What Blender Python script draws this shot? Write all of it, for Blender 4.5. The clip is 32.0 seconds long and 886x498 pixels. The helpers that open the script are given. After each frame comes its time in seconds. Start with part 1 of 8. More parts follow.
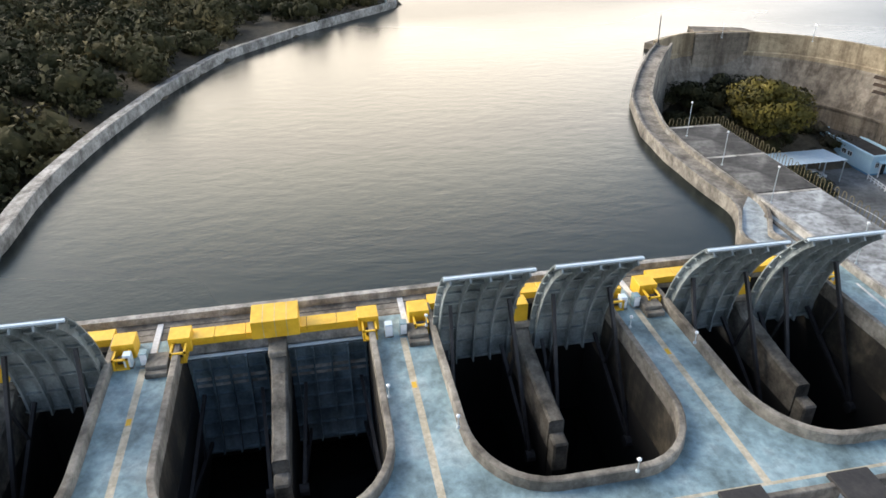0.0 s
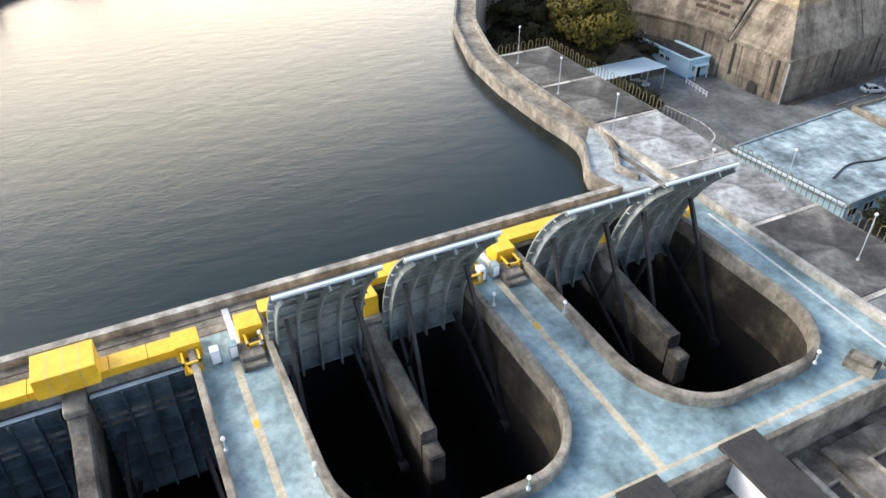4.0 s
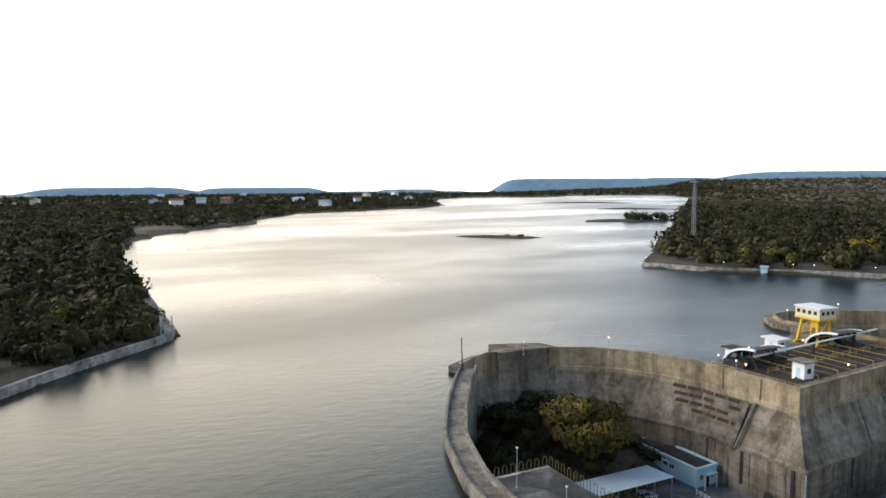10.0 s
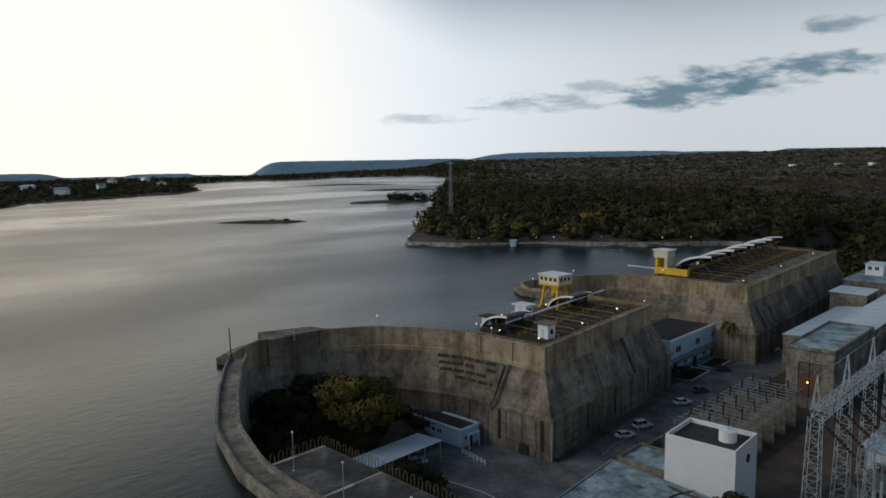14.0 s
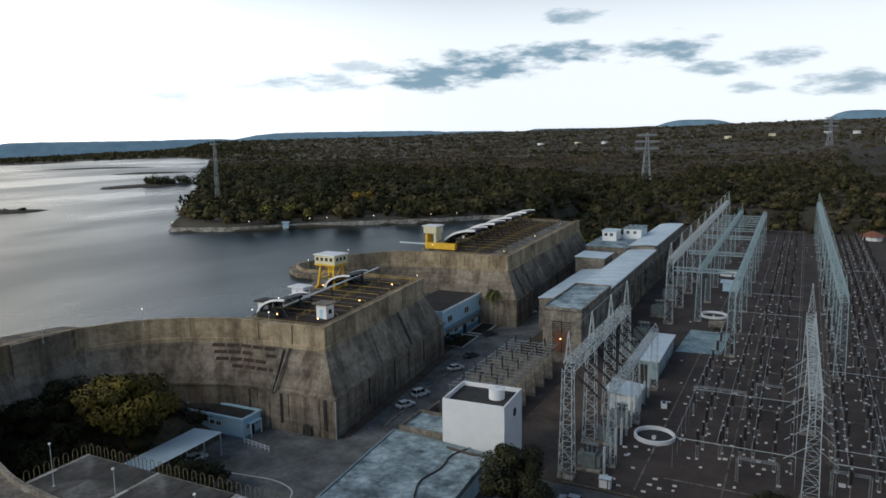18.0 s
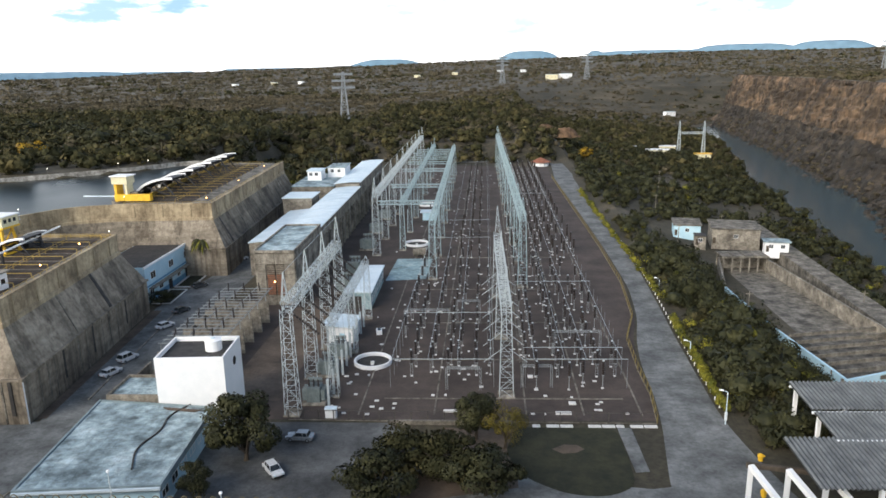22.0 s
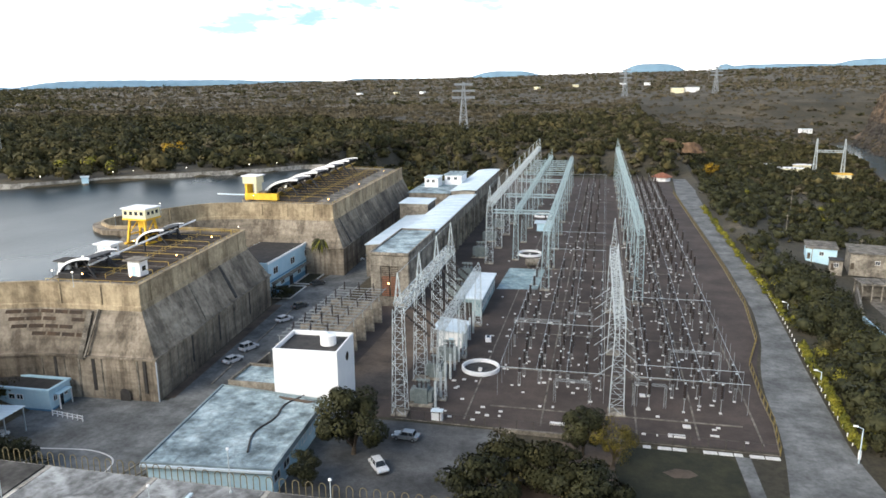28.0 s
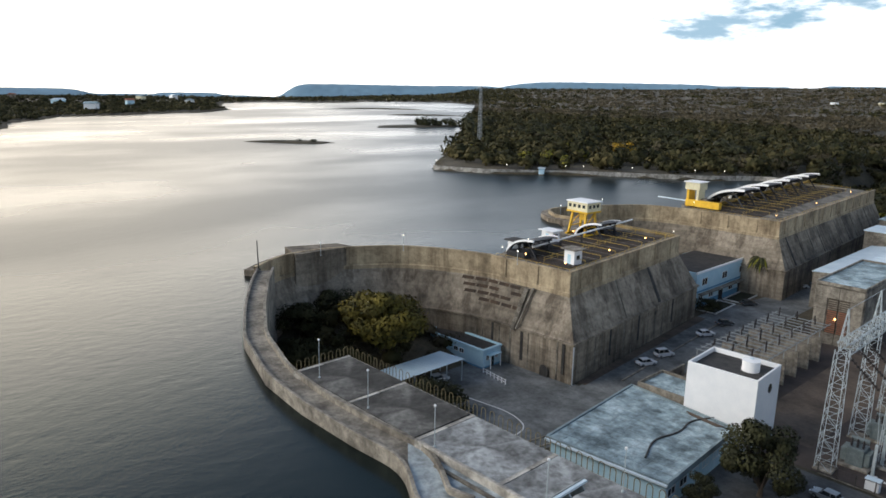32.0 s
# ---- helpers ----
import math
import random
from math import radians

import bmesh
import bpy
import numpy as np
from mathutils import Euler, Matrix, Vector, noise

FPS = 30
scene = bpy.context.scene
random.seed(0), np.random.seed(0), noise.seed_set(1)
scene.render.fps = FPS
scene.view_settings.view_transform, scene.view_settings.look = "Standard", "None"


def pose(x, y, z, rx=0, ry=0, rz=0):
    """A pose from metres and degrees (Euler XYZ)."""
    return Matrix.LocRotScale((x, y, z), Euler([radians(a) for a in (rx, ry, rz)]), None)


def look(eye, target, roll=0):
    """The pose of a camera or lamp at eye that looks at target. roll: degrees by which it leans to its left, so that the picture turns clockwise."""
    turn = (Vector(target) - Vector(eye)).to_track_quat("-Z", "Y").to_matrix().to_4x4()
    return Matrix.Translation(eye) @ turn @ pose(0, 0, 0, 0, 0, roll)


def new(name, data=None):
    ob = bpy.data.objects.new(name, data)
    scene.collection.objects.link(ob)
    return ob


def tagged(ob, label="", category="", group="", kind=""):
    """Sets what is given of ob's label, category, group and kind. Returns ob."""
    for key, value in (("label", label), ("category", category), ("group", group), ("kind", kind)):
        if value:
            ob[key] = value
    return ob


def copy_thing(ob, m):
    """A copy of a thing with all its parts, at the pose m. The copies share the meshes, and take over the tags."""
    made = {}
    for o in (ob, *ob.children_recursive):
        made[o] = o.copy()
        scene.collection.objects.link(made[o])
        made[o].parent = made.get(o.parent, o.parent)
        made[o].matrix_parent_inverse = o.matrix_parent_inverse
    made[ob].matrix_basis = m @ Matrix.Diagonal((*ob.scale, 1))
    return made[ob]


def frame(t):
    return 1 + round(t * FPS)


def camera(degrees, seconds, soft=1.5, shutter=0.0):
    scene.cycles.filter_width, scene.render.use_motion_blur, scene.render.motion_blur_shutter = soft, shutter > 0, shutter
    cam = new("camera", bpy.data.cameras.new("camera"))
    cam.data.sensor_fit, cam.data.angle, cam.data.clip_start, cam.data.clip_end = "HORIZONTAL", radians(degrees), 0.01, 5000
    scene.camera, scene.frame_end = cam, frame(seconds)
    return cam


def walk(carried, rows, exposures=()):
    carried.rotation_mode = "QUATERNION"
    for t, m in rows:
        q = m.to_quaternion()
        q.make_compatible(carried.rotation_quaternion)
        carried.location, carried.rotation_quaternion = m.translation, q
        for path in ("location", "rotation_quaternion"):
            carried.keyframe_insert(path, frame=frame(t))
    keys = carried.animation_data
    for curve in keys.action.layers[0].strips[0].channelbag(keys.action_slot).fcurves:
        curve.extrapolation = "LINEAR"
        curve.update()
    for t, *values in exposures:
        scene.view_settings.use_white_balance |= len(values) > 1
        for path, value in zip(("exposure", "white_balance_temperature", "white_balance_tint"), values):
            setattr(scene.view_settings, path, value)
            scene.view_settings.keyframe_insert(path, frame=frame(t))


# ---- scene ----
PATH = [
    (0, (13.164, -9.865, 54.707), (11.454, -9.539, 53.723), -0.4),
    (0.5, (12.633, -9.728, 54.449), (10.981, -9.335, 53.393), -0.6),
    (1, (12.446, -9.748, 54.449), (10.865, -9.291, 53.312), -0.4),
    (1.5, (12.379, -9.587, 54.501), (10.842, -9.068, 53.331), -0.5),
    (2, (11.778, -9.275, 54.534), (10.265, -8.704, 53.357), -0.4),
    (2.5, (10.693, -8.7, 54.909), (9.215, -8.051, 53.727), -0.6),
    (3, (8.817, -8.149, 54.533), (7.345, -7.478, 53.356), -0.7),
    (3.5, (6.317, -7.451, 54.199), (4.847, -6.769, 53.026), -0.5),
    (5.5, (-3.124, -4.09, 54.59), (-4.555, -3.328, 53.419), -0.3),
    (6, (-4.608, -3.559, 54.602), (-6.048, -2.792, 53.446), -0.1),
    (6.5, (-5.811, -2.92, 54.492), (-7.307, -2.157, 53.406), -0.2),
    (7, (-6.395, -2.568, 54.539), (-7.932, -1.784, 53.527), -0.3),
    (7.5, (-6.689, -2.46, 54.641), (-8.281, -1.645, 53.745), -0.0),
    (8, (-6.526, -2.474, 54.889), (-8.175, -1.622, 54.146), 0.4),
    (8.5, (-6.397, -2.598, 55.108), (-8.096, -1.717, 54.525), 0.5),
    (9, (-5.869, -2.605, 55.301), (-7.604, -1.701, 54.887), 0.3),
    (9.5, (-4.949, -2.747, 55.488), (-6.712, -1.848, 55.197), -0.1),
    (10, (-4.645, -2.79, 55.574), (-6.422, -1.893, 55.373), -0.2),
    (10.5, (-4.277, -2.695, 55.363), (-6.051, -1.789, 55.183), -0.4),
    (11, (-4.118, -2.726, 55.487), (-5.866, -1.785, 55.241), -0.4),
    (11.5, (-3.989, -2.882, 55.67), (-5.686, -1.857, 55.413), -0.4),
    (12, (-4.011, -3.089, 55.653), (-5.672, -2.004, 55.395), -0.4),
    (12.5, (-3.641, -3.065, 55.658), (-5.229, -1.876, 55.4), -0.5),
    (13, (-3.556, -3.235, 55.852), (-5.046, -1.926, 55.593), -0.5),
    (13.5, (-3.439, -3.457, 55.889), (-4.872, -2.086, 55.632), -0.6),
    (15.5, (-3.097, -3.93, 56.009), (-4.345, -2.388, 55.756), -0.8),
    (16, (-3.12, -4.019, 56.021), (-4.295, -2.42, 55.766), -0.8),
    (16.5, (-3.206, -4.073, 55.938), (-4.282, -2.407, 55.681), -0.9),
    (17, (-3.398, -4.254, 55.838), (-4.389, -2.536, 55.583), -1.0),
    (17.5, (-3.524, -4.012, 55.719), (-4.48, -2.275, 55.46), -0.9),
    (18, (-3.229, -4.314, 55.899), (-4.105, -2.544, 55.582), -0.8),
    (18.5, (-2.895, -4.174, 55.823), (-3.602, -2.346, 55.423), -0.9),
    (19, (-3.397, -3.921, 55.829), (-4.012, -2.07, 55.39), -0.9),
    (19.5, (-3.114, -4.073, 55.911), (-3.648, -2.197, 55.468), -0.9),
    (20, (-3.046, -4.047, 55.878), (-3.517, -2.155, 55.429), -1.0),
    (20.5, (-3.068, -4.09, 55.585), (-3.438, -2.181, 55.118), -1.1),
    (21, (-3.23, -4.168, 55.428), (-3.491, -2.247, 54.94), -1.1),
    (21.5, (-3.181, -4.381, 55.473), (-3.34, -2.449, 54.982), -1.1),
    (22, (-3.275, -4.326, 55.326), (-3.373, -2.389, 54.838), -1.1),
    (22.5, (-3.235, -4.303, 55.238), (-3.284, -2.364, 54.75), -1.0),
    (23, (-3.423, -4.339, 55.179), (-3.425, -2.399, 54.693), -0.9),
    (23.5, (-3.483, -4.326, 55.15), (-3.496, -2.385, 54.669), -0.9),
    (24, (-3.243, -4.179, 55.043), (-3.252, -2.237, 54.563), -1.0),
    (24.5, (-3.29, -4.318, 54.996), (-3.298, -2.376, 54.521), -0.9),
    (25, (-3.724, -4.352, 54.928), (-3.763, -2.409, 54.455), -0.8),
    (25.5, (-3.651, -4.512, 54.932), (-3.757, -2.57, 54.464), -0.7),
    (27.5, (-3.454, -4.245, 54.576), (-3.788, -2.326, 54.12), -0.6),
    (28, (-3.739, -4.24, 54.504), (-4.146, -2.335, 54.05), -0.4),
    (28.5, (-3.63, -4.162, 54.549), (-4.143, -2.283, 54.097), -0.2),
    (29, (-3.633, -3.934, 54.462), (-4.286, -2.098, 54.011), -0.1),
    (29.5, (-3.321, -4.007, 54.582), (-4.066, -2.207, 54.13), 0.1),
    (30, (-3.733, -3.619, 54.364), (-4.607, -1.878, 53.914), 0.4),
    (30.5, (-3.614, -3.257, 54.291), (-4.565, -1.557, 53.841), 0.3),
    (31, (-3.305, -3.982, 54.223), (-4.394, -2.365, 53.775), 0.2),
    (31.5, (-3.703, -4.096, 54.143), (-4.982, -2.625, 53.697), 0.6),
    (32, (-4.218, -3.589, 54.095), (-5.632, -2.248, 53.645), 1.1),
]
cam = camera(63.7, 32.0, soft=1.6)
EXPOSURES = [(0, 1.35, 6700, 10), (2.2, 1.5, 6800, 10), (3.5, 1.65, 6750, 10), (5.5, 1.85, 6750, 10), (8.0, 1.8, 6650, 9), (10.0, 0.6, 6450, 8), (11.5, -0.5, 6250, 8), (13.0, -0.95, 6300, 7), (16.0, -0.6, 6150, 6), (18.0, -0.25, 6250, 6), (20.0, 0.4, 6450, 7), (22.0, 1.0, 6650, 8), (24.0, 1.25, 6750, 8), (28.0, 1.25, 6750, 8), (30.0, 1.1, 6600, 8), (31.0, 0.85, 6550, 8), (32.0, 0.45, 6450, 8)]
walk(cam, [(t, look(eye, target, roll)) for t, eye, target, roll in PATH], EXPOSURES)

# ---- light ----
SUN_YAW = 148.0     # degrees to the left of +Y
SUN_UP = 30.0
GLOW_YAW = 92.0     # where the veil of thin cloud is brightest
world = bpy.data.worlds.new("dusk_sky")
scene.world = world
world.use_nodes = True
wn, wl = world.node_tree.nodes, world.node_tree.links
wn.clear()


def sky_math(op, a, b=None, c=None):
    q = wn.new("ShaderNodeMath")
    q.operation = op
    for k, v in enumerate((a, b, c)):
        if isinstance(v, (int, float)):
            q.inputs[k].default_value = v
        elif v is not None:
            wl.new(v, q.inputs[k])
    return q.outputs[0]


def sky_range(v, a, b, c, d, kind="LINEAR"):
    q = wn.new("ShaderNodeMapRange")
    q.interpolation_type = kind
    wl.new(v, q.inputs[0])
    for k, x in enumerate((a, b, c, d)):
        q.inputs[k + 1].default_value = x
    return q.outputs[0]


def sky_mix(f, a, b, blend="MIX"):
    q = wn.new("ShaderNodeMix")
    q.data_type, q.blend_type = "RGBA", blend
    for k, v in ((0, f), (6, a), (7, b)):
        if isinstance(v, (tuple, float)):
            q.inputs[k].default_value = v
        else:
            wl.new(v, q.inputs[k])
    return q.outputs[2]


w_out = wn.new("ShaderNodeOutputWorld")
w_bg = wn.new("ShaderNodeBackground")
w_bg.inputs["Strength"].default_value = 0.13
sky = wn.new("ShaderNodeTexSky")
sky.sky_type = "NISHITA"
sky.sun_disc = False
sky.sun_elevation = radians(SUN_UP)
sky.sun_rotation = radians(-SUN_YAW)
sky.air_density, sky.dust_density, sky.ozone_density = 1.0, 1.2, 1.6
w_co = wn.new("ShaderNodeTexCoord")
w_sep = wn.new("ShaderNodeSeparateXYZ")
wl.new(w_co.outputs["Generated"], w_sep.inputs[0])
# the afterglow: a high veil, brightest towards the west, thinning upwards and away from it
w_sun = wn.new("ShaderNodeVectorMath")
w_sun.operation = "DOT_PRODUCT"
w_sun.inputs[1].default_value = (-math.sin(radians(GLOW_YAW)), math.cos(radians(GLOW_YAW)), 0.0)
wl.new(w_co.outputs["Generated"], w_sun.inputs[0])
west = sky_range(w_sun.outputs["Value"], 0.35, 1.0, 0.0, 1.0, "SMOOTHSTEP")
low_west = sky_range(w_sun.outputs["Value"], 0.62, 1.0, 0.0, 1.0, "SMOOTHSTEP")
veil = sky_range(sky_math("MULTIPLY_ADD", low_west, -0.32, w_sep.outputs[2]), 0.11, 0.29, 0.94, 0.04, "SMOOTHSTEP")
lit = sky_mix(veil, sky.outputs[0], sky_mix(low_west, (12.8, 13.1, 13.7, 1.0), (16.0, 13.9, 11.6, 1.0)))
lit = sky_mix(1.0, lit, sky_math("MULTIPLY_ADD", west, 0.47, 0.72), "MULTIPLY")
# torn grey-blue clouds low in the north and north-west: azimuth, height, half width, half height (degrees), weight
CLOUDS = [(15.9, 8.7, 2.2, 0.6, 0.75), (27.0, 4.5, 4.6, 1.2, 0.9), (22.0, 5.4, 4.6, 1.2, 0.95), (17.4, 6.1, 4.4, 0.95, 0.9), (36.4, 4.2, 5.5, 0.8, 0.55), (32.5, 5.3, 2.4, 0.5, 0.45),
          (46.0, 3.0, 3.4, 0.45, 0.4), (9.2, 6.0, 3.4, 1.2, 0.85), (5.6, 4.5, 2.3, 0.6, 0.75), (1.7, 5.1, 2.8, 0.7, 0.75), (3.4, 3.0, 1.8, 0.45, 0.6), (-2.5, 3.2, 3.4, 0.8, 0.75), (-22.0, 4.6, 10.0, 1.3, 0.8)]
w_map = wn.new("ShaderNodeMapping")
w_map.inputs["Scale"].default_value = (22.0, 22.0, 80.0)
w_noise = wn.new("ShaderNodeTexNoise")
w_noise.inputs["Scale"].default_value = 1.0
w_noise.inputs["Detail"].default_value = 6.0
w_noise.inputs["Roughness"].default_value = 0.6
wl.new(w_co.outputs["Generated"], w_map.inputs["Vector"])
wl.new(w_map.outputs[0], w_noise.inputs["Vector"])
torn = sky_range(w_noise.outputs[0], 0.25, 0.75, -1.1, 1.1)
azim = sky_math("MULTIPLY", sky_math("ARCTAN2", sky_math("MULTIPLY", w_sep.outputs[0], -1.0), w_sep.outputs[1]), 57.3)
elev = sky_math("MULTIPLY", sky_math("ARCSINE", w_sep.outputs[2]), 57.3)
cloud = None
for c_az, c_el, c_w, c_h, c_k in CLOUDS:
    du = sky_math("MULTIPLY_ADD", azim, 1 / c_w, -c_az / c_w)
    dv = sky_math("MULTIPLY_ADD", elev, 1 / c_h, -c_el / c_h)
    dist = sky_math("ADD", sky_math("ADD", sky_math("MULTIPLY", du, du), sky_math("MULTIPLY", dv, dv)), torn)
    one = sky_range(dist, 1.25, -0.25, 0.0, c_k, "SMOOTHSTEP")
    cloud = one if cloud is None else sky_math("MAXIMUM", cloud, one)
wl.new(sky_mix(cloud, lit, (1.6, 2.75, 3.7, 1.0)), w_bg.inputs["Color"])
wl.new(w_bg.outputs[0], w_out.inputs["Surface"])

sun_data = bpy.data.lights.new("sun", "SUN")
sun_data.energy = 1.35
sun_data.angle = radians(35)
sun_data.color = (1.0, 0.93, 0.84)
sun = new("sun", sun_data)
sd = Vector((-math.sin(radians(SUN_YAW)) * math.cos(radians(SUN_UP)), math.cos(radians(SUN_YAW)) * math.cos(radians(SUN_UP)), math.sin(radians(SUN_UP))))
sun.matrix_world = Matrix.Translation((0, 0, 300)) @ sd.to_track_quat("Z", "Y").to_matrix().to_4x4()


# ---- materials ----
def mat(name, c1, c2, scale=0.3, rough=0.8, bump=0.15, grain=6.0, metal=0.0, c3=None, streak=0.0, island=0.0, spec=0.5, depth=0.05, speck=0.55, lift=0.0, mould=0.0):
    """A weathered surface: stains (scale, in 1/m), grain, optional dark streaks down the face, optional change from piece to piece."""
    m = bpy.data.materials.new(name)
    m.use_nodes = True
    n, l = m.node_tree.nodes, m.node_tree.links
    b = n["Principled BSDF"]
    co = n.new("ShaderNodeTexCoord")
    big = n.new("ShaderNodeTexNoise")
    big.inputs["Scale"].default_value = scale
    big.inputs["Detail"].default_value = 6
    big.inputs["Roughness"].default_value = 0.65
    fine = n.new("ShaderNodeTexNoise")
    fine.inputs["Scale"].default_value = grain
    fine.inputs["Detail"].default_value = 3
    for q in (big, fine):
        l.new(co.outputs["Object"], q.inputs["Vector"])
    ramp = n.new("ShaderNodeValToRGB")
    ramp.color_ramp.elements[0].position, ramp.color_ramp.elements[1].position = 0.33, 0.67
    ramp.color_ramp.elements[0].color, ramp.color_ramp.elements[1].color = (*c1, 1), (*c2, 1)
    if c3:
        e = ramp.color_ramp.elements.new(0.5)
        e.color = (*c3, 1)
    l.new(big.outputs[0], ramp.inputs[0])
    col = ramp.outputs[0]
    mul = n.new("ShaderNodeMix")
    mul.data_type, mul.blend_type = "RGBA", "MULTIPLY"
    mul.inputs[0].default_value = speck
    fr = n.new("ShaderNodeValToRGB")
    fr.color_ramp.elements[0].position, fr.color_ramp.elements[1].position = 0.25, 0.7
    fr.color_ramp.elements[0].color = (0.55, 0.55, 0.55, 1)
    l.new(fine.outputs[0], fr.inputs[0])
    l.new(col, mul.inputs[6])
    l.new(fr.outputs[0], mul.inputs[7])
    col = mul.outputs[2]
    if streak:
        mp = n.new("ShaderNodeMapping")
        mp.inputs["Scale"].default_value = (0.42, 0.42, 0.035)
        st = n.new("ShaderNodeTexNoise")
        st.inputs["Scale"].default_value = 0.9
        st.inputs["Detail"].default_value = 5
        st.inputs["Roughness"].default_value = 0.7
        sr = n.new("ShaderNodeValToRGB")
        sr.color_ramp.elements[0].position, sr.color_ramp.elements[1].position = 0.38, 0.54
        sr.color_ramp.elements[0].color = (0.24, 0.21, 0.18, 1)
        sm = n.new("ShaderNodeMix")
        sm.data_type, sm.blend_type = "RGBA", "MULTIPLY"
        sm.inputs[0].default_value = streak
        l.new(co.outputs["Object"], mp.inputs["Vector"])
        l.new(mp.outputs[0], st.inputs["Vector"])
        l.new(st.outputs[0], sr.inputs[0])
        l.new(col, sm.inputs[6])
        l.new(sr.outputs[0], sm.inputs[7])
        col = sm.outputs[2]
    if lift:
        # level bands left by the pours
        mp = n.new("ShaderNodeMapping")
        mp.inputs["Scale"].default_value = (0.03, 0.03, 0.9)
        st = n.new("ShaderNodeTexNoise")
        st.inputs["Scale"].default_value = 1.0
        st.inputs["Detail"].default_value = 4
        sr = n.new("ShaderNodeValToRGB")
        sr.color_ramp.elements[0].position, sr.color_ramp.elements[1].position = 0.38, 0.55
        sr.color_ramp.elements[0].color = (0.45, 0.43, 0.40, 1)
        sm = n.new("ShaderNodeMix")
        sm.data_type, sm.blend_type = "RGBA", "MULTIPLY"
        sm.inputs[0].default_value = lift
        l.new(co.outputs["Object"], mp.inputs["Vector"])
        l.new(mp.outputs[0], st.inputs["Vector"])
        l.new(st.outputs[0], sr.inputs[0])
        l.new(col, sm.inputs[6])
        l.new(sr.outputs[0], sm.inputs[7])
        col = sm.outputs[2]
    if mould:
        # black mould in small torn patches
        st = n.new("ShaderNodeTexNoise")
        st.inputs["Scale"].default_value = 0.85
        st.inputs["Detail"].default_value = 9
        st.inputs["Roughness"].default_value = 0.74
        sr = n.new("ShaderNodeValToRGB")
        sr.color_ramp.elements[0].position, sr.color_ramp.elements[1].position = 0.40, 0.56
        sr.color_ramp.elements[0].color = (0.16, 0.15, 0.135, 1)
        sm = n.new("ShaderNodeMix")
        sm.data_type, sm.blend_type = "RGBA", "MULTIPLY"
        sm.inputs[0].default_value = mould
        l.new(co.outputs["Object"], st.inputs["Vector"])
        l.new(st.outputs[0], sr.inputs[0])
        l.new(col, sm.inputs[6])
        l.new(sr.outputs[0], sm.inputs[7])
        col = sm.outputs[2]
    if island:
        ge = n.new("ShaderNodeNewGeometry")
        oi = n.new("ShaderNodeObjectInfo")
        ad = n.new("ShaderNodeMath")
        ad.operation = "ADD"
        fc = n.new("ShaderNodeMath")
        fc.operation = "FRACT"
        mr = n.new("ShaderNodeMapRange")
        mr.inputs[3].default_value, mr.inputs[4].default_value = 1 - island, 1 + island * 0.6
        im = n.new("ShaderNodeMix")
        im.data_type, im.blend_type = "RGBA", "MULTIPLY"
        im.inputs[0].default_value = 1.0
        l.new(ge.outputs["Random Per Island"], ad.inputs[0])
        l.new(oi.outputs["Random"], ad.inputs[1])
        l.new(ad.outputs[0], fc.inputs[0])
        l.new(fc.outputs[0], mr.inputs[0])
        l.new(col, im.inputs[6])
        l.new(mr.outputs[0], im.inputs[7])
        col = im.outputs[2]
    l.new(col, b.inputs["Base Color"])
    b.inputs["Roughness"].default_value = rough
    b.inputs["Metallic"].default_value = metal
    b.inputs["Specular IOR Level"].default_value = spec
    if bump:
        bp = n.new("ShaderNodeBump")
        bp.inputs["Strength"].default_value = bump
        bp.inputs["Distance"].default_value = depth
        l.new(fine.outputs[0], bp.inputs["Height"])
        l.new(bp.outputs[0], b.inputs["Normal"])
    return m


CONC = mat("weathered_concrete", (0.105, 0.088, 0.066), (0.46, 0.395, 0.305), 0.07, 0.9, 0.3, 2.2, c3=(0.285, 0.243, 0.186), streak=0.72, lift=0.4, speck=0.4, mould=0.35)
CONC_BAND = mat("pale_warm_concrete", (0.20, 0.15, 0.09), (0.60, 0.49, 0.32), 0.16, 0.9, 0.3, 2.2, c3=(0.42, 0.335, 0.215), streak=0.55, speck=0.4, mould=0.3)
CONC_TOP = mat("concrete_walkway", (0.12, 0.105, 0.085), (0.46, 0.42, 0.345), 0.25, 0.9, 0.3, 2.5, c3=(0.29, 0.262, 0.215), streak=0.3, mould=0.5)
CONC_PALE = mat("bleached_concrete", (0.20, 0.19, 0.165), (0.66, 0.63, 0.57), 0.3, 0.9, 0.3, 2.5, c3=(0.45, 0.43, 0.385), streak=0.35, mould=0.5)
CONC_BROWN = mat("dark_brown_concrete", (0.010, 0.009, 0.006), (0.13, 0.108, 0.072), 0.3, 0.8, 0.3, 2.5, c3=(0.045, 0.038, 0.026), streak=0.85, mould=0.5)
CONC_OLD = mat("stained_concrete", (0.05, 0.046, 0.038), (0.34, 0.31, 0.26), 0.35, 0.92, 0.4, 3.0, c3=(0.19, 0.172, 0.14), mould=0.5)
DECK = mat("stained_deck_slabs", (0.10, 0.10, 0.098), (0.58, 0.61, 0.61), 0.16, 0.9, 0.3, 1.6, c3=(0.34, 0.355, 0.355), island=0.2, mould=0.6)
DECK_DARK = mat("blackened_deck_slabs", (0.016, 0.016, 0.015), (0.24, 0.235, 0.215), 0.16, 0.9, 0.3, 1.6, c3=(0.070, 0.068, 0.062), island=0.2, mould=0.5)
DECK_PALE = mat("bleached_blue_grey_deck", (0.18, 0.21, 0.22), (0.62, 0.67, 0.68), 0.22, 0.85, 0.2, 2.0, c3=(0.42, 0.48, 0.50), mould=0.4)
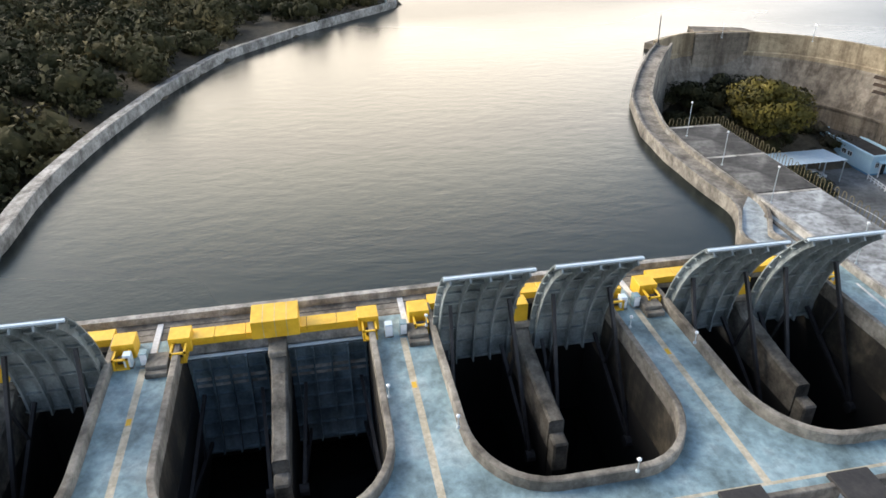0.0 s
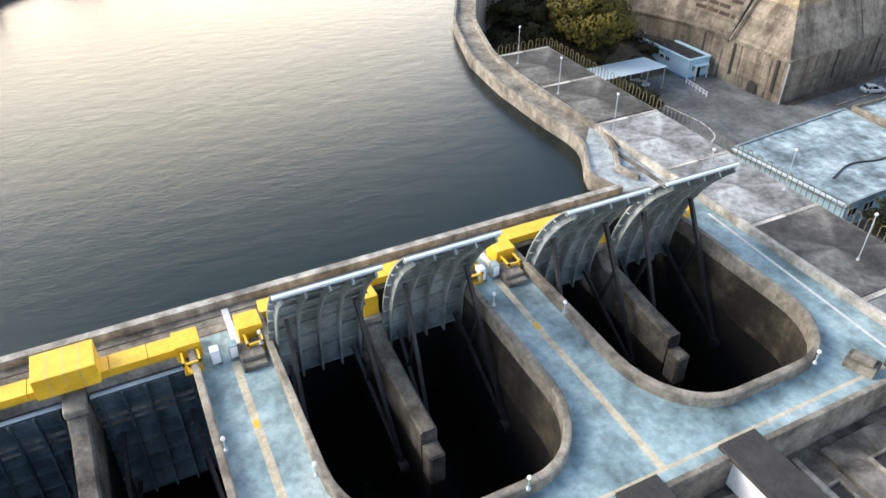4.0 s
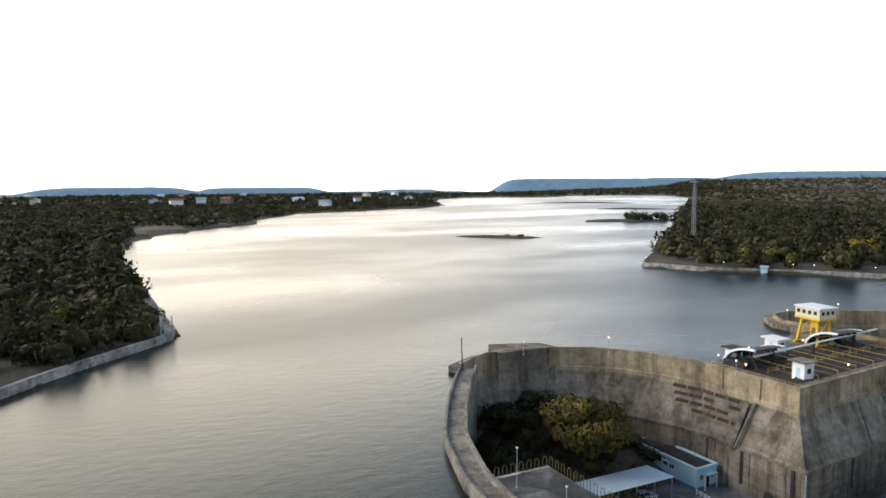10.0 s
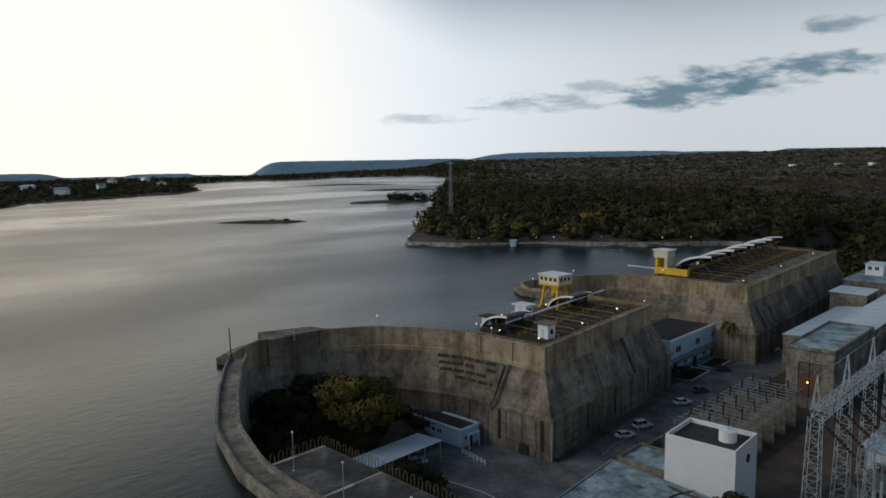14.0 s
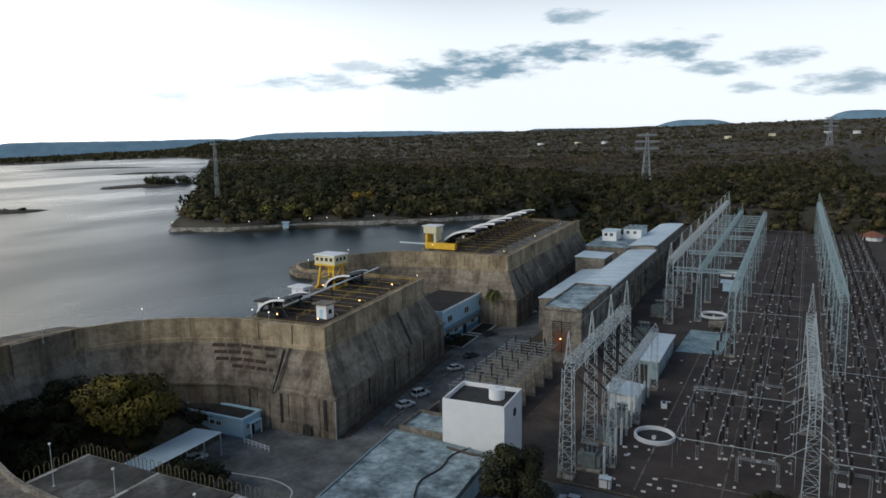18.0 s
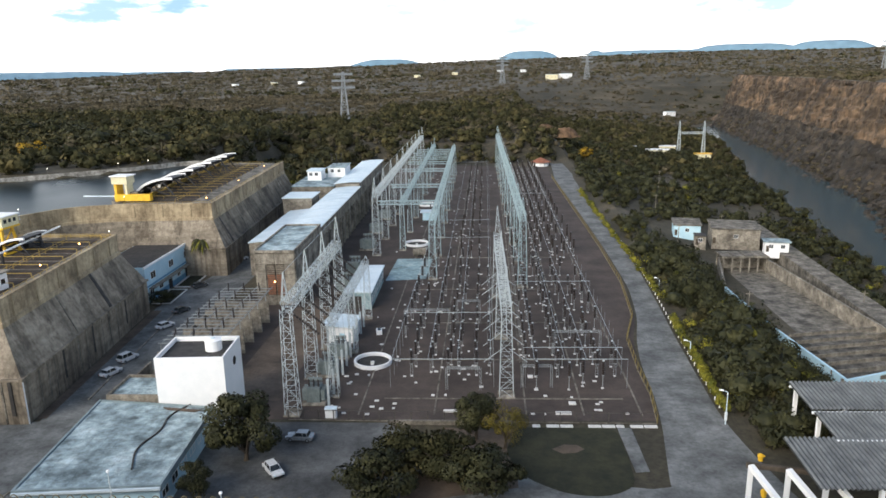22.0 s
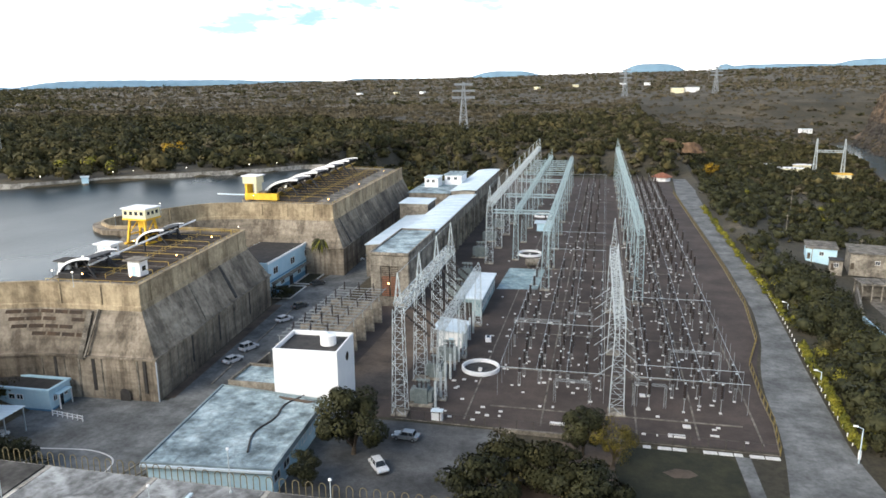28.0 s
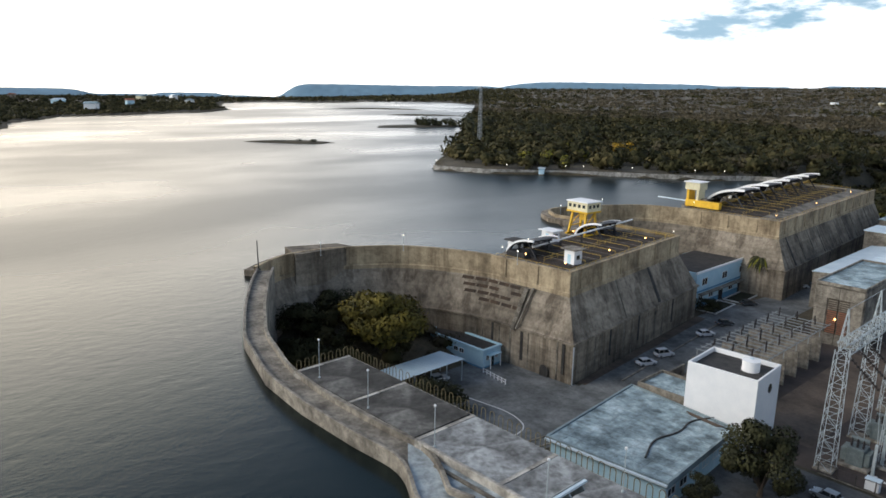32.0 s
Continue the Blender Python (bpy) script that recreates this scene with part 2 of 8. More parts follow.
DECK_BLUE = mat("pale_blue_deck_paint", (0.13, 0.19, 0.20), (0.48, 0.60, 0.615), 0.20, 0.75, 0.2, 2.0, c3=(0.28, 0.41, 0.44), mould=0.35)
SHEET_TEAL = mat("blue_grey_sheet", (0.13, 0.18, 0.20), (0.30, 0.38, 0.40), 0.4, 0.55, 0.1, 2.5, speck=0.3)
ROOF_OLD = mat("worn_roof_screed", (0.11, 0.15, 0.165), (0.60, 0.73, 0.77), 0.24, 0.85, 0.2, 1.2, c3=(0.33, 0.435, 0.47), island=0.12, mould=0.45)
SHEET_PALE = mat("pale_cyan_sheet", (0.60, 0.77, 0.85), (0.72, 0.85, 0.91), 0.2, 0.5, 0.1, 1.5, speck=0.15)
ROOF_WHITE = mat("pale_sheet_roof", (0.50, 0.62, 0.69), (0.70, 0.79, 0.84), 0.2, 0.5, 0.1, 1.5, speck=0.2)
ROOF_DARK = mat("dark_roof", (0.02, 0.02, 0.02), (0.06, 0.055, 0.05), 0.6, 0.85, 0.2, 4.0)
WHITE = mat("white_paint", (0.80, 0.82, 0.83), (0.87, 0.88, 0.88), 0.4, 0.7, 0.05, 3.0, speck=0.06)
PALE_BLUE = mat("pale_blue_paint", (0.40, 0.63, 0.75), (0.54, 0.74, 0.84), 0.4, 0.7, 0.1, 3.0, speck=0.15)
BLUE = mat("blue_paint", (0.10, 0.27, 0.45), (0.14, 0.34, 0.52), 0.5, 0.6, 0.1, 3.0)
YELLOW = mat("yellow_paint", (0.72, 0.41, 0.012), (0.88, 0.55, 0.04), 0.5, 0.55, 0.1, 3.0, speck=0.2, mould=0.12)
YELLOW_LINE = mat("faded_yellow_line", (0.50, 0.44, 0.31), (0.70, 0.63, 0.48), 0.8, 0.85, 0.1, 4.0, mould=0.3)
# yellow shifted to gold: orange lamp light on the rails is in the colour
YELLOW_RAIL = mat("yellow_and_lamp_gold_paint", (0.40, 0.27, 0.06), (0.58, 0.41, 0.10), 0.8, 0.7, 0.1, 4.0)
WHITE_LINE = mat("white_line_paint", (0.6, 0.6, 0.58), (0.75, 0.75, 0.73), 0.8, 0.8, 0.1, 4.0)
ASPHALT = mat("old_asphalt", (0.040, 0.042, 0.042), (0.17, 0.175, 0.175), 0.10, 0.9, 0.4, 3.0, c3=(0.095, 0.098, 0.098), mould=0.3)
ROAD = mat("pale_worn_road", (0.080, 0.084, 0.082), (0.26, 0.27, 0.265), 0.15, 0.9, 0.3, 2.0, c3=(0.165, 0.172, 0.168), speck=0.4, mould=0.35)
GRAVEL = mat("brown_gravel", (0.042, 0.031, 0.026), (0.100, 0.076, 0.064), 0.10, 0.95, 0.6, 4.0, c3=(0.067, 0.051, 0.043), mould=0.12)
SOIL = mat("bare_soil", (0.06, 0.045, 0.033), (0.17, 0.125, 0.09), 0.15, 0.95, 0.5, 2.0)
LAWN = mat("dry_lawn", (0.012, 0.015, 0.006), (0.040, 0.040, 0.016), 0.3, 0.95, 0.5, 5.0, mould=0.3)
STEEL = mat("galvanised_steel", (0.38, 0.44, 0.46), (0.54, 0.60, 0.62), 1.0, 0.5, 0.0, 8.0, metal=0.2, speck=0.3)
STEEL_DULL = mat("dull_galvanised_steel", (0.20, 0.22, 0.23), (0.32, 0.345, 0.355), 1.0, 0.6, 0.0, 8.0, metal=0.1, speck=0.3)
STEEL_DARK = mat("dark_steel", (0.018, 0.018, 0.02), (0.045, 0.045, 0.048), 0.8, 0.6, 0.1, 6.0, metal=0.2)
GATE_SKIN = mat("grey_gate_steel", (0.15, 0.18, 0.18), (0.46, 0.51, 0.50), 0.35, 0.6, 0.1, 4.0, metal=0.1, streak=0.35)
GATE_WET = mat("wet_blue_gate_steel", (0.10, 0.15, 0.18), (0.24, 0.32, 0.36), 0.6, 0.45, 0.1, 4.0, metal=0.2, streak=0.4)
PORCELAIN = mat("dark_brown_porcelain", (0.02, 0.015, 0.013), (0.04, 0.03, 0.026), 2.0, 0.35, 0.0, 8.0)
TRANSF = mat("grey_green_transformer", (0.12, 0.15, 0.15), (0.20, 0.24, 0.24), 1.0, 0.55, 0.1, 5.0)
LEAF = mat("dark_green_leaves", (0.010, 0.014, 0.006), (0.066, 0.066, 0.024), 0.35, 0.7, 0.0, 1.0, island=0.2, spec=0.25)
LEAF_WOOD = mat("olive_wood_leaves", (0.014, 0.017, 0.007), (0.125, 0.104, 0.046), 0.075, 0.8, 0.0, 0.5, c3=(0.046, 0.045, 0.020), island=0.06, spec=0.1, speck=0.2)
LEAF_OLIVE = mat("olive_yellow_leaves", (0.024, 0.028, 0.008), (0.25, 0.195, 0.03), 0.3, 0.7, 0.0, 1.0, island=0.2, spec=0.25)
LEAF_YEL = mat("yellow_green_leaves", (0.060, 0.075, 0.010), (0.30, 0.27, 0.03), 0.25, 0.7, 0.0, 1.0, island=0.25, spec=0.25)
LEAF_DRY = mat("dry_scrub_leaves", (0.048, 0.042, 0.026), (0.165, 0.138, 0.090), 0.03, 0.85, 0.0, 1.0, c3=(0.092, 0.079, 0.051), island=0.08, spec=0.1, speck=0.35)
BARK = mat("brown_bark", (0.045, 0.035, 0.025), (0.11, 0.085, 0.06), 1.0, 0.9, 0.4, 6.0)
TERRA = mat("terracotta_tiles", (0.22, 0.08, 0.045), (0.34, 0.14, 0.08), 0.8, 0.85, 0.2, 4.0)
TYRE = mat("black_rubber", (0.01, 0.01, 0.01), (0.02, 0.02, 0.02), 3.0, 0.85, 0.0, 6.0)
WIN = mat("dark_window_glass", (0.015, 0.02, 0.025), (0.03, 0.04, 0.045), 1.0, 0.08, 0.0, 2.0)
CAR_WHITE = mat("white_car_paint", (0.68, 0.70, 0.72), (0.76, 0.78, 0.79), 1.0, 0.25, 0.0, 4.0)
CAR_GREY = mat("dark_grey_car_paint", (0.05, 0.055, 0.06), (0.08, 0.085, 0.09), 1.0, 0.25, 0.0, 4.0)
CAR_SILVER = mat("silver_car_paint", (0.30, 0.34, 0.37), (0.40, 0.44, 0.47), 1.0, 0.25, 0.0, 4.0, metal=0.4)


def glow(name, colour, power):
    m = bpy.data.materials.new(name)
    m.use_nodes = True
    b = m.node_tree.nodes["Principled BSDF"]
    b.inputs["Base Color"].default_value = (*colour, 1)
    b.inputs["Emission Color"].default_value = (*colour, 1)
    b.inputs["Emission Strength"].default_value = power
    return m


LAMP_WHITE = glow("lit_white_lamp", (1.0, 0.93, 0.78), 1.8)
LAMP_ORANGE = glow("lit_orange_lamp", (1.0, 0.50, 0.16), 8.0)


def water_mat(name, base, rough, s1, s2, strength):
    m = bpy.data.materials.new(name)
    m.use_nodes = True
    n, l = m.node_tree.nodes, m.node_tree.links
    b = n["Principled BSDF"]
    b.inputs["Base Color"].default_value = (*base, 1)
    b.inputs["Roughness"].default_value = rough
    b.inputs["IOR"].default_value = 1.33
    b.inputs["Specular Tint"].default_value = (0.60, 0.95, 0.90, 1)
    co = n.new("ShaderNodeTexCoord")
    mp = n.new("ShaderNodeMapping")
    mp.inputs["Rotation"].default_value = (0, 0, radians(25))
    mp.inputs["Scale"].default_value = (1.0, 0.55, 1.0)
    l.new(co.outputs["Object"], mp.inputs["Vector"])
    last = None
    for s, d, k in ((s1, 5, 0.5), (s2, 3, 0.25)):
        t = n.new("ShaderNodeTexNoise")
        t.inputs["Scale"].default_value = s
        t.inputs["Detail"].default_value = d
        l.new(mp.outputs[0], t.inputs["Vector"])
        bp = n.new("ShaderNodeBump")
        bp.inputs["Strength"].default_value = strength
        bp.inputs["Distance"].default_value = k
        l.new(t.outputs[0], bp.inputs["Height"])
        if last:
            l.new(last.outputs[0], bp.inputs["Normal"])
        last = bp
    l.new(last.outputs[0], b.inputs["Normal"])
    # calmer and rougher patches where the wind touches the surface
    w = n.new("ShaderNodeTexNoise")
    w.inputs["Scale"].default_value = 0.012
    w.inputs["Detail"].default_value = 4
    l.new(mp.outputs[0], w.inputs["Vector"])
    r = n.new("ShaderNodeMapRange")
    r.inputs[1].default_value, r.inputs[2].default_value = 0.4, 0.62
    r.inputs[3].default_value, r.inputs[4].default_value = rough * 0.85, rough * 1.3
    l.new(w.outputs[0], r.inputs[0])
    l.new(r.outputs[0], b.inputs["Roughness"])
    return m


WATER = water_mat("reservoir_water", (0.003, 0.007, 0.007), 0.27, 0.55, 3.0, 0.075)
WATER_DARK = water_mat("black_basin_water", (0.006, 0.006, 0.006), 0.12, 0.8, 3.0, 0.1)
WATER_RIVER = water_mat("gorge_river_water", (0.050, 0.082, 0.098), 0.12, 0.3, 1.2, 0.08)
WATER_RIVER.node_tree.nodes["Principled BSDF"].inputs["Specular IOR Level"].default_value = 0.42


# ---- mesh helpers ----
class Geo:
    """Collects vertices and faces for one mesh."""

    def __init__(self):
        self.v, self.f = [], []

    def add(self, vs, fs):
        o = len(self.v)
        self.v += [tuple(p) for p in vs]
        self.f += [tuple(i + o for i in q) for q in fs]
        return self

    def box(self, x0, x1, y0, y1, z0, z1, c=0.0):
        """A box, its upper and upright edges worn down by c."""
        if not c:
            return self.prism([(x0, y0), (x1, y0), (x1, y1), (x0, y1)], z0, z1)
        a = [(x0 + c, y0), (x1 - c, y0), (x1, y0 + c), (x1, y1 - c), (x1 - c, y1), (x0 + c, y1), (x0, y1 - c), (x0, y0 + c)]
        b = [(x0 + c, y0 + c), (x1 - c, y0 + c), (x1 - c, y0 + c), (x1 - c, y1 - c), (x1 - c, y1 - c), (x0 + c, y1 - c), (x0 + c, y1 - c), (x0 + c, y0 + c)]
        vs = [(x, y, z0) for x, y in a] + [(x, y, z1 - c) for x, y in a] + [(b[0][0], b[0][1], z1), (b[1][0], b[1][1], z1), (b[3][0], b[3][1], z1), (b[5][0], b[5][1], z1)]
        fs = [tuple(range(7, -1, -1))] + [(i, (i + 1) % 8, 8 + (i + 1) % 8, 8 + i) for i in range(8)]
        t = 16
        fs += [(8, 9, t + 1, t), (9, 10, t + 1), (10, 11, t + 2, t + 1), (11, 12, t + 2), (12, 13, t + 3, t + 2), (13, 14, t + 3), (14, 15, t, t + 3), (15, 8, t), (t, t + 1, t + 2, t + 3)]
        return self.add(vs, fs)

    def prism(self, poly, z0, z1):
        n = len(poly)
        area = sum(poly[i][0] * poly[(i + 1) % n][1] - poly[(i + 1) % n][0] * poly[i][1] for i in range(n))
        if area < 0:
            poly = poly[::-1]
        vs = [(x, y, z0) for x, y in poly] + [(x, y, z1) for x, y in poly]
        return self.add(vs, [tuple(range(n - 1, -1, -1)), tuple(range(n, 2 * n))] + [(i, (i + 1) % n, n + (i + 1) % n, n + i) for i in range(n)])

    def loft(self, rings, closed=True, caps=True):
        n = len(rings[0])
        vs = [p for r in rings for p in r]
        fs = []
        for k in range(len(rings) - 1):
            for i in range(n if closed else n - 1):
                j = (i + 1) % n
                fs.append((k * n + i, k * n + j, (k + 1) * n + j, (k + 1) * n + i))
        if caps and closed:
            fs += [tuple(range(n - 1, -1, -1)), tuple(range((len(rings) - 1) * n, len(rings) * n))]
        return self.add(vs, fs)

    def bar(self, p, q, w, h=None, caps=False):
        p, q = Vector(p), Vector(q)
        d = q - p
        if d.length < 1e-6:
            return self
        up = Vector((0, 0, 1)) if abs(d.z) < 0.95 * d.length else Vector((1, 0, 0))
        s = d.cross(up).normalized() * (w / 2)
        t = s.cross(d).normalized() * ((h or w) / 2)
        r = [(-1, -1), (1, -1), (1, 1), (-1, 1)]
        return self.loft([[p + s * a + t * b for a, b in r], [q + s * a + t * b for a, b in r]], caps=caps)

    def tube(self, p, q, r0, r1=None, n=8, caps=True):
        p, q = Vector(p), Vector(q)
        d = (q - p).normalized()
        up = Vector((0, 0, 1)) if abs(d.z) < 0.95 else Vector((1, 0, 0))
        s = d.cross(up).normalized()
        t = s.cross(d).normalized()
        r1 = r0 if r1 is None else r1
        ring = lambda c, r: [c + (s * math.cos(k * math.tau / n) + t * math.sin(k * math.tau / n)) * r for k in range(n)]
        return self.loft([ring(p, r0), ring(q, r1)], caps=caps)

    def lathe(self, profile, n=12, at=(0, 0, 0)):
        x, y, z = at
        return self.loft([[(x + r * math.cos(k * math.tau / n), y + r * math.sin(k * math.tau / n), z + h) for k in range(n)] for r, h in profile])

    def lattice(self, p, q, w0, w1=None, step=2.0, r=0.12):
        """A braced four-legged lattice from p to q, w0 wide at p and w1 at q."""
        p, q = Vector(p), Vector(q)
        w1 = w0 if w1 is None else w1
        d = q - p
        up = Vector((0, 0, 1)) if abs(d.z) < 0.9 * d.length else Vector((0, 1, 0))
        s = d.cross(up).normalized()
        t = s.cross(d).normalized()
        n = max(1, round(d.length / step))
        sides = [(-1, -1), (1, -1), (1, 1), (-1, 1)]
        at = lambda k, a: p + d * (k / n) + (s * a[0] + t * a[1]) * ((w0 + (w1 - w0) * k / n) / 2)
        for a in sides:
            self.bar(at(0, a), at(n, a), r)
        for k in range(n):
            for i in range(4):
                a, b = sides[i], sides[(i + 1) % 4]
                if k % 2:
                    a, b = b, a
                self.bar(at(k, a), at(k + 1, b), r * 0.65)
                if k:
                    self.bar(at(k, a), at(k, b), r * 0.6)
        return self

    def mesh(self, name, material, smooth=False):
        me = bpy.data.meshes.new(name)
        me.from_pydata(self.v, [], self.f)
        for m in (material if isinstance(material, (list, tuple)) else (material,)):
            me.materials.append(m)
        if smooth:
            me.shade_smooth()
        me.update()
        return me


def thing(name, at=(0, 0, 0), turn=0.0, label="", category="", group="", kind=""):
    e = new(name)
    e.matrix_basis = pose(*at, 0, 0, turn)
    return tagged(e, label, category, group, kind)


def part(name, geo, material, parent, label="", smooth=False):
    ob = new(name, geo.mesh(name, material, smooth) if isinstance(geo, Geo) else geo)
    ob.parent = parent
    return tagged(ob, label)


def solid(name, geo, material, label="", category="", group="", kind="", smooth=False):
    return tagged(new(name, geo.mesh(name, material, smooth)), label, category, group, kind)


# ---- ground and water ----
Z_WATER, Z_CREST = 18.2, 19.4
WALL_LINE = [(-122.0, 60.0), (-127.5, 69.0), (-126.8, 80.0), (-119.5, 92.5), (-110.5, 98.5), (-101.0, 101.8), (-81.5, 102.8), (-86.0, 151.5), (-108.0, 152.0),
             (-122.0, 150.5), (-129.5, 156.0), (-127.0, 168.0), (-116.0, 186.0), (-104.0, 189.0), (-78.0, 189.8), (-82.5, 284.0)]
LEFT_BANK = [(-47.0, -80.0), (-50.0, -52.0), (-55.3, -42.6), (-72.0, -42.5), (-89.7, -39.4), (-112.0, -33.5), (-134.0, -25.0), (-155.0, -8.0), (-170.0, 7.0), (-178.5, 15.4)]
RIGHT_BANK = [(-117.0, 291.0), (-127.0, 289.0), (-140.0, 271.0), (-170.0, 250.0), (-185.0, 237.0), (-207.0, 214.0), (-231.0, 204.5), (-234.0, 209.0)]
FRONT_EDGE = [(-40.6, 32.9), (-44.3, 31.9), (-50.6, 35.8), (-57.7, 35.3), (-67.6, 35.3), (-77.0, 36.3), (-90.4, 40.5), (-102.7, 47.2), (-114.8, 54.8), (-122.0, 60.0)]
RIVER = ([(-40.6, -80.0)] + FRONT_EDGE + [(-127.5, 69.0), (-126.8, 80.0), (-119.5, 92.5), (-110.5, 98.5), (-102.5, 102.5), (-105.0, 118.0), (-109.0, 134.0), (-113.0, 143.0),
         (-122.0, 150.0), (-129.5, 156.0), (-127.0, 168.0), (-116.0, 186.0), (-112.0, 198.0), (-114.0, 240.0)] + RIGHT_BANK
         + [(-420.0, 410.0), (-930.0, 948.0), (-1070.0, 1010.0), (-1140.0, 868.0), (-1080.0, 745.0), (-1150.0, 640.0), (-1085.0, 536.0), (-930.0, 452.0), (-850.0, 425.0), (-797.0, 379.0), (-754.0, 276.0), (-733.0, 196.0), (-707.0, 183.0),
            (-640.0, 134.0), (-580.0, 121.0), (-557.0, 90.0), (-500.0, 40.0), (-440.0, 16.0), (-330.0, 12.0)] + LEFT_BANK[::-1])
ISLES = [((-381.0, 228.0), 24.0, 7.0, 48.0), ((-472.0, 410.0), 46.0, 16.0, 72.0), ((-640.0, 560.0), 40.0, 9.0, 50.0), ((-820.0, 640.0), 60.0, 12.0, 50.0)]
GORGE_L = [(105.0, -150.0), (118.0, 60.0), (134.0, 160.0), (147.0, 266.0), (151.0, 306.0), (160.0, 342.0), (176.0, 460.0), (228.0, 660.0), (254.0, 820.0), (268.0, 900.0), (380.0, 1080.0)]
GORGE_R = [(165.0, -150.0), (160.0, 60.0), (158.0, 200.0), (161.0, 256.0), (175.0, 305.0), (204.0, 374.0), (217.0, 434.0), (226.0, 500.0), (244.0, 584.0), (277.0, 800.0), (286.0, 860.0), (288.0, 910.0), (304.0, 950.0), (430.0, 1090.0)]


def inside(poly, X, Y):
    r = np.zeros(X.shape, bool)
    for (x0, y0), (x1, y1) in zip(poly, poly[1:] + poly[:1]):
        c = (y0 > Y) != (y1 > Y)
        r ^= c & (X < (x1 - x0) * (Y - y0) / ((y1 - y0) or 1e-9) + x0)
    return r


def away(line, X, Y, closed=False):
    d = np.full(X.shape, 1e9)
    for (x0, y0), (x1, y1) in zip(line, line[1:] + (line[:1] if closed else [])):
        u = np.clip(((X - x0) * (x1 - x0) + (Y - y0) * (y1 - y0)) / ((x1 - x0) ** 2 + (y1 - y0) ** 2 + 1e-9), 0, 1)
        d = np.minimum(d, np.hypot(X - x0 - u * (x1 - x0), Y - y0 - u * (y1 - y0)))
    return d


def smooth(a, b, v):
    u = np.clip((v - a) / (b - a), 0, 1)
    return u * u * (3 - 2 * u)


def rough_noise(X, Y, s, seed):
    g = np.random.RandomState(seed)
    r = np.zeros(X.shape)
    for k in range(7):
        a, f = g.uniform(0, math.tau), s * 1.6 ** k
        r += np.sin(f * (X * math.cos(a) + Y * math.sin(a)) + g.uniform(0, 6)) * np.cos(f * 0.83 * (X * math.sin(a) - Y * math.cos(a)) + g.uniform(0, 6)) / 1.45 ** k
    return r


def height(X, Y):
    far = np.hypot(X, Y)
    land = 8 + smooth(500, 2200, far) * 6 + smooth(2000, 5000, far) * 16 + rough_noise(X, Y, 0.004, 3) * smooth(450, 1200, far) * 3
    az = np.degrees(np.arctan2(-X, Y))
    land = land + np.clip((far - 350) / 4600, 0, 1) * 98 * np.clip((42 - az) / 52, 0, 1.1)
    upland = 19.6 + rough_noise(X, Y, 0.01, 5) * 0.5
    w = 1 - smooth(-115, -60, X + np.clip(Y - 300, 0, 400) * 0.30)
    land = land * (1 - w) + np.maximum(land, upland) * w
    # the western plain sinks away before the hills
    land = np.minimum(land, 51.0 + np.clip(46 - az, 0, 50) * 12 - far * np.interp(az, [38, 48, 60, 110], [0.0, 0.0165, 0.0232, 0.0236]))
    # the yard and its streets lie flat, well below the water
    yard = smooth(-134, -122, X) * (1 - smooth(46, 64, X)) * smooth(30, 40, Y) * (1 - smooth(425, 470, Y))
    land = land * (1 - yard)
    bay = np.clip((-99 - X) * 0.33, 0, 9) * (Y < 100) + np.clip((-113 - X) * 0.4, 0, 6) * (Y > 150) * (Y < 188)
    land = np.where((X > -135) & (X < -90) & (Y > 38) & (Y < 188), bay, land)
    # the gorge in the east
    ax = np.interp(Y, [p[1] for p in GORGE_L], [p[0] for p in GORGE_L])
    bx = np.interp(Y, [p[1] for p in GORGE_R], [p[0] for p in GORGE_R])
    east = smooth(46, 60, X) * (Y < 1300)
    slope = -20 + np.clip((ax - X) / (ax - 52), 0, 1) ** 0.75 * 18.5
    cliff = -20 + smooth(6, 34, X - bx) * 62 + rough_noise(X, Y, 0.03, 11) * 1.5 * smooth(30, 60, X - bx)
    bed = -21.5
    gorge = np.where(X < ax, slope, np.where(X > bx, cliff, bed))
    k = east * smooth(1250, 1000, Y) * (1 - smooth(900, 1600, X) * 0.0)
    land = np.where(k > 0, land * (1 - k) + gorge * k, land)
    # under the spillway
    land = np.where((X > -41) & (X < 60) & (Y < 47), np.minimum(land, 2.0), land)
    d = away(RIVER, X, Y, True)
    wet = inside(RIVER, X, Y)
    z = np.where(wet, Z_WATER - 0.8 - np.minimum(d, 20) * 0.3, land)
    return z


def axis(lo, hi, step, end):
    a = list(np.arange(lo, hi + step, step))
    s, up = step, hi
    while up < end:
        s *= 1.13
        up += s
        a.append(up)
    s, dn = step, lo
    while dn > -end:
        s *= 1.13
        dn -= s
        a.insert(0, dn)
    return np.array(a)


xs, ys = axis(-250, 330, 4.5, 4950), axis(-120, 480, 4.5, 4950)
GX, GY = np.meshgrid(xs, ys)
GZ = height(GX, GY)
nx, ny = len(xs), len(ys)
g_me = bpy.data.meshes.new("ground")
g_me.from_pydata(np.stack([GX.ravel(), GY.ravel(), GZ.ravel()], 1).tolist(), [], [(j * nx + i, j * nx + i + 1, (j + 1) * nx + i + 1, (j + 1) * nx + i) for j in range(ny - 1) for i in range(nx - 1)])
GROUND = mat("scrub_ground", (0.036, 0.033, 0.020), (0.135, 0.110, 0.070), 0.02, 0.95, 0.5, 0.3, c3=(0.068, 0.059, 0.036), mould=0.5)
ROCK = mat("brown_cliff_rock", (0.020, 0.015, 0.011), (0.235, 0.160, 0.100), 0.06, 0.95, 0.8, 0.3, c3=(0.085, 0.063, 0.043), streak=0.75, depth=1.0, speck=0.8)
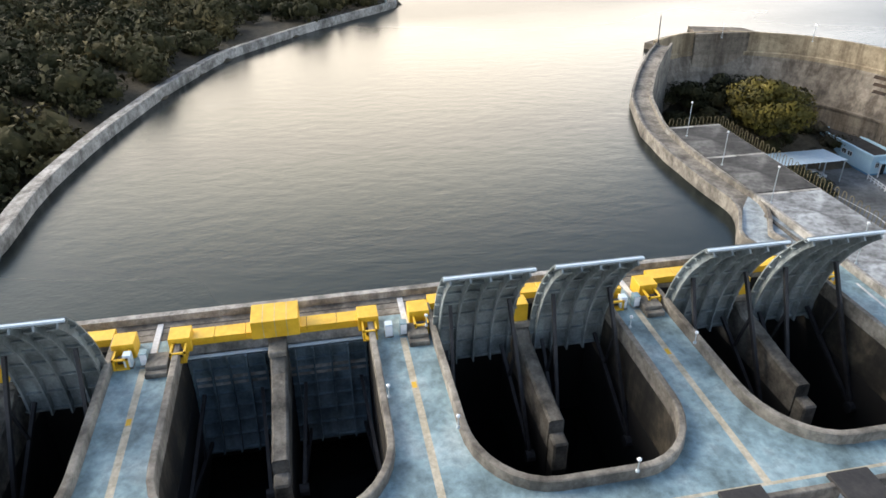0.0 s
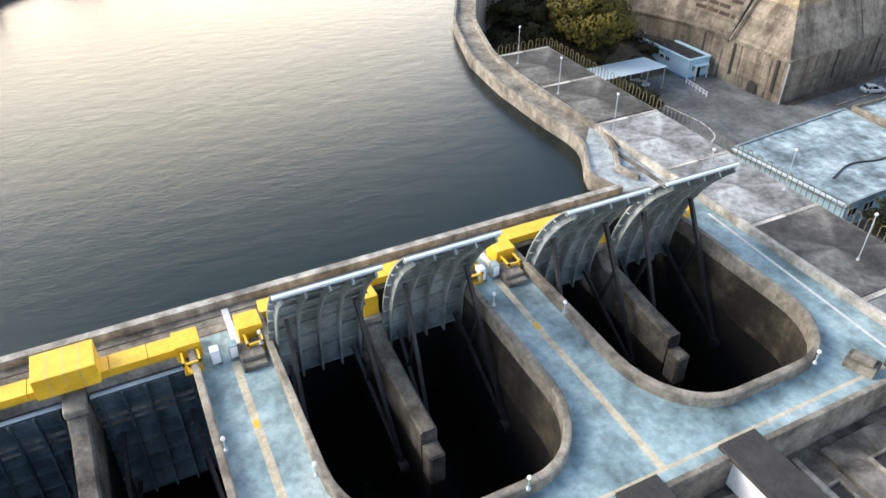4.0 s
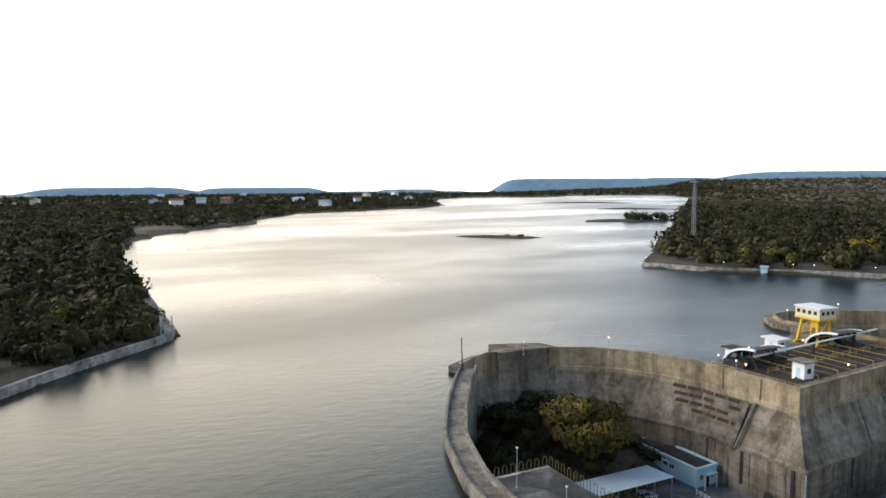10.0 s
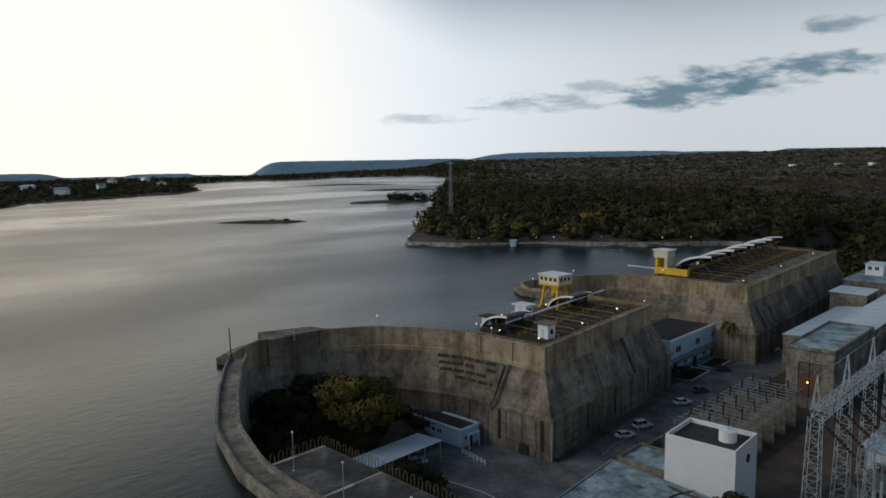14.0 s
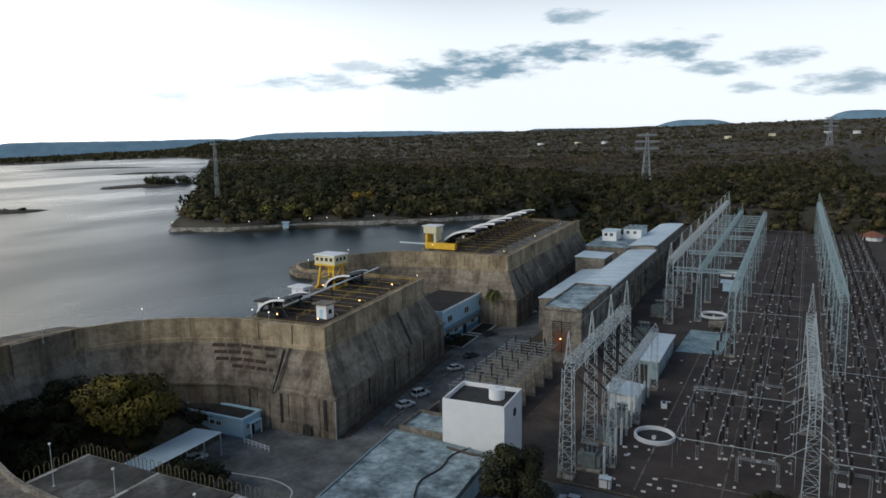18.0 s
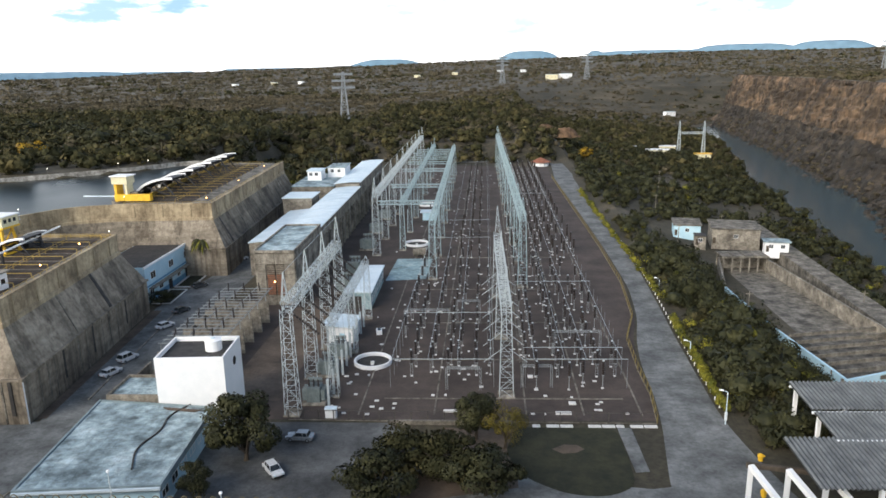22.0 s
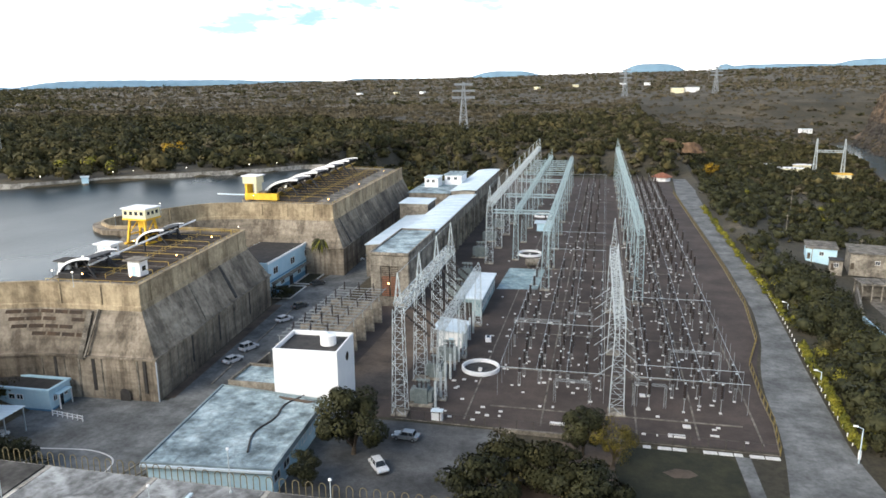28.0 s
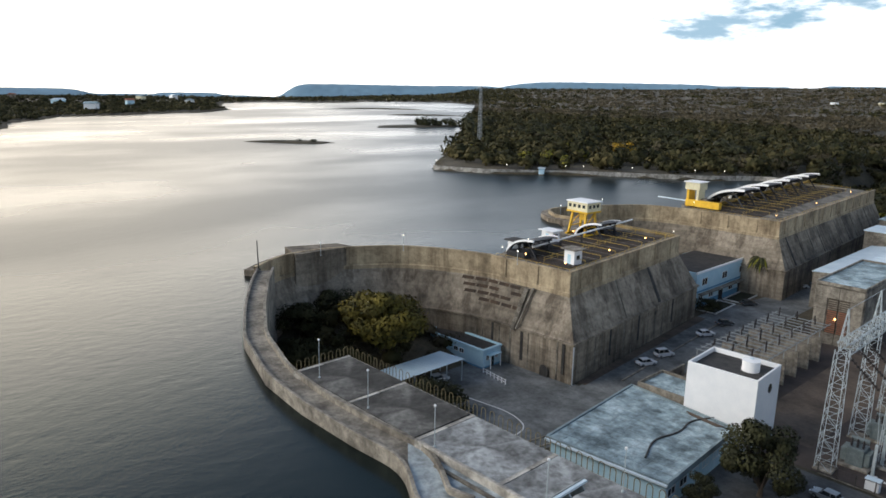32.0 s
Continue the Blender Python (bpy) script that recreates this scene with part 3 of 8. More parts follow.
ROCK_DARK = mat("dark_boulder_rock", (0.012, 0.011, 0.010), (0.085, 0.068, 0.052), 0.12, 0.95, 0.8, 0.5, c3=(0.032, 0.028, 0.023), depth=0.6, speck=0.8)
g_me.materials.append(GROUND)
g_me.materials.append(ROCK)
rise = np.maximum(abs(np.diff(GZ, axis=1)[:-1]) / np.diff(GX, axis=1)[:-1], abs(np.diff(GZ, axis=0)[:, :-1]) / np.diff(GY, axis=0)[:, :-1])
steep = ((rise > 0.9) & (GX[:-1, :-1] > 130)).ravel()
g_me.polygons.foreach_set("material_index", steep.astype(np.int32))
ground = tagged(new("ground", g_me), "dry scrubland ground with a rocky gorge", "ground", kind="structure")


def flat(name, poly, z, material, label, category="", kind="structure", thick=0.0):
    g = Geo()
    if thick:
        g.prism(poly, z - thick, z)
    else:
        g.add([(x, y, z) for x, y in poly], [tuple(range(len(poly)))])
    return solid(name, g, material, label, category, kind=kind)


# the reservoir reaches past its banks a little, under the ground sheet
flat("water", RIVER, Z_WATER, WATER, "calm reservoir water mirroring a pale dusk sky", "water")
flat("water", [(x - 3, y) for x, y in GORGE_L] + [(x + 3, y) for x, y in GORGE_R[::-1]], -19.8, WATER_RIVER, "blue-grey river water at the foot of the gorge", "water")


def offset(line, d, closed=False):
    """The line moved d to its right, with mitred corners."""
    out = []
    n = len(line)
    for i, (x, y) in enumerate(line):
        a = line[i - 1] if i or closed else None
        b = line[(i + 1) % n] if i < n - 1 or closed else None
        ns = []
        for p, q in ((a, (x, y)), ((x, y), b)):
            if p is not None and q is not None:
                dx, dy = q[0] - p[0], q[1] - p[1]
                h = math.hypot(dx, dy)
                ns.append((dy / h, -dx / h))
        if len(ns) == 1:
            m = ns[0]
        else:
            k = 1 + ns[0][0] * ns[1][0] + ns[0][1] * ns[1][1]
            m = ((ns[0][0] + ns[1][0]) / k, (ns[0][1] + ns[1][1]) / k)
        out.append((x + m[0] * d, y + m[1] * d))
    return out


def swept(line, section, closed=False, caps=True):
    """A wall along a line: section is a ring of (distance to the right, height)."""
    g = Geo()
    lanes = [[(x, y, z) for x, y in offset(line, d, closed)] for d, z in section]
    rings = [[lane[i] for lane in lanes] for i in range(len(line))]
    if closed:
        rings.append(rings[0])
    return g.loft(rings, True, caps and not closed)


def rounded(line, r, n=5):
    """The line with its inner corners cut into arcs."""
    out = [line[0]]
    for a, b, c in zip(line, line[1:], line[2:]):
        A, Bv, C = Vector(a), Vector(b), Vector(c)
        k = min(r, (A - Bv).length * 0.45, (C - Bv).length * 0.45)
        p, q = Bv + (A - Bv).normalized() * k, Bv + (C - Bv).normalized() * k
        for i in range(n + 1):
            t = i / n
            out.append(tuple((1 - t) ** 2 * p + 2 * t * (1 - t) * Bv + t * t * q))
    return out + [line[-1]]


# far hills on the horizon
def hills(yaw0, yaw1, dist, base, peaks, seed):
    """A ridge seen between two yaws: flat-topped rises at a yaw, with a half width in degrees and a height."""
    g = Geo()
    rnd = random.Random(seed)
    n = 150
    rows = []
    for i in range(n + 1):
        u = i / n
        deg = yaw0 + (yaw1 - yaw0) * u
        h = max([base] + [(k + 60) / (1 + (abs(deg - c) / w) ** p) - 60 for c, w, k, p in peaks])
        h = (h + 60) * min(1, u * 14, (1 - u) * 14) - 60 + rnd.uniform(-1, 1)
        x, y = -math.sin(radians(deg)), math.cos(radians(deg))
        rows.append([(x * (dist - 260), y * (dist - 260), -75), (x * (dist - 60), y * (dist - 60), h - 10), (x * dist, y * dist, h), (x * (dist + 90), y * (dist + 90), -75)])
    g.loft(rows, False, False)
    return solid("hills", g, HILL, "distant table hills painted in blue haze along the horizon", "hills", kind="structure", smooth=True)


# the haze of distance is put into the hills' blue base colour
HILL = mat("painted_haze_blue", (0.17, 0.29, 0.38), (0.20, 0.33, 0.42), 0.002, 1.0, 0.0, 0.02)
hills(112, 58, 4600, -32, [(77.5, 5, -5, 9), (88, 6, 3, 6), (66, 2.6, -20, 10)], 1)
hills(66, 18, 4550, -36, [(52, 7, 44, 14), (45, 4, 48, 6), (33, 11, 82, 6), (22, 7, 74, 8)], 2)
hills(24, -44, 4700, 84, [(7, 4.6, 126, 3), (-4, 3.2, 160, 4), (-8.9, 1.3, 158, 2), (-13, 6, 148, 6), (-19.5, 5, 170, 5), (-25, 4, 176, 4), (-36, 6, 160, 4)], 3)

for (cx, cy), a, b, t in ISLES:
    n = 28
    rr_ = np.random.RandomState(int(a))
    wob = [1 + 0.22 * math.sin(3 * k * math.tau / n + a) + rr_.uniform(-0.08, 0.08) for k in range(n)]
    g = Geo().loft([[(s_ * a * wob[k] * math.cos(k * math.tau / n), s_ * b * wob[k] * math.sin(k * math.tau / n), z_) for k in range(n)] for s_, z_ in ((1.08, -1.5), (1.0, 0.1), (0.8, 0.7), (0.4, 1.3))])
    isl_ob = solid("island", g, GROUND, "low scrubby island in the river", "island", kind="structure")
    isl_ob.matrix_basis = pose(cx, cy, Z_WATER, 0, 0, t)

# broken rock face of the gorge, with its boulder foot
def rock_face():
    ys_ = np.arange(90.0, 1040.0, 2.6)
    bx = np.interp(ys_, [p[1] for p in GORGE_R], [p[0] for p in GORGE_R])
    zs_ = np.concatenate([np.linspace(-21.5, -8, 8), np.linspace(-5, 42.6, 26)])
    S, Z = np.meshgrid(ys_, zs_)
    B = np.meshgrid(bx, zs_)[0]
    r = np.random.RandomState(17)
    up = np.clip((Z + 21.5) / 64, 0, 1)
    o = np.where(Z < -7, (Z + 21.5) * 0.75, 10.9 + (Z + 7) * 0.30)
    # upright columns, level ledges, hollows
    col = np.abs(rough_noise(S, Z * 0.12, 0.11, 61)) * 2.6 + np.abs(rough_noise(S, Z * 0.3, 0.045, 62)) * 4.0
    ledge = 2.2 * np.round((Z + rough_noise(S, Z * 0, 0.02, 63) * 3) / 7.5) - 2.2 * (Z / 7.5)
    fade = smooth(-21, -8, Z) * (1 - smooth(36, 42.6, Z) * 0.8)
    X = B + o + (col - 4.0 + ledge) * fade + r.uniform(-0.7, 0.7, S.shape)
    Yp = S + r.uniform(-0.7, 0.7, S.shape)
    Zp = Z + r.uniform(-0.5, 0.5, S.shape) * (up < 0.97)
    n_, m_ = S.shape[1], S.shape[0]
    g = Geo()
    g.v = np.stack([X.ravel(), Yp.ravel(), Zp.ravel()], 1).tolist()
    g.f = [(j * n_ + i + 1, j * n_ + i, (j + 1) * n_ + i, (j + 1) * n_ + i + 1) for j in range(m_ - 1) for i in range(n_ - 1)]
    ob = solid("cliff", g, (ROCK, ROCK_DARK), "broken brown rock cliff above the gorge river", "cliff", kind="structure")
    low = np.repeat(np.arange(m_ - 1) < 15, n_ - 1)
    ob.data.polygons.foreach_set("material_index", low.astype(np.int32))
    g = Geo()
    for k in range(420):
        y = r.uniform(150, 950)
        s_ = r.uniform(0.7, 2.6)
        u = r.uniform(-5.0, 9.0)
        x, z = float(np.interp(y, ys_, bx)) + u, -20.4 + max(0, u) * 1.2
        ph = r.uniform(0, 6)
        g.loft([[(x + s_ * q * r.uniform(0.75, 1.2) * math.cos(ph + a * math.tau / 6), y + s_ * q * r.uniform(0.75, 1.2) * math.sin(ph + a * math.tau / 6), z + s_ * h) for a in range(6)] for q, h in ((1.0, -0.6), (1.1, 0.1), (0.55, 0.75))])
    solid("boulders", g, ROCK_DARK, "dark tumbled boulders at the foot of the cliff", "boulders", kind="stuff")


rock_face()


# ---- dam walls ----
SECTION = [(-2.6, 9.0), (-2.6, Z_CREST), (-0.55, Z_CREST), (-0.55, 20.15), (0.0, 20.15), (0.0, 19.85), (-0.12, 19.85), (-0.12, 16.2), (0.15, 16.0), (0.15, 15.4), (3.9, 8.1), (4.35, 8.1), (4.35, 7.7), (4.0, 7.7), (4.0, -1.5)]
line = rounded(WALL_LINE[:6], 6) + WALL_LINE[6:9] + rounded(WALL_LINE[9:14], 6)[0:] + WALL_LINE[14:]
dam = solid("dam_wall", swept(line, SECTION), CONC, "tall stained concrete dam wall with a sloping face above a ledge", "dam", kind="structure")
solid("parapet_band", swept(line, [(-0.58, 15.3), (-0.58, 20.19), (0.05, 20.19), (0.05, 19.82), (-0.06, 19.8), (-0.06, 16.25), (0.19, 16.05), (0.19, 15.3)]), CONC_BAND, "pale warm concrete parapet band along the dam crest", "parapet", kind="structure")
front = rounded(FRONT_EDGE, 3)
FRONT_SECTION = [(0.0, 9.0), (0.0, 19.9), (0.35, 19.9), (0.35, Z_CREST), (2.9, Z_CREST), (2.9, 20.1), (3.3, 20.1), (3.3, 10.0), (4.3, -1.5), (4.2, -1.6)]
dam_round = solid("dam_wall", swept(front[::1], FRONT_SECTION), CONC_TOP, "curved concrete wall with a walkway above the water", "dam", kind="structure")
banks = []
for l, s in (([(-330.0, 12.0)] + LEFT_BANK[::-1], -1), (RIGHT_BANK, 1)):
    banks.append(solid("bank_wall", swept(rounded(l, 6), [(-0.2, 9.0), (-0.2, 20.0), (0.0, 20.05), (0.45, 20.0), (0.45, 19.5), (2.2, 19.5), (2.4, 9.0)][::1]), CONC_PALE, "long low concrete bank wall along the water", "wall", kind="structure"))

# crest platforms of the two intake blocks
P1 = [(-101.0, 102.3), (-82.1, 103.4), (-86.5, 151.0), (-107.5, 151.5), (-113.0, 143.0), (-109.0, 132.0), (-104.5, 112.0)]
P2 = [(-104.0, 189.6), (-78.6, 190.4), (-83.0, 284.0), (-117.0, 291.0), (-114.0, 240.0), (-112.0, 200.0)]
for poly in (P1, P2):
    solid("intake_platform", Geo().prism(poly, 9.0, 19.35), CONC_OLD, "stained concrete intake platform on the dam crest", "platform", kind="structure")

# upper deck beside the walkway, laid in big slabs
solid("deck_base", Geo().prism([(-74.8, 38.8), (-52.3, 38.8), (-46.0, 38.8), (-30.0, 38.8), (30.0, 38.8), (30.0, 47.2), (-74.8, 47.2)], -1.0, 19.86), CONC_PALE, "concrete base of the upper deck", "deck", kind="structure")

# ---- spillway ----
Z_DECK = 19.6
# concrete coloured near black: the deep basins' shade is put into it
BASIN_SHADE = mat("shade_black_concrete", (0.004, 0.004, 0.004), (0.010, 0.009, 0.008), 0.4, 0.7, 0.2, 2.0)
BAYS = [(-42.6, -26.8), (-22.3, -6.5), (-2.0, 13.8), (18.5, 34.4)]
MIDS = [-75.0, -24.55, -4.25, 16.15, 38.8]


def hole(y0, y1):
    pts = [(-37.4, y0), (-22.5, y0)]
    for k in range(1, 8):
        a = radians(90 * k / 8)
        pts.append((-22.5 + 6.3 * math.sin(a), y0 + 5.2 * (1 - math.cos(a))))
    pts += [(-16.2, y0 + 5.2), (-16.2, y1 - 5.2)]
    for k in range(1, 8):
        a = radians(90 * k / 8)
        pts.append((-22.5 + 6.3 * math.cos(a), y1 - 5.2 * (1 - math.sin(a))))
    return pts + [(-22.5, y1), (-37.4, y1)]


solid("spillway_crest", Geo().prism([(-40.2, -75), (-37.4, -75), (-37.4, 37.4), (-40.2, 36.0)], 6.0, 19.6), CONC_TOP, "worn concrete crest of the spillway", "dam", kind="structure")
solid("parapet", swept([(-40.5, -75.0), (-40.5, 33.0)], [(-0.3, 8.0), (-0.3, 20.25), (0.35, 20.25), (0.35, 19.3), (0.3, 8.0)]), CONC_PALE, "low concrete parapet along the water's edge", "wall", kind="structure")
for i, (y0, y1) in enumerate(BAYS):
    a, b = (MIDS[i], MIDS[i + 1]) if i else (-46.0, MIDS[1])
    h = hole(y0, y1)
    solid("spillway_deck", Geo().prism([(-37.4, a), (-13.2, a), (-13.2, b), (-37.4, b)] + h[::-1], 14.0, Z_DECK), DECK_BLUE, "pale blue painted spillway walkway", "walkway", kind="structure")
    solid("basin_wall", swept(h, [(0.0, 19.1), (0.0, 20.45), (-0.1, 20.5), (-0.45, 20.5), (-0.5, 20.45), (-0.5, 19.1)][::-1]), CONC_TOP, "stained concrete wall round a spillway basin", "wall", kind="structure")
    solid("basin_lining", swept(h, [(0.04, 15.0), (0.04, 19.1), (-0.54, 19.1), (-0.54, 15.0)][::-1]), CONC_BROWN, "dark brown streaked concrete lining of a spillway basin", "wall", kind="structure")
    solid("basin_foot", swept(h, [(0.08, 3.0), (0.08, 15.0), (-0.58, 15.0), (-0.58, 3.0)][::-1]), BASIN_SHADE, "concrete foot of a spillway basin, painted black as shade", "wall", kind="structure")
    solid("basin_head", Geo().box(-37.5, -37.25, y0 - 0.4, y1 + 0.4, 3, 19.2), BASIN_SHADE, "concrete at the head of a spillway basin, painted black as shade", "wall", kind="structure")
    flat("basin_water", [(-37, y0 - .5), (-14, y0 - .5), (-14, y1 + .5), (-37, y1 + .5)], 6.5, WATER_DARK, "black still water deep in a spillway basin", "water")
solid("spillway_body", Geo().box(-40.4, -37.7, -75, 36, 2, 13.0), CONC, "concrete body of the spillway", "dam", kind="structure")


CX, CZ, RAD = -21.5, 15.4, 15.2     # lowered gates; the raised ones have swung up
ARM = 0.27


def radial_gate(y0, y1, a0, a1, skin, label, CX=CX, CZ=CZ):
    """A radial gate seen from downstream: curved skin, ribs, and arms that meet at the trunnions."""
    e = thing("spillway_gate", (CX, (y0 + y1) / 2, CZ), 0, label, "gate", "spillway gates")
    h = (y1 - y0) / 2
    at = lambda a, r: (-math.cos(radians(a)) * r, math.sin(radians(a)) * r)
    n = 14
    an = [a0 + (a1 - a0) * k / n for k in range(n + 1)]
    g = Geo()
    rings = []
    for a in an:
        (xo, zo), (xi, zi) = at(a, RAD), at(a, RAD - 0.12)
        rings.append([(xo, -h, zo), (xo, h, zo), (xi, h, zi), (xi, -h, zi)])
    part("skin_plate", g.loft(rings), skin, e)
    for f in (-0.86, -0.43, 0.0, 0.43, 0.86):
        g = Geo()
        rings = []
        for a in an:
            (xo, zo), (xi, zi) = at(a, RAD - 0.12), at(a, RAD - 0.75)
            rings.append([(xo, f * h - 0.07, zo), (xo, f * h + 0.07, zo), (xi, f * h + 0.07, zi), (xi, f * h - 0.07, zi)])
        part("rib", g.loft(rings), skin, e)
    for k in range(8):
        a = a0 + (a1 - a0) * (k + 0.2) / 7.4
        (xo, zo), (xi, zi) = at(a, RAD - 0.12), at(a, RAD - 0.42)
        part("stiffener", Geo().bar(((xo + xi) / 2, -h, (zo + zi) / 2), ((xo + xi) / 2, h, (zo + zi) / 2), 0.30, 0.1, True), skin, e)
    for f in (-0.86, 0.86):
        tx, tz = -26.5 - CX, 12.0 - CZ
        feet = []
        for u in (0.12, 0.6):
            x, z = at(a0 + (a1 - a0) * u, RAD - 0.7)
            part("arm", Geo().bar((x, f * h * 0.80, z), (tx, f * h, tz), ARM, ARM * 1.2, True), STEEL_DARK, e)
            feet.append((x + (tx - x) * 0.3, f * h * 0.86, z + (tz - z) * 0.3))
        part("brace", Geo().bar(feet[0], feet[1], 0.2, 0.2, True), STEEL_DARK, e)
        part("trunnion", Geo().tube((tx, f * h - 0.35, tz), (tx, f * h + 0.35, tz), 0.5, 0.5, 12), STEEL_DARK, e)
    x, z = at(a1, RAD - 0.2)
    # pale strip: the light caught by the upper edge is painted on
    part("top_beam", Geo().box(x - 0.1, x + 0.16, -h, h, z - 0.06, z + 0.1, 0.02), ROOF_WHITE, e, "top edge of the gate, caught light painted pale")
    return e


for i, (y0, y1) in enumerate(BAYS):
    ym = (y0 + y1) / 2
    closed = i == 1
    if closed:
        for s in (0, 1):
            ya, yb = (y0 + 0.1, ym - 0.66) if s == 0 else (ym + 0.66, y1 - 0.1)
            solid("head_sill", Geo().loft([[(-37.24, y, 15.0), (-36.55, y, 15.0), (-36.6, y, 18.5), (-37.0, y, 19.3), (-37.24, y, 19.3)] for y in (ya, yb)]), CONC_PALE, "stained concrete sill above a lowered gate", "sill", kind="structure")
    for s in (0, 1):
        ya, yb = (y0 + 0.25, ym - 0.75) if s == 0 else (ym + 0.75, y1 - 0.25)
        if closed:
            radial_gate(ya, yb, -26, 12, GATE_WET, "lowered curved spillway gate of wet grey-blue steel")
        else:
            radial_gate(ya, yb, -1, 49, GATE_SKIN, "raised curved spillway gate of ribbed grey steel", -19.5, 16.45)
    # middle pier, stepped down at its nose
    rings = []
    for x, zt, w in ((-37.3, 19.2, 1.3), (-34.0, 18.9, 1.3), (-33.0, 18.3, 1.25), (-27.5, 17.5, 1.2), (-24.6, 17.3, 1.2)):
        rings.append([(x, ym - w / 2, 3), (x, ym + w / 2, 3), (x, ym + w / 2, zt - 0.15), (x, ym + w / 2 - 0.15, zt), (x, ym - w / 2 + 0.15, zt), (x, ym - w / 2, zt - 0.15)])
    e = thing("gate_pier", (0, 0, 0), 0, "rough stained concrete pier between two spillway gates", "pier", "spillway piers")
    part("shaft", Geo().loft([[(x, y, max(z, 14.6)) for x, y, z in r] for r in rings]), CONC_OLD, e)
    # lower shaft and nose carry the basin's shade as black colour
    part("shaded_shaft", Geo().loft([[(x, y, min(z, 14.6)) for x, y, z in r] for r in rings]), BASIN_SHADE, e)
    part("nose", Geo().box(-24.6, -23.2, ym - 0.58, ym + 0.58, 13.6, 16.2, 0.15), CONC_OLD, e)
    part("shaded_nose", Geo().box(-24.6, -23.25, ym - 0.55, ym + 0.55, 3, 13.6), BASIN_SHADE, e)
    part("cap", Geo().box(-37.0, -34.2, ym - 0.72, ym + 0.72, 19.0, 19.5, 0.08), CONC_TOP, e)


# ---- spillway fittings ----
def hoist_bridge(y0, y1, big):
    """The yellow hoist bridge over one bay: deck plates, end cabins, and the motor house on the lowered bay."""
    ym = (y0 + y1) / 2
    e = thing("hoist_bridge", (-36.4, ym, Z_DECK), 0, "yellow painted steel hoist bridge above the spillway gates", "hoist bridge", "hoist bridges")
    n = 6
    sh = 0.5 if big else 1.75
    L = (y1 - y0 - 1.0)
    for k in range(n):
        a = -L / 2 + L * k / n
        part("cover_plate", Geo().box(-0.75 - sh, 0.75 - sh, a + 0.02, a + L / n - 0.02, 0.35, 0.75, 0.03), YELLOW, e)
    part("girder", Geo().box(-0.6 - sh, 0.6 - sh, -L / 2, L / 2, 0.0, 0.35), YELLOW, e)
    for s in (-1, 1):
        cy = s * (L / 2 + (0.1 if big else 1.15))
        c = part("cabin", Geo().box(-0.9, 0.85, cy - 0.85, cy + 0.85, 0.0, 1.35, 0.04), YELLOW, e)
        g = Geo()
        for dx in (0.9, 2.2):
            for dy in (-0.5, 0.5):
                g.box(dx - 0.08, dx + 0.08, cy + dy - 0.08, cy + dy + 0.08, 0.0, 1.0)
        g.box(0.86, 2.3, cy - 0.6, cy - 0.45, 0.85, 1.0).box(0.86, 2.3, cy + 0.45, cy + 0.6, 0.85, 1.0).box(2.15, 2.3, cy - 0.6, cy + 0.6, 0.85, 1.0)
        g.box(0.86, 2.3, cy - 0.6, cy + 0.6, 0.0, 0.12)
        part("open_frame", g, YELLOW, e)
        part("gear", Geo().tube((1.55, cy - 0.3, 0.45), (1.55, cy + 0.3, 0.45), 0.32, 0.32, 12), STEEL_DARK, e)
    if big:
        m = part("motor_house", Geo().box(-1.75, 0.95, -1.9, 1.9, 0.5, 2.1, 0.05), YELLOW, e)
        for k in (-0.95, 0.0, 0.95):
            part("seam", Geo().box(-1.76, 0.97, k - 0.02, k + 0.02, 0.52, 2.115), YELLOW_LINE, m)
    else:
        part("pier_box", Geo().box(0.4, 1.9, -0.6, 0.6, -0.2, 1.6, 0.05), YELLOW, e)
    return e


for i, (y0, y1) in enumerate(BAYS):
    hoist_bridge(y0, y1, i == 1)

# faded yellow lane lines
for ym in MIDS[1:4]:
    flat("lane_line", [(-34.0, ym - 0.26), (-14.2, ym - 0.26), (-14.2, ym + 0.26), (-34.0, ym + 0.26)], Z_DECK + 0.006, YELLOW_LINE, "faded yellow lane line along a walkway", "marking")
    solid("crossing_slab", Geo().box(-39.8, -34.6, ym + 0.25, ym + 0.75, Z_DECK - 0.2, Z_DECK + 0.12, 0.03), WHITE_LINE, "pale cover slab across the spillway crest", "slab", "crest slabs")
    for s, col in ((-1, ROOF_WHITE), (1, DECK_BLUE)):
        e = thing("control_cabinet", (-34.6, ym - 0.5 + s * 0.6, Z_DECK), 0, "small grey-blue control cabinet beside the gates", "cabinet", "gate cabinets")
        part("body", Geo().box(-0.35, 0.35, -0.3, 0.3, 0.1, 1.2, 0.03), col, e)
        part("plinth", Geo().box(-0.4, 0.4, -0.35, 0.35, 0, 0.1), CONC_TOP, e)
        part("door", Geo().box(0.35, 0.375, -0.25, 0.25, 0.18, 1.12), WHITE, e)
    for k, x in enumerate((-28.0,)):
        flat("yellow_mark", [(x - 0.35, ym - 0.2), (x + 0.35, ym - 0.2), (x + 0.35, ym + 0.15), (x - 0.35, ym + 0.15)], Z_DECK + 0.011, YELLOW, "small yellow painted mark on the walkway", "marking")
flat("lane_line", [(-14.35, -40), (-14.1, -40), (-14.1, 36.5), (-14.35, 36.5)], Z_DECK + 0.007, YELLOW_LINE, "faded yellow lane line across the walkways", "marking")
flat("lane_line", [(-34.0, 37.55), (-14.1, 36.45), (-14.1, 36.7), (-34.0, 37.8)], Z_DECK + 0.006, WHITE_LINE, "pale lane line beside the upper deck", "marking")
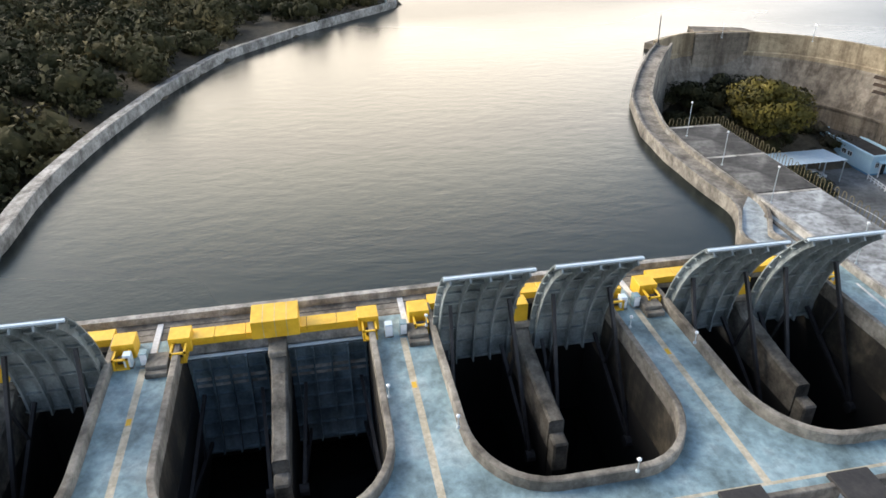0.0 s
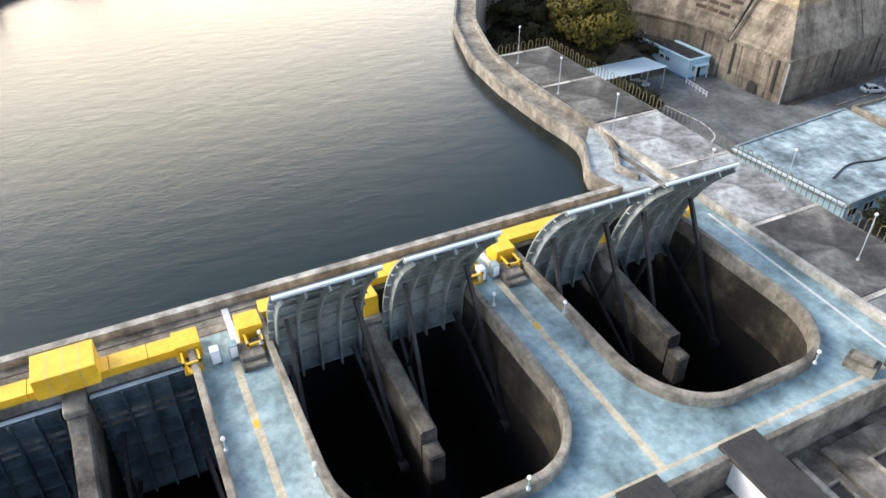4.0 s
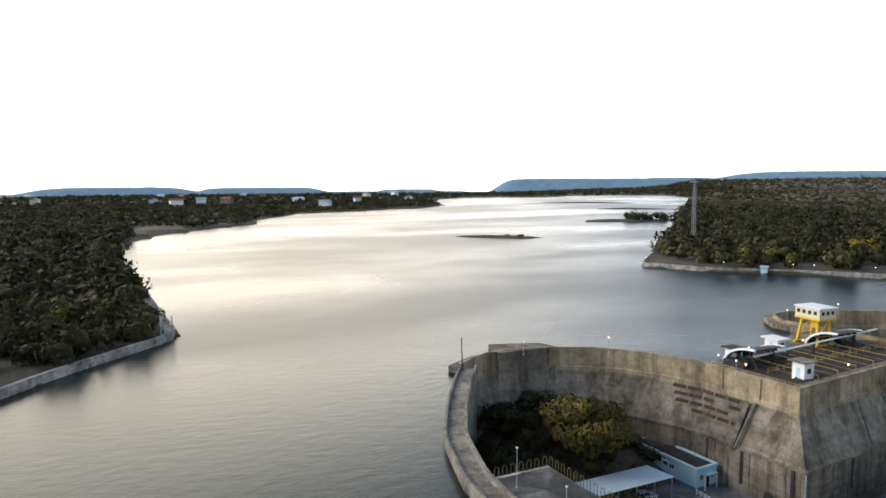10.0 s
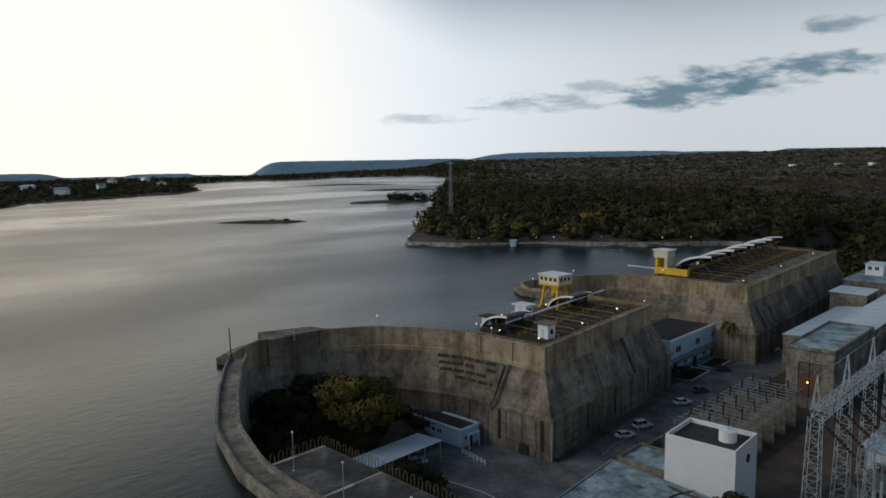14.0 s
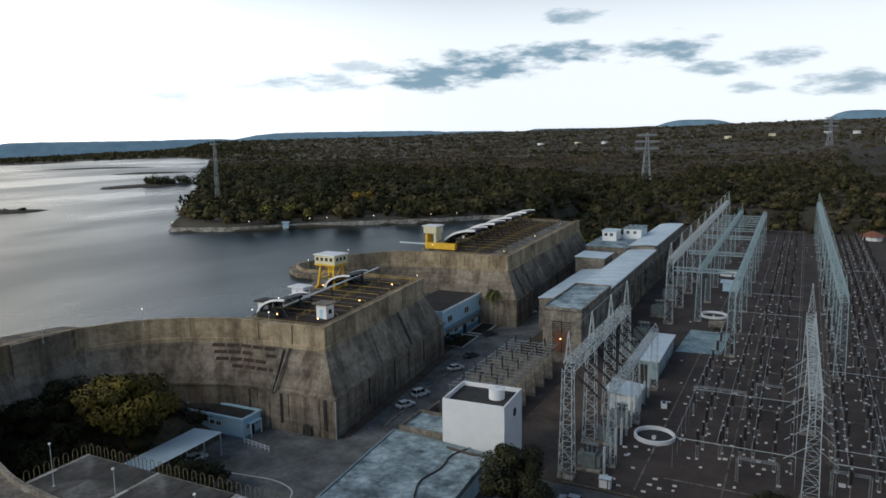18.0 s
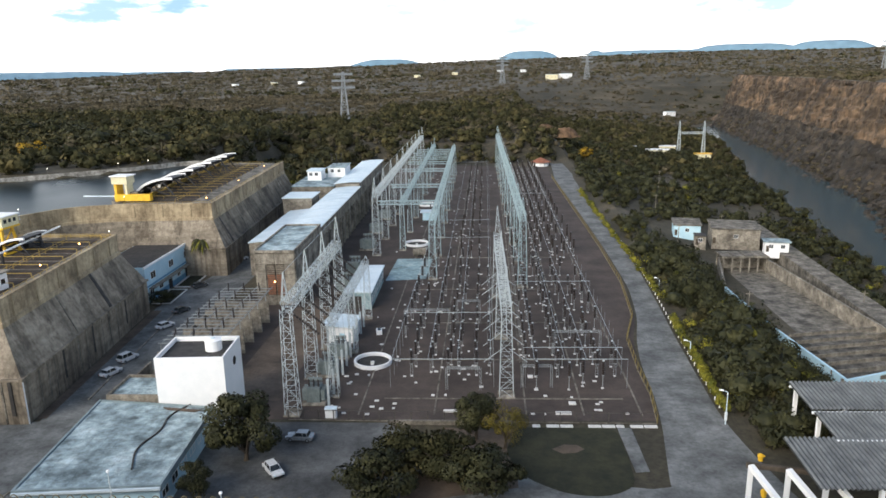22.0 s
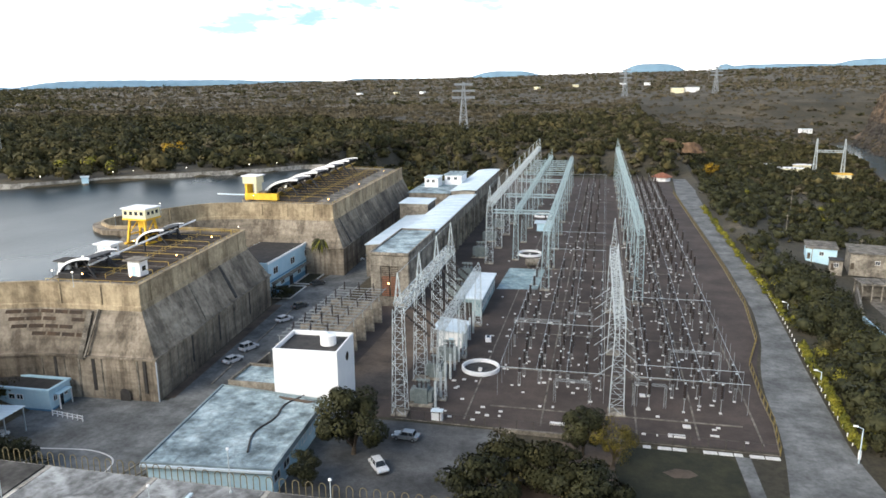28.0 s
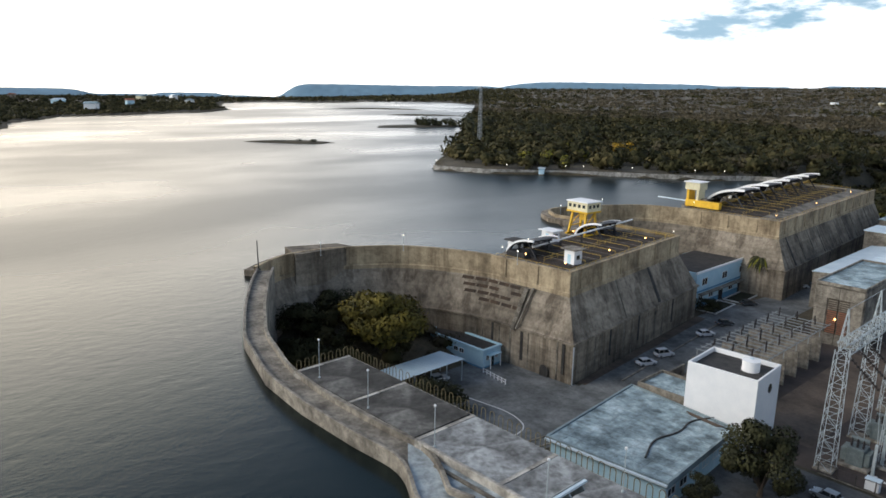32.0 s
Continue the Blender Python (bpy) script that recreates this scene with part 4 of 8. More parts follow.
for x, w, mt in ((-39.35, 0.16, ROOF_DARK), (-38.5, 0.1, SOIL), (-37.6, 0.12, SOIL)):
    flat("rail_slot", [(x, -70), (x + w, -70), (x + w, 33), (x, 33)], Z_DECK + 0.006, mt, "dark rusty crane rail slot in the crest", "rail")
# step blocks at the head of each walkway
for ym in MIDS[1:4]:
    e = thing("step_block", (-33.4, ym, Z_DECK), 0, "rough concrete step block at the head of a walkway", "steps", "walkway steps")
    part("upper_step", Geo().box(-1.6, 0.2, 0.35, 2.0, 0, 0.7, 0.06), CONC_OLD, e)
    part("lower_step", Geo().box(0.2, 0.8, 0.35, 2.0, 0, 0.4, 0.06), CONC_OLD, e)


def globe_lamp(at, h=1.6, lit=False, label="slim grey lamp post with a white globe"):
    e = thing("lamp_post", at, 0, label, "lamp post", "globe lamps")
    part("pole", Geo().tube((0, 0, 0), (0, 0, h), 0.05, 0.04, 6), STEEL, e)
    part("base", Geo().lathe([(0.14, 0), (0.14, 0.12), (0.06, 0.2)], 8), STEEL, e)
    part("globe", Geo().lathe([(0.04, -0.12), (0.12, -0.06), (0.15, 0.03), (0.12, 0.11), (0.03, 0.16)], 10, (0, 0, h + 0.12)), LAMP_WHITE if lit else WHITE, e, smooth=True)
    return e


for x, y in ((-16.0, 8.0), (-27.5, 18.0), (-16.0, 30.0), (-30.5, 13.9), (-22.0, -2.2), (-26.0, -6.4), (-34.0, -2.3)):
    globe_lamp((x, y, 20.5), 0.9)

# slabs of the upper deck
slab_rows = [-74.6, -63.5, -52.3, -41.4, -30.4, -19.4, -8.4, 2.6, 13.6, 24.6]
deck_slabs = tagged(new("deck_slabs"), "large stained concrete slabs of the upper deck", "pavement", kind="structure")
slab_light = Geo().box(-5.2, 5.2, -3.95, 3.95, 0.0, 0.14, 0.03).mesh("slab", DECK)
slab_dark = Geo().box(-5.2, 5.2, -3.95, 3.95, 0.0, 0.14, 0.03).mesh("slab", DECK_DARK)
joint_me = Geo().box(-0.24, 0.24, -4.05, 4.05, 0.0, 0.17, 0.02).mesh("joint_strip", CONC_PALE)
for k, x in enumerate(slab_rows):
    ob = part("slab", slab_dark if k in (0, 1, 4) else slab_light, None, deck_slabs)
    ob.location = (x + 5.5, 43.0, 19.86)
    ob = part("joint_strip", joint_me, None, deck_slabs)
    ob.location = (x + 0.02, 43.0, 19.86)
solid("deck_kerb", Geo().box(-52.0, 30.0, 38.35, 38.8, 18.0, 20.35, 0.05), CONC_PALE, "low concrete kerb wall beside the upper deck", "kerb", kind="structure")
solid("walkway_floor", Geo().prism([(-40.3, 33.2), (-44.3, 32.3), (-50.4, 36.2), (-53.0, 38.4), (-35.0, 38.4), (-35.2, 36.0)], 9, Z_DECK - 0.05), DECK_PALE, "pale worn landing beside the water", "pavement", kind="structure")
solid("trench_cover", Geo().box(-48.0, -38.0, 37.2, 37.6, 19.4, 19.75, 0.03), CONC_OLD, "raised concrete cable trench cover", "trench", kind="structure")

# fence of bent yellowish posts along the deck's far edge
loop = Geo()
pts = [(0, 0, 0), (0, 0, 1.15), (0, 0.10, 1.38), (0, 0.30, 1.46), (0, 0.50, 1.38), (0, 0.60, 1.15), (0, 0.60, 0)]
for a, b in zip(pts, pts[1:]):
    loop.bar((a[1] - 0.3, a[0], a[2]), (b[1] - 0.3, b[0], b[2]), 0.055)
FENCE_PAINT = mat("dull_yellow_fence_paint", (0.12, 0.10, 0.05), (0.21, 0.175, 0.09), 1.0, 0.8, 0.0, 5.0)
loop_me = loop.mesh("hoop", FENCE_PAINT)
fence = thing("fence", (-74.6, 47.1, 20.0), 0, "row of bent yellowish metal hoops along the deck edge", "fence")
for k in range(66):
    o = part("hoop", loop_me, None, fence)
    o.location = (0.4 + k * 1.22, 0, -0.15)
for k in range(7):
    o = part("hoop", loop_me, None, fence)
    o.matrix_basis = pose(-0.1, -0.6 - k * 1.15, -0.15, 0, 0, 90)
for x, y, h in ((-71.2, 40.2, 4.6), (-61.0, 39.6, 4.2), (-50.0, 39.2, 4.2), (-36.5, 39.4, 4.2), (-23.0, 43.0, 4.2), (-33.5, 46.2, 4.0)):
    globe_lamp((x, y, 20.0), h)
wall_lamps = [(-117.5, 92.2), (-124.5, 76.0), (-94.0, 102.0), (-123.0, 153.5), (-122.5, 172.5)]
for i, (x, y) in enumerate(wall_lamps):
    globe_lamp((x, y, Z_CREST), 2.6 if i else 3.2, lit=(i != 1))
e = thing("mast", (-122.2, 60.6, Z_CREST), 0, "dark slim steel mast on the end of the curved wall", "mast")
part("pole", Geo().tube((0, 0, 0), (-0.3, 0, 5.6), 0.13, 0.09, 8), STEEL_DARK, e)
part("foot", Geo().box(-0.3, 0.3, -0.3, 0.3, 0, 0.25, 0.04), CONC_TOP, e)
solid("buttress", Geo().prism([(-133.5, 73.0), (-126.0, 71.0), (-125.0, 84.5), (-129.5, 83.5)], 9.0, 20.1), CONC, "square concrete buttress block behind the curved wall", "buttress", kind="structure")

# lower platform downstream of the gates
solid("apron", Geo().box(-13.2, 12.0, -46, 38.4, 1.5, 16.8), CONC_OLD, "stained concrete apron below the spillway walkways", "apron", kind="structure")
solid("apron_edge", Geo().box(-13.4, -13.0, -46, 38.4, 14.0, Z_DECK + 0.25, 0.05), CONC_TOP, "concrete edge beam of the walkway", "edge", kind="structure")
apron_slabs = tagged(new("apron_slabs"), "worn concrete slabs of the apron with open pits", "pavement", kind="structure")
as_me = Geo().box(-2.55, 2.55, -2.9, 2.9, 0, 0.45, 0.06).mesh("slab", CONC_OLD)
for i in range(4):
    for j in range(13):
        if (i * 5 + j * 3) % 7 in (2,):
            continue
        o = part("slab", as_me, None, apron_slabs)
        o.location = (-9.8 + i * 5.5, -36.5 + j * 6.1, 16.75)
for y in (13.9, 21.4):
    e = thing("shaft_house", (-11.2, y, 17.2), 0, "small white shaft house with an overhanging dark flat roof", "shed", "shaft houses")
    part("body", Geo().box(-2.3, 2.3, -1.0, 1.0, 0, 2.5, 0.03), WHITE, e)
    part("roof", Geo().box(-2.8, 2.8, -1.45, 1.45, 2.5, 2.78, 0.04), ROOF_DARK, e, "dark flat roof")
    part("door", Geo().box(2.3, 2.33, -0.45, 0.45, 0.05, 2.1), PALE_BLUE, e)
for k, y in enumerate((4.3, -3.6, -11.5)):
    e = thing("workshop_shelter", (-10.6, y, 17.2), 0, "low shelter with a ribbed blue-grey sheet roof and white panels", "shelter", "workshop shelters")
    sheet = Geo()
    n = 26
    top = []
    for i in range(n + 1):
        yy = -3.9 + 7.8 * i / n
        top.append((yy, 0.07 if i % 2 else 0.0))
    sheet.loft([[(-2.7, yy, 3.5 + b), (2.7, yy, 3.0 + b), (2.7, yy, 2.94 + b), (-2.7, yy, 3.44 + b)] for yy, b in top])
    part("roof_sheet", sheet, SHEET_TEAL, e)
    part("ridge_flashing", Geo().box(-0.12, 0.12, -3.9, 3.9, 3.3, 3.42, 0.02), PALE_BLUE, e)
    part("verge_strip", Geo().loft([[(-2.75, 3.75, 3.66), (-2.75, 3.95, 3.66), (-2.75, 3.95, 3.5), (-2.75, 3.75, 3.5)], [(2.75, 3.75, 3.14), (2.75, 3.95, 3.14), (2.75, 3.95, 3.0), (2.75, 3.75, 3.0)]]), WHITE, e)
    part("gutter", Geo().box(-2.95, -2.7, -4.0, 4.0, 3.3, 3.6), CONC_TOP, e)
    for yy in (-3.8, 3.8):
        part("end_wall", Geo().box(-2.6, 2.6, yy - 0.1, yy + 0.1, 0, 2.95), CONC_TOP, e)
    for i in range(4):
        part("panel", Geo().box(2.45, 2.55, -3.6 + i * 1.9, -3.6 + i * 1.9 + 1.55, 0.1, 2.6, 0.02), WHITE, e)
for x, y, r in ((-14.9, 33.4, 1.0), (-13.9, 35.6, 0.7)):
    e = thing("vent_block", (x, y, Z_DECK), 20, "low concrete vent block on the walkway", "vent")
    part("body", Geo().box(-r, r, -r * 0.7, r * 0.7, 0, 0.7, 0.06), CONC_OLD, e)
    part("cap", Geo().box(-r * 0.7, r * 0.7, -r * 0.4, r * 0.4, 0.7, 0.95, 0.04), CONC_TOP, e)

# ledges, pits and a pale pipe over the apron
for k in range(9):
    y = -30.0 + k * 7.9
    solid("apron_ledge", Geo().box(-12.4, 9.5, y - 0.22, y + 0.22, 17.0, 17.55, 0.05), CONC_TOP, "low concrete ledge across the apron", "ledge", "apron ledges")
for x, y, w, d in ((-6.0, 16.8, 2.2, 1.6), (-5.4, 27.0, 2.6, 1.8), (-9.6, 30.6, 1.4, 1.4), (-2.0, 22.2, 1.8, 2.4), (2.5, 29.5, 2.0, 2.0), (-9.4, 25.6, 1.2, 2.0)):
    e = thing("apron_pit", (x, y, 17.2), 0, "apron pit with a concrete rim, its depth painted dark", "pit", "apron pits")
    # no hole below: this dark plate holds the pit's shade
    part("pit_shade_floor", Geo().box(-w / 2, w / 2, -d / 2, d / 2, -0.05, 0.02), ROOF_DARK, e)
    for a in ((-w / 2 - 0.2, w / 2 + 0.2, -d / 2 - 0.2, -d / 2), (-w / 2 - 0.2, w / 2 + 0.2, d / 2, d / 2 + 0.2), (-w / 2 - 0.2, -w / 2, -d / 2, d / 2), (w / 2, w / 2 + 0.2, -d / 2, d / 2)):
        part("rim", Geo().box(*a, -0.05, 0.22, 0.03), CONC_TOP, e)
solid("apron_pipe", Geo().tube((-7.6, 12.2, 17.5), (-6.6, 37.0, 17.5), 0.1, 0.1, 8), CONC_BAND, "long pale pipe lying on the apron", "pipe")


# ---- streets and paved ground ----
flat("street", [(-96, 56), (-78, 56), (-66, 72), (-62, 100), (-66, 110), (-66, 330), (-84, 330), (-77.5, 190), (-82, 158), (-76, 100), (-94, 98), (-100, 92), (-100, 70)], 0.05, ROAD, "worn pale asphalt street at the foot of the dam", "street")
flat("parking", [(-44, 60), (-36, 60), (-10, 74), (-11, 92), (-18, 100.2), (-44, 100.2), (-46, 96)], 0.05, ASPHALT, "grey asphalt car park", "car park")
flat("yard", [(-62, 101.2), (25.2, 101.2), (26.5, 112), (27, 124), (29, 137), (32, 150), (34.8, 175), (36, 214), (36, 405), (-45, 425), (-62, 330)], 0.04, GRAVEL, "wide brown gravel switchyard", "yard")
ROAD_L = rounded([(20, 60), (22.4, 82), (25.7, 100), (26.9, 110), (27.6, 124), (29.4, 136), (32.6, 150), (35.2, 172), (36.2, 214), (36.4, 274), (36.0, 357), (40, 420)], 6)
ROAD_R = rounded([(42, 60), (37, 88), (35.7, 102), (36.8, 121), (37.9, 139), (39.4, 158), (41.4, 188), (43.0, 247), (44.0, 306), (46.0, 366), (52, 420)], 6)
flat("road", ROAD_L + ROAD_R[::-1], 0.07, ROAD, "pale worn asphalt road beside the switchyard", "road")
flat("road", [(-10, 60), (38, 60), (30, 84), (20, 82), (6, 84), (-6, 88), (-12, 80)], 0.06, ROAD, "pale worn asphalt junction below the yard", "road")
flat("lawn", rounded([(2.5, 98.8), (18.2, 98.8), (18.4, 90), (18.0, 82.6), (14, 80.0), (8.6, 80.4), (3.0, 84.4), (0.5, 91), (2.5, 98.8)], 2.5)[:-1], 0.10, LAWN, "dark dry lawn with a worn patch", "lawn")
flat("worn_patch", [(7.5, 92.2), (9.5, 93.6), (11.5, 93.4), (12.4, 92.2), (11.0, 91.2), (9.0, 90.9)], 0.107, SOIL, "worn bare patch in the lawn", "soil")
flat("path", [(18.4, 98.8), (20.6, 98.8), (20.6, 86.2), (18.6, 85.9)], 0.11, ROAD, "pale concrete path across the lawn", "path")
flat("planting_bed", [(-14, 78), (2, 82), (2, 97.5), (-9, 98.6), (-14, 90)], 0.09, SOIL, "bare soil planting bed under trees", "bed")
for i in range(9):
    x = 5.2 + i * 2.2
    if i in (3,):
        continue
    solid("paving_slab", Geo().box(x, x + (2.0 if i % 3 else 1.2), 98.95, 99.75, 0.0, 0.14, 0.02), WHITE_LINE, "white kerb slab at the yard's edge", "kerb", "yard kerb slabs")

# white line and kerbs in the car park below the dam
mark = rounded([(-87.0, 80.6), (-77.0, 82.0), (-71.5, 80.0), (-71.0, 73.5)], 4.0)
solid("lane_marking", swept(mark, [(-0.12, 0.05), (-0.12, 0.075), (0.12, 0.075), (0.12, 0.05)]), WHITE_LINE, "curved white line on the car park", "marking", kind="structure")
for l in ([(-70.0, 68.0), (-67.0, 84.0), (-62.5, 101.0)], [(-68.0, 66.0), (-64.8, 84.0), (-60.8, 99.0)]):
    solid("kerb", swept(l, [(-0.12, 0.0), (-0.12, 0.2), (0.12, 0.2), (0.12, 0.0)]), CONC_TOP, "concrete kerb beside the street", "kerb", kind="structure")
solid("kerb", swept([(-72.0, 108.0), (-74.5, 140.0), (-76.0, 157.0)], [(-0.15, 0.0), (-0.15, 0.22), (0.15, 0.22), (0.15, 0.0)]), CONC_TOP, "concrete kerb at the foot of the dam", "kerb", kind="structure")
flat("verge", [(-77.2, 101), (-75.4, 101), (-79.6, 156), (-82.0, 156)], 0.09, SOIL, "strip of bare soil at the foot of the dam", "soil")


def window(parent, p, u, w, h, z, frame_mat=None):
    """A recessed pane with a frame and sill on a wall; p is the foot point, u the way along the wall."""
    ux, uy = u
    nx_, ny_ = uy, -ux
    q = lambda a, d, zz: (p[0] + ux * a + nx_ * d, p[1] + uy * a + ny_ * d, zz)
    f = Geo()
    for a0, a1, z0, z1 in ((-w / 2 - 0.08, w / 2 + 0.08, z - 0.08, z), (-w / 2 - 0.08, w / 2 + 0.08, z + h, z + h + 0.08), (-w / 2 - 0.08, -w / 2, z, z + h), (w / 2, w / 2 + 0.08, z, z + h), (-0.04, 0.04, z, z + h)):
        f.add([q(a0, 0, z0), q(a1, 0, z0), q(a1, 0, z1), q(a0, 0, z1), q(a0, 0.07, z0), q(a1, 0.07, z0), q(a1, 0.07, z1), q(a0, 0.07, z1)],
              [(4, 5, 6, 7), (0, 1, 5, 4), (1, 2, 6, 5), (2, 3, 7, 6), (3, 0, 4, 7)])
    wn_ = part("window", f, frame_mat or WHITE, parent)
    g = Geo().add([q(-w / 2, 0.02, z), q(w / 2, 0.02, z), q(w / 2, 0.02, z + h), q(-w / 2, 0.02, z + h)], [(0, 1, 2, 3)])
    part("pane", g, WIN, wn_)
    return wn_


def door(parent, p, u, w, h, z, material):
    ux, uy = u
    nx_, ny_ = uy, -ux
    q = lambda a, d, zz: (p[0] + ux * a + nx_ * d, p[1] + uy * a + ny_ * d, zz)
    g = Geo().add([q(-w / 2, 0, z), q(w / 2, 0, z), q(w / 2, 0, z + h), q(-w / 2, 0, z + h), q(-w / 2, 0.05, z), q(w / 2, 0.05, z), q(w / 2, 0.05, z + h), q(-w / 2, 0.05, z + h)],
                  [(4, 5, 6, 7), (0, 1, 5, 4), (1, 2, 6, 5), (2, 3, 7, 6), (3, 0, 4, 7)])
    return part("door", g, material, parent)


def parapet_roof(parent, x0, x1, y0, y1, z, wall_mat, roof_mat, t=0.3, up=0.5):
    part("roof", Geo().box(x0 + t, x1 - t, y0 + t, y1 - t, z - 0.25, z), roof_mat, parent)
    for a in ((x0, x1, y0, y0 + t), (x0, x1, y1 - t, y1), (x0, x0 + t, y0 + t, y1 - t), (x1 - t, x1, y0 + t, y1 - t)):
        part("parapet", Geo().box(*a, z - 0.25, z + up, 0.03), wall_mat, parent)


# gate hut
e = thing("gate_hut", (-101.3, 94.6, 0), 1, "pale blue single-storey hut with a dark flat roof", "hut")
part("body", Geo().box(-8.0, 8.0, -2.6, 2.6, 0, 3.6), PALE_BLUE, e)
part("roof", Geo().box(-7.6, 7.6, -2.2, 2.2, 3.6, 3.72), ROOF_DARK, e, "dark flat roof")
for a in ((-8.2, 8.2, -2.8, -2.3), (-8.2, 8.2, 2.3, 2.8), (-8.2, -7.7, -2.3, 2.3), (7.7, 8.2, -2.3, 2.3)):
    part("fascia", Geo().box(*a, 3.6, 4.0, 0.03), PALE_BLUE, e)
part("base_band", Geo().box(-8.03, 8.03, -2.63, 2.63, 0, 0.35), BLUE, e, "blue painted base band")
for x in (-5.6, -4.0, 0.6, 2.2):
    window(e, (x, -2.6), (1, 0), 1.1, 0.8, 1.9)
for y in (-1.3, 1.3):
    window(e, (8.0, y), (0, 1), 0.7, 0.9, 1.6)
door(e, (8.0, 0.1), (0, 1), 1.0, 2.1, 0.05, WIN)
part("porch_roof", Geo().box(8.0, 9.2, -1.6, 1.6, 2.75, 2.9, 0.03), PALE_BLUE, e)
for y in (-1.45, 1.45):
    part("porch_post", Geo().box(8.95, 9.1, y - 0.08, y + 0.08, 0, 2.75), WHITE, e)
# car shelter with a white sheet roof
e = thing("car_shelter", (-94.9, 77.3, 0), 0, "open car shelter with a white ribbed sheet roof", "shelter")
n = 34
g = Geo()
g.loft([[(-3.4, -8.1 + 16.2 * i / n, 4.0 + (0.06 if i % 2 else 0)), (3.3, -8.1 + 16.2 * i / n, 4.45 + (0.06 if i % 2 else 0)), (3.3, -8.1 + 16.2 * i / n, 4.38 + (0.06 if i % 2 else 0)), (-3.4, -8.1 + 16.2 * i / n, 3.93 + (0.06 if i % 2 else 0))] for i in range(n + 1)])
part("roof_sheet", g, SHEET_PALE, e)
for i in range(5):
    for x, h in ((-3.0, 3.9), (2.9, 4.35)):
        part("post", Geo().box(x - 0.08, x + 0.08, -7.8 + i * 3.9 - 0.08, -7.8 + i * 3.9 + 0.08, 0, h), STEEL, e)
    part("rafter", Geo().bar((-3.3, -7.8 + i * 3.9, 3.88), (3.2, -7.8 + i * 3.9, 4.32), 0.12, 0.12, True), STEEL, e)
# white rail fence beside the hut
e = thing("rail_fence", (-88.6, 90.4, 0), -8, "low white painted rail fence", "fence")
for k in range(7):
    part("post", Geo().box(-3.3 + k * 1.1 - 0.07, -3.3 + k * 1.1 + 0.07, -0.07, 0.07, 0, 1.1), WHITE, e)
for z in (0.45, 0.9):
    part("rail", Geo().box(-3.3, 3.3, -0.04, 0.04, z, z + 0.12), WHITE, e)

# flat-roofed workshop with its worn roof
e = thing("workshop", (0, 0, 0), 0, "low workshop with a worn pale flat roof and pale blue fascia", "workshop")
poly = [(-62.6, 73.1), (-43.9, 74.8), (-45.0, 96.6), (-64.6, 98.9)]
part("body", Geo().prism(offset(poly[::-1], 0.5, True), 0, 4.0), PALE_BLUE, e)
part("roof", Geo().prism(offset(poly[::-1], 0.35, True), 4.0, 4.42), ROOF_OLD, e, "worn grey screed roof with white patches")
part("fascia", swept(poly[::-1], [(0.35, 3.7), (0.35, 4.62), (0.0, 4.62), (0.0, 3.7)], True), SHEET_TEAL, e)
for i in range(9):
    for j in range(12):
        u0, u1, v0, v1 = i / 9, (i + 1) / 9, j / 12, (j + 1) / 12
        at2 = lambda u, v: (-62.2 + 17.9 * u - 2.0 * v + 0.9 * u * v, 73.6 + 1.7 * u + 24.8 * v - 4.0 * u * v)
        a, b, c, d = at2(u0 + 0.003, v0 + 0.003), at2(u1 - 0.003, v0 + 0.003), at2(u1 - 0.003, v1 - 0.003), at2(u0 + 0.003, v1 - 0.003)
        part("roof_slab", Geo().prism([a, b, c, d], 4.38, 4.45), ROOF_OLD, e)
part("gutter", swept([(-62.4, 72.9), (-43.9, 74.6)], [(0.0, 4.15), (0.0, 4.45), (0.35, 4.45), (0.35, 4.15)]), ROOF_WHITE, e)
for k in range(6):
    u = (k + 0.5) / 6
    window(e, (-43.95 - 1.1 * u - 0.5 + 0.02, 75.2 + 21.0 * u), (-0.05, 1.0), 2.0, 1.1, 1.8)
pipe = rounded([(-49.0, 97.4), (-51.0, 93.6), (-50.0, 89.0), (-51.6, 84.0), (-49.5, 78.5)], 3)
part("drain_hose", swept(pipe, [(-0.11, 4.44), (-0.11, 4.64), (0.11, 4.64), (0.11, 4.44)]), ROOF_DARK, e, "dark hose snaking over the roof")
part("debris", Geo().prism([(-53, 96.4), (-46.4, 95.6), (-47.4, 94.9), (-52, 95.6)], 4.44, 4.58), SOIL, e)
# lower annexe behind it
e = thing("annexe", (0, 0, 0), 0, "flat-roofed grey annexe with parapets beside the white block", "building")
part("body", Geo().box(-63.5, -54.8, 99.0, 107.0, 0, 4.6), CONC_TOP, e)
parapet_roof(e, -63.5, -54.8, 99.0, 107.0, 4.9, CONC_TOP, ROOF_OLD)
for k in range(3):
    part("parapet_wall", Geo().box(-62.8 + k * 2.9, -62.5 + k * 2.9, 107.2, 113.5, 0, 5.0, 0.03), CONC_TOP, e)
# white block with its tank
e = thing("white_block", (-49.1, 102.9, 0), 2.5, "tall plain white rendered block with a parapet roof", "building")
part("body", Geo().box(-5.5, 5.5, -4.7, 4.7, 0, 11.2), WHITE, e)
parapet_roof(e, -5.5, 5.5, -4.7, 4.7, 11.4, WHITE, ROOF_DARK, 0.3, 0.75)
part("round_window", Geo().tube((5.48, 0.6, 9.4), (5.56, 0.6, 9.4), 0.75, 0.75, 20), WIN, e)
part("service_box", Geo().box(3.4, 5.0, -4.4, -3.6, 11.4, 11.9, 0.03), CONC_TOP, e)
e = thing("water_tank", (-46.8, 103.6, 11.4), 0, "round white water tank on the white block's roof", "tank")
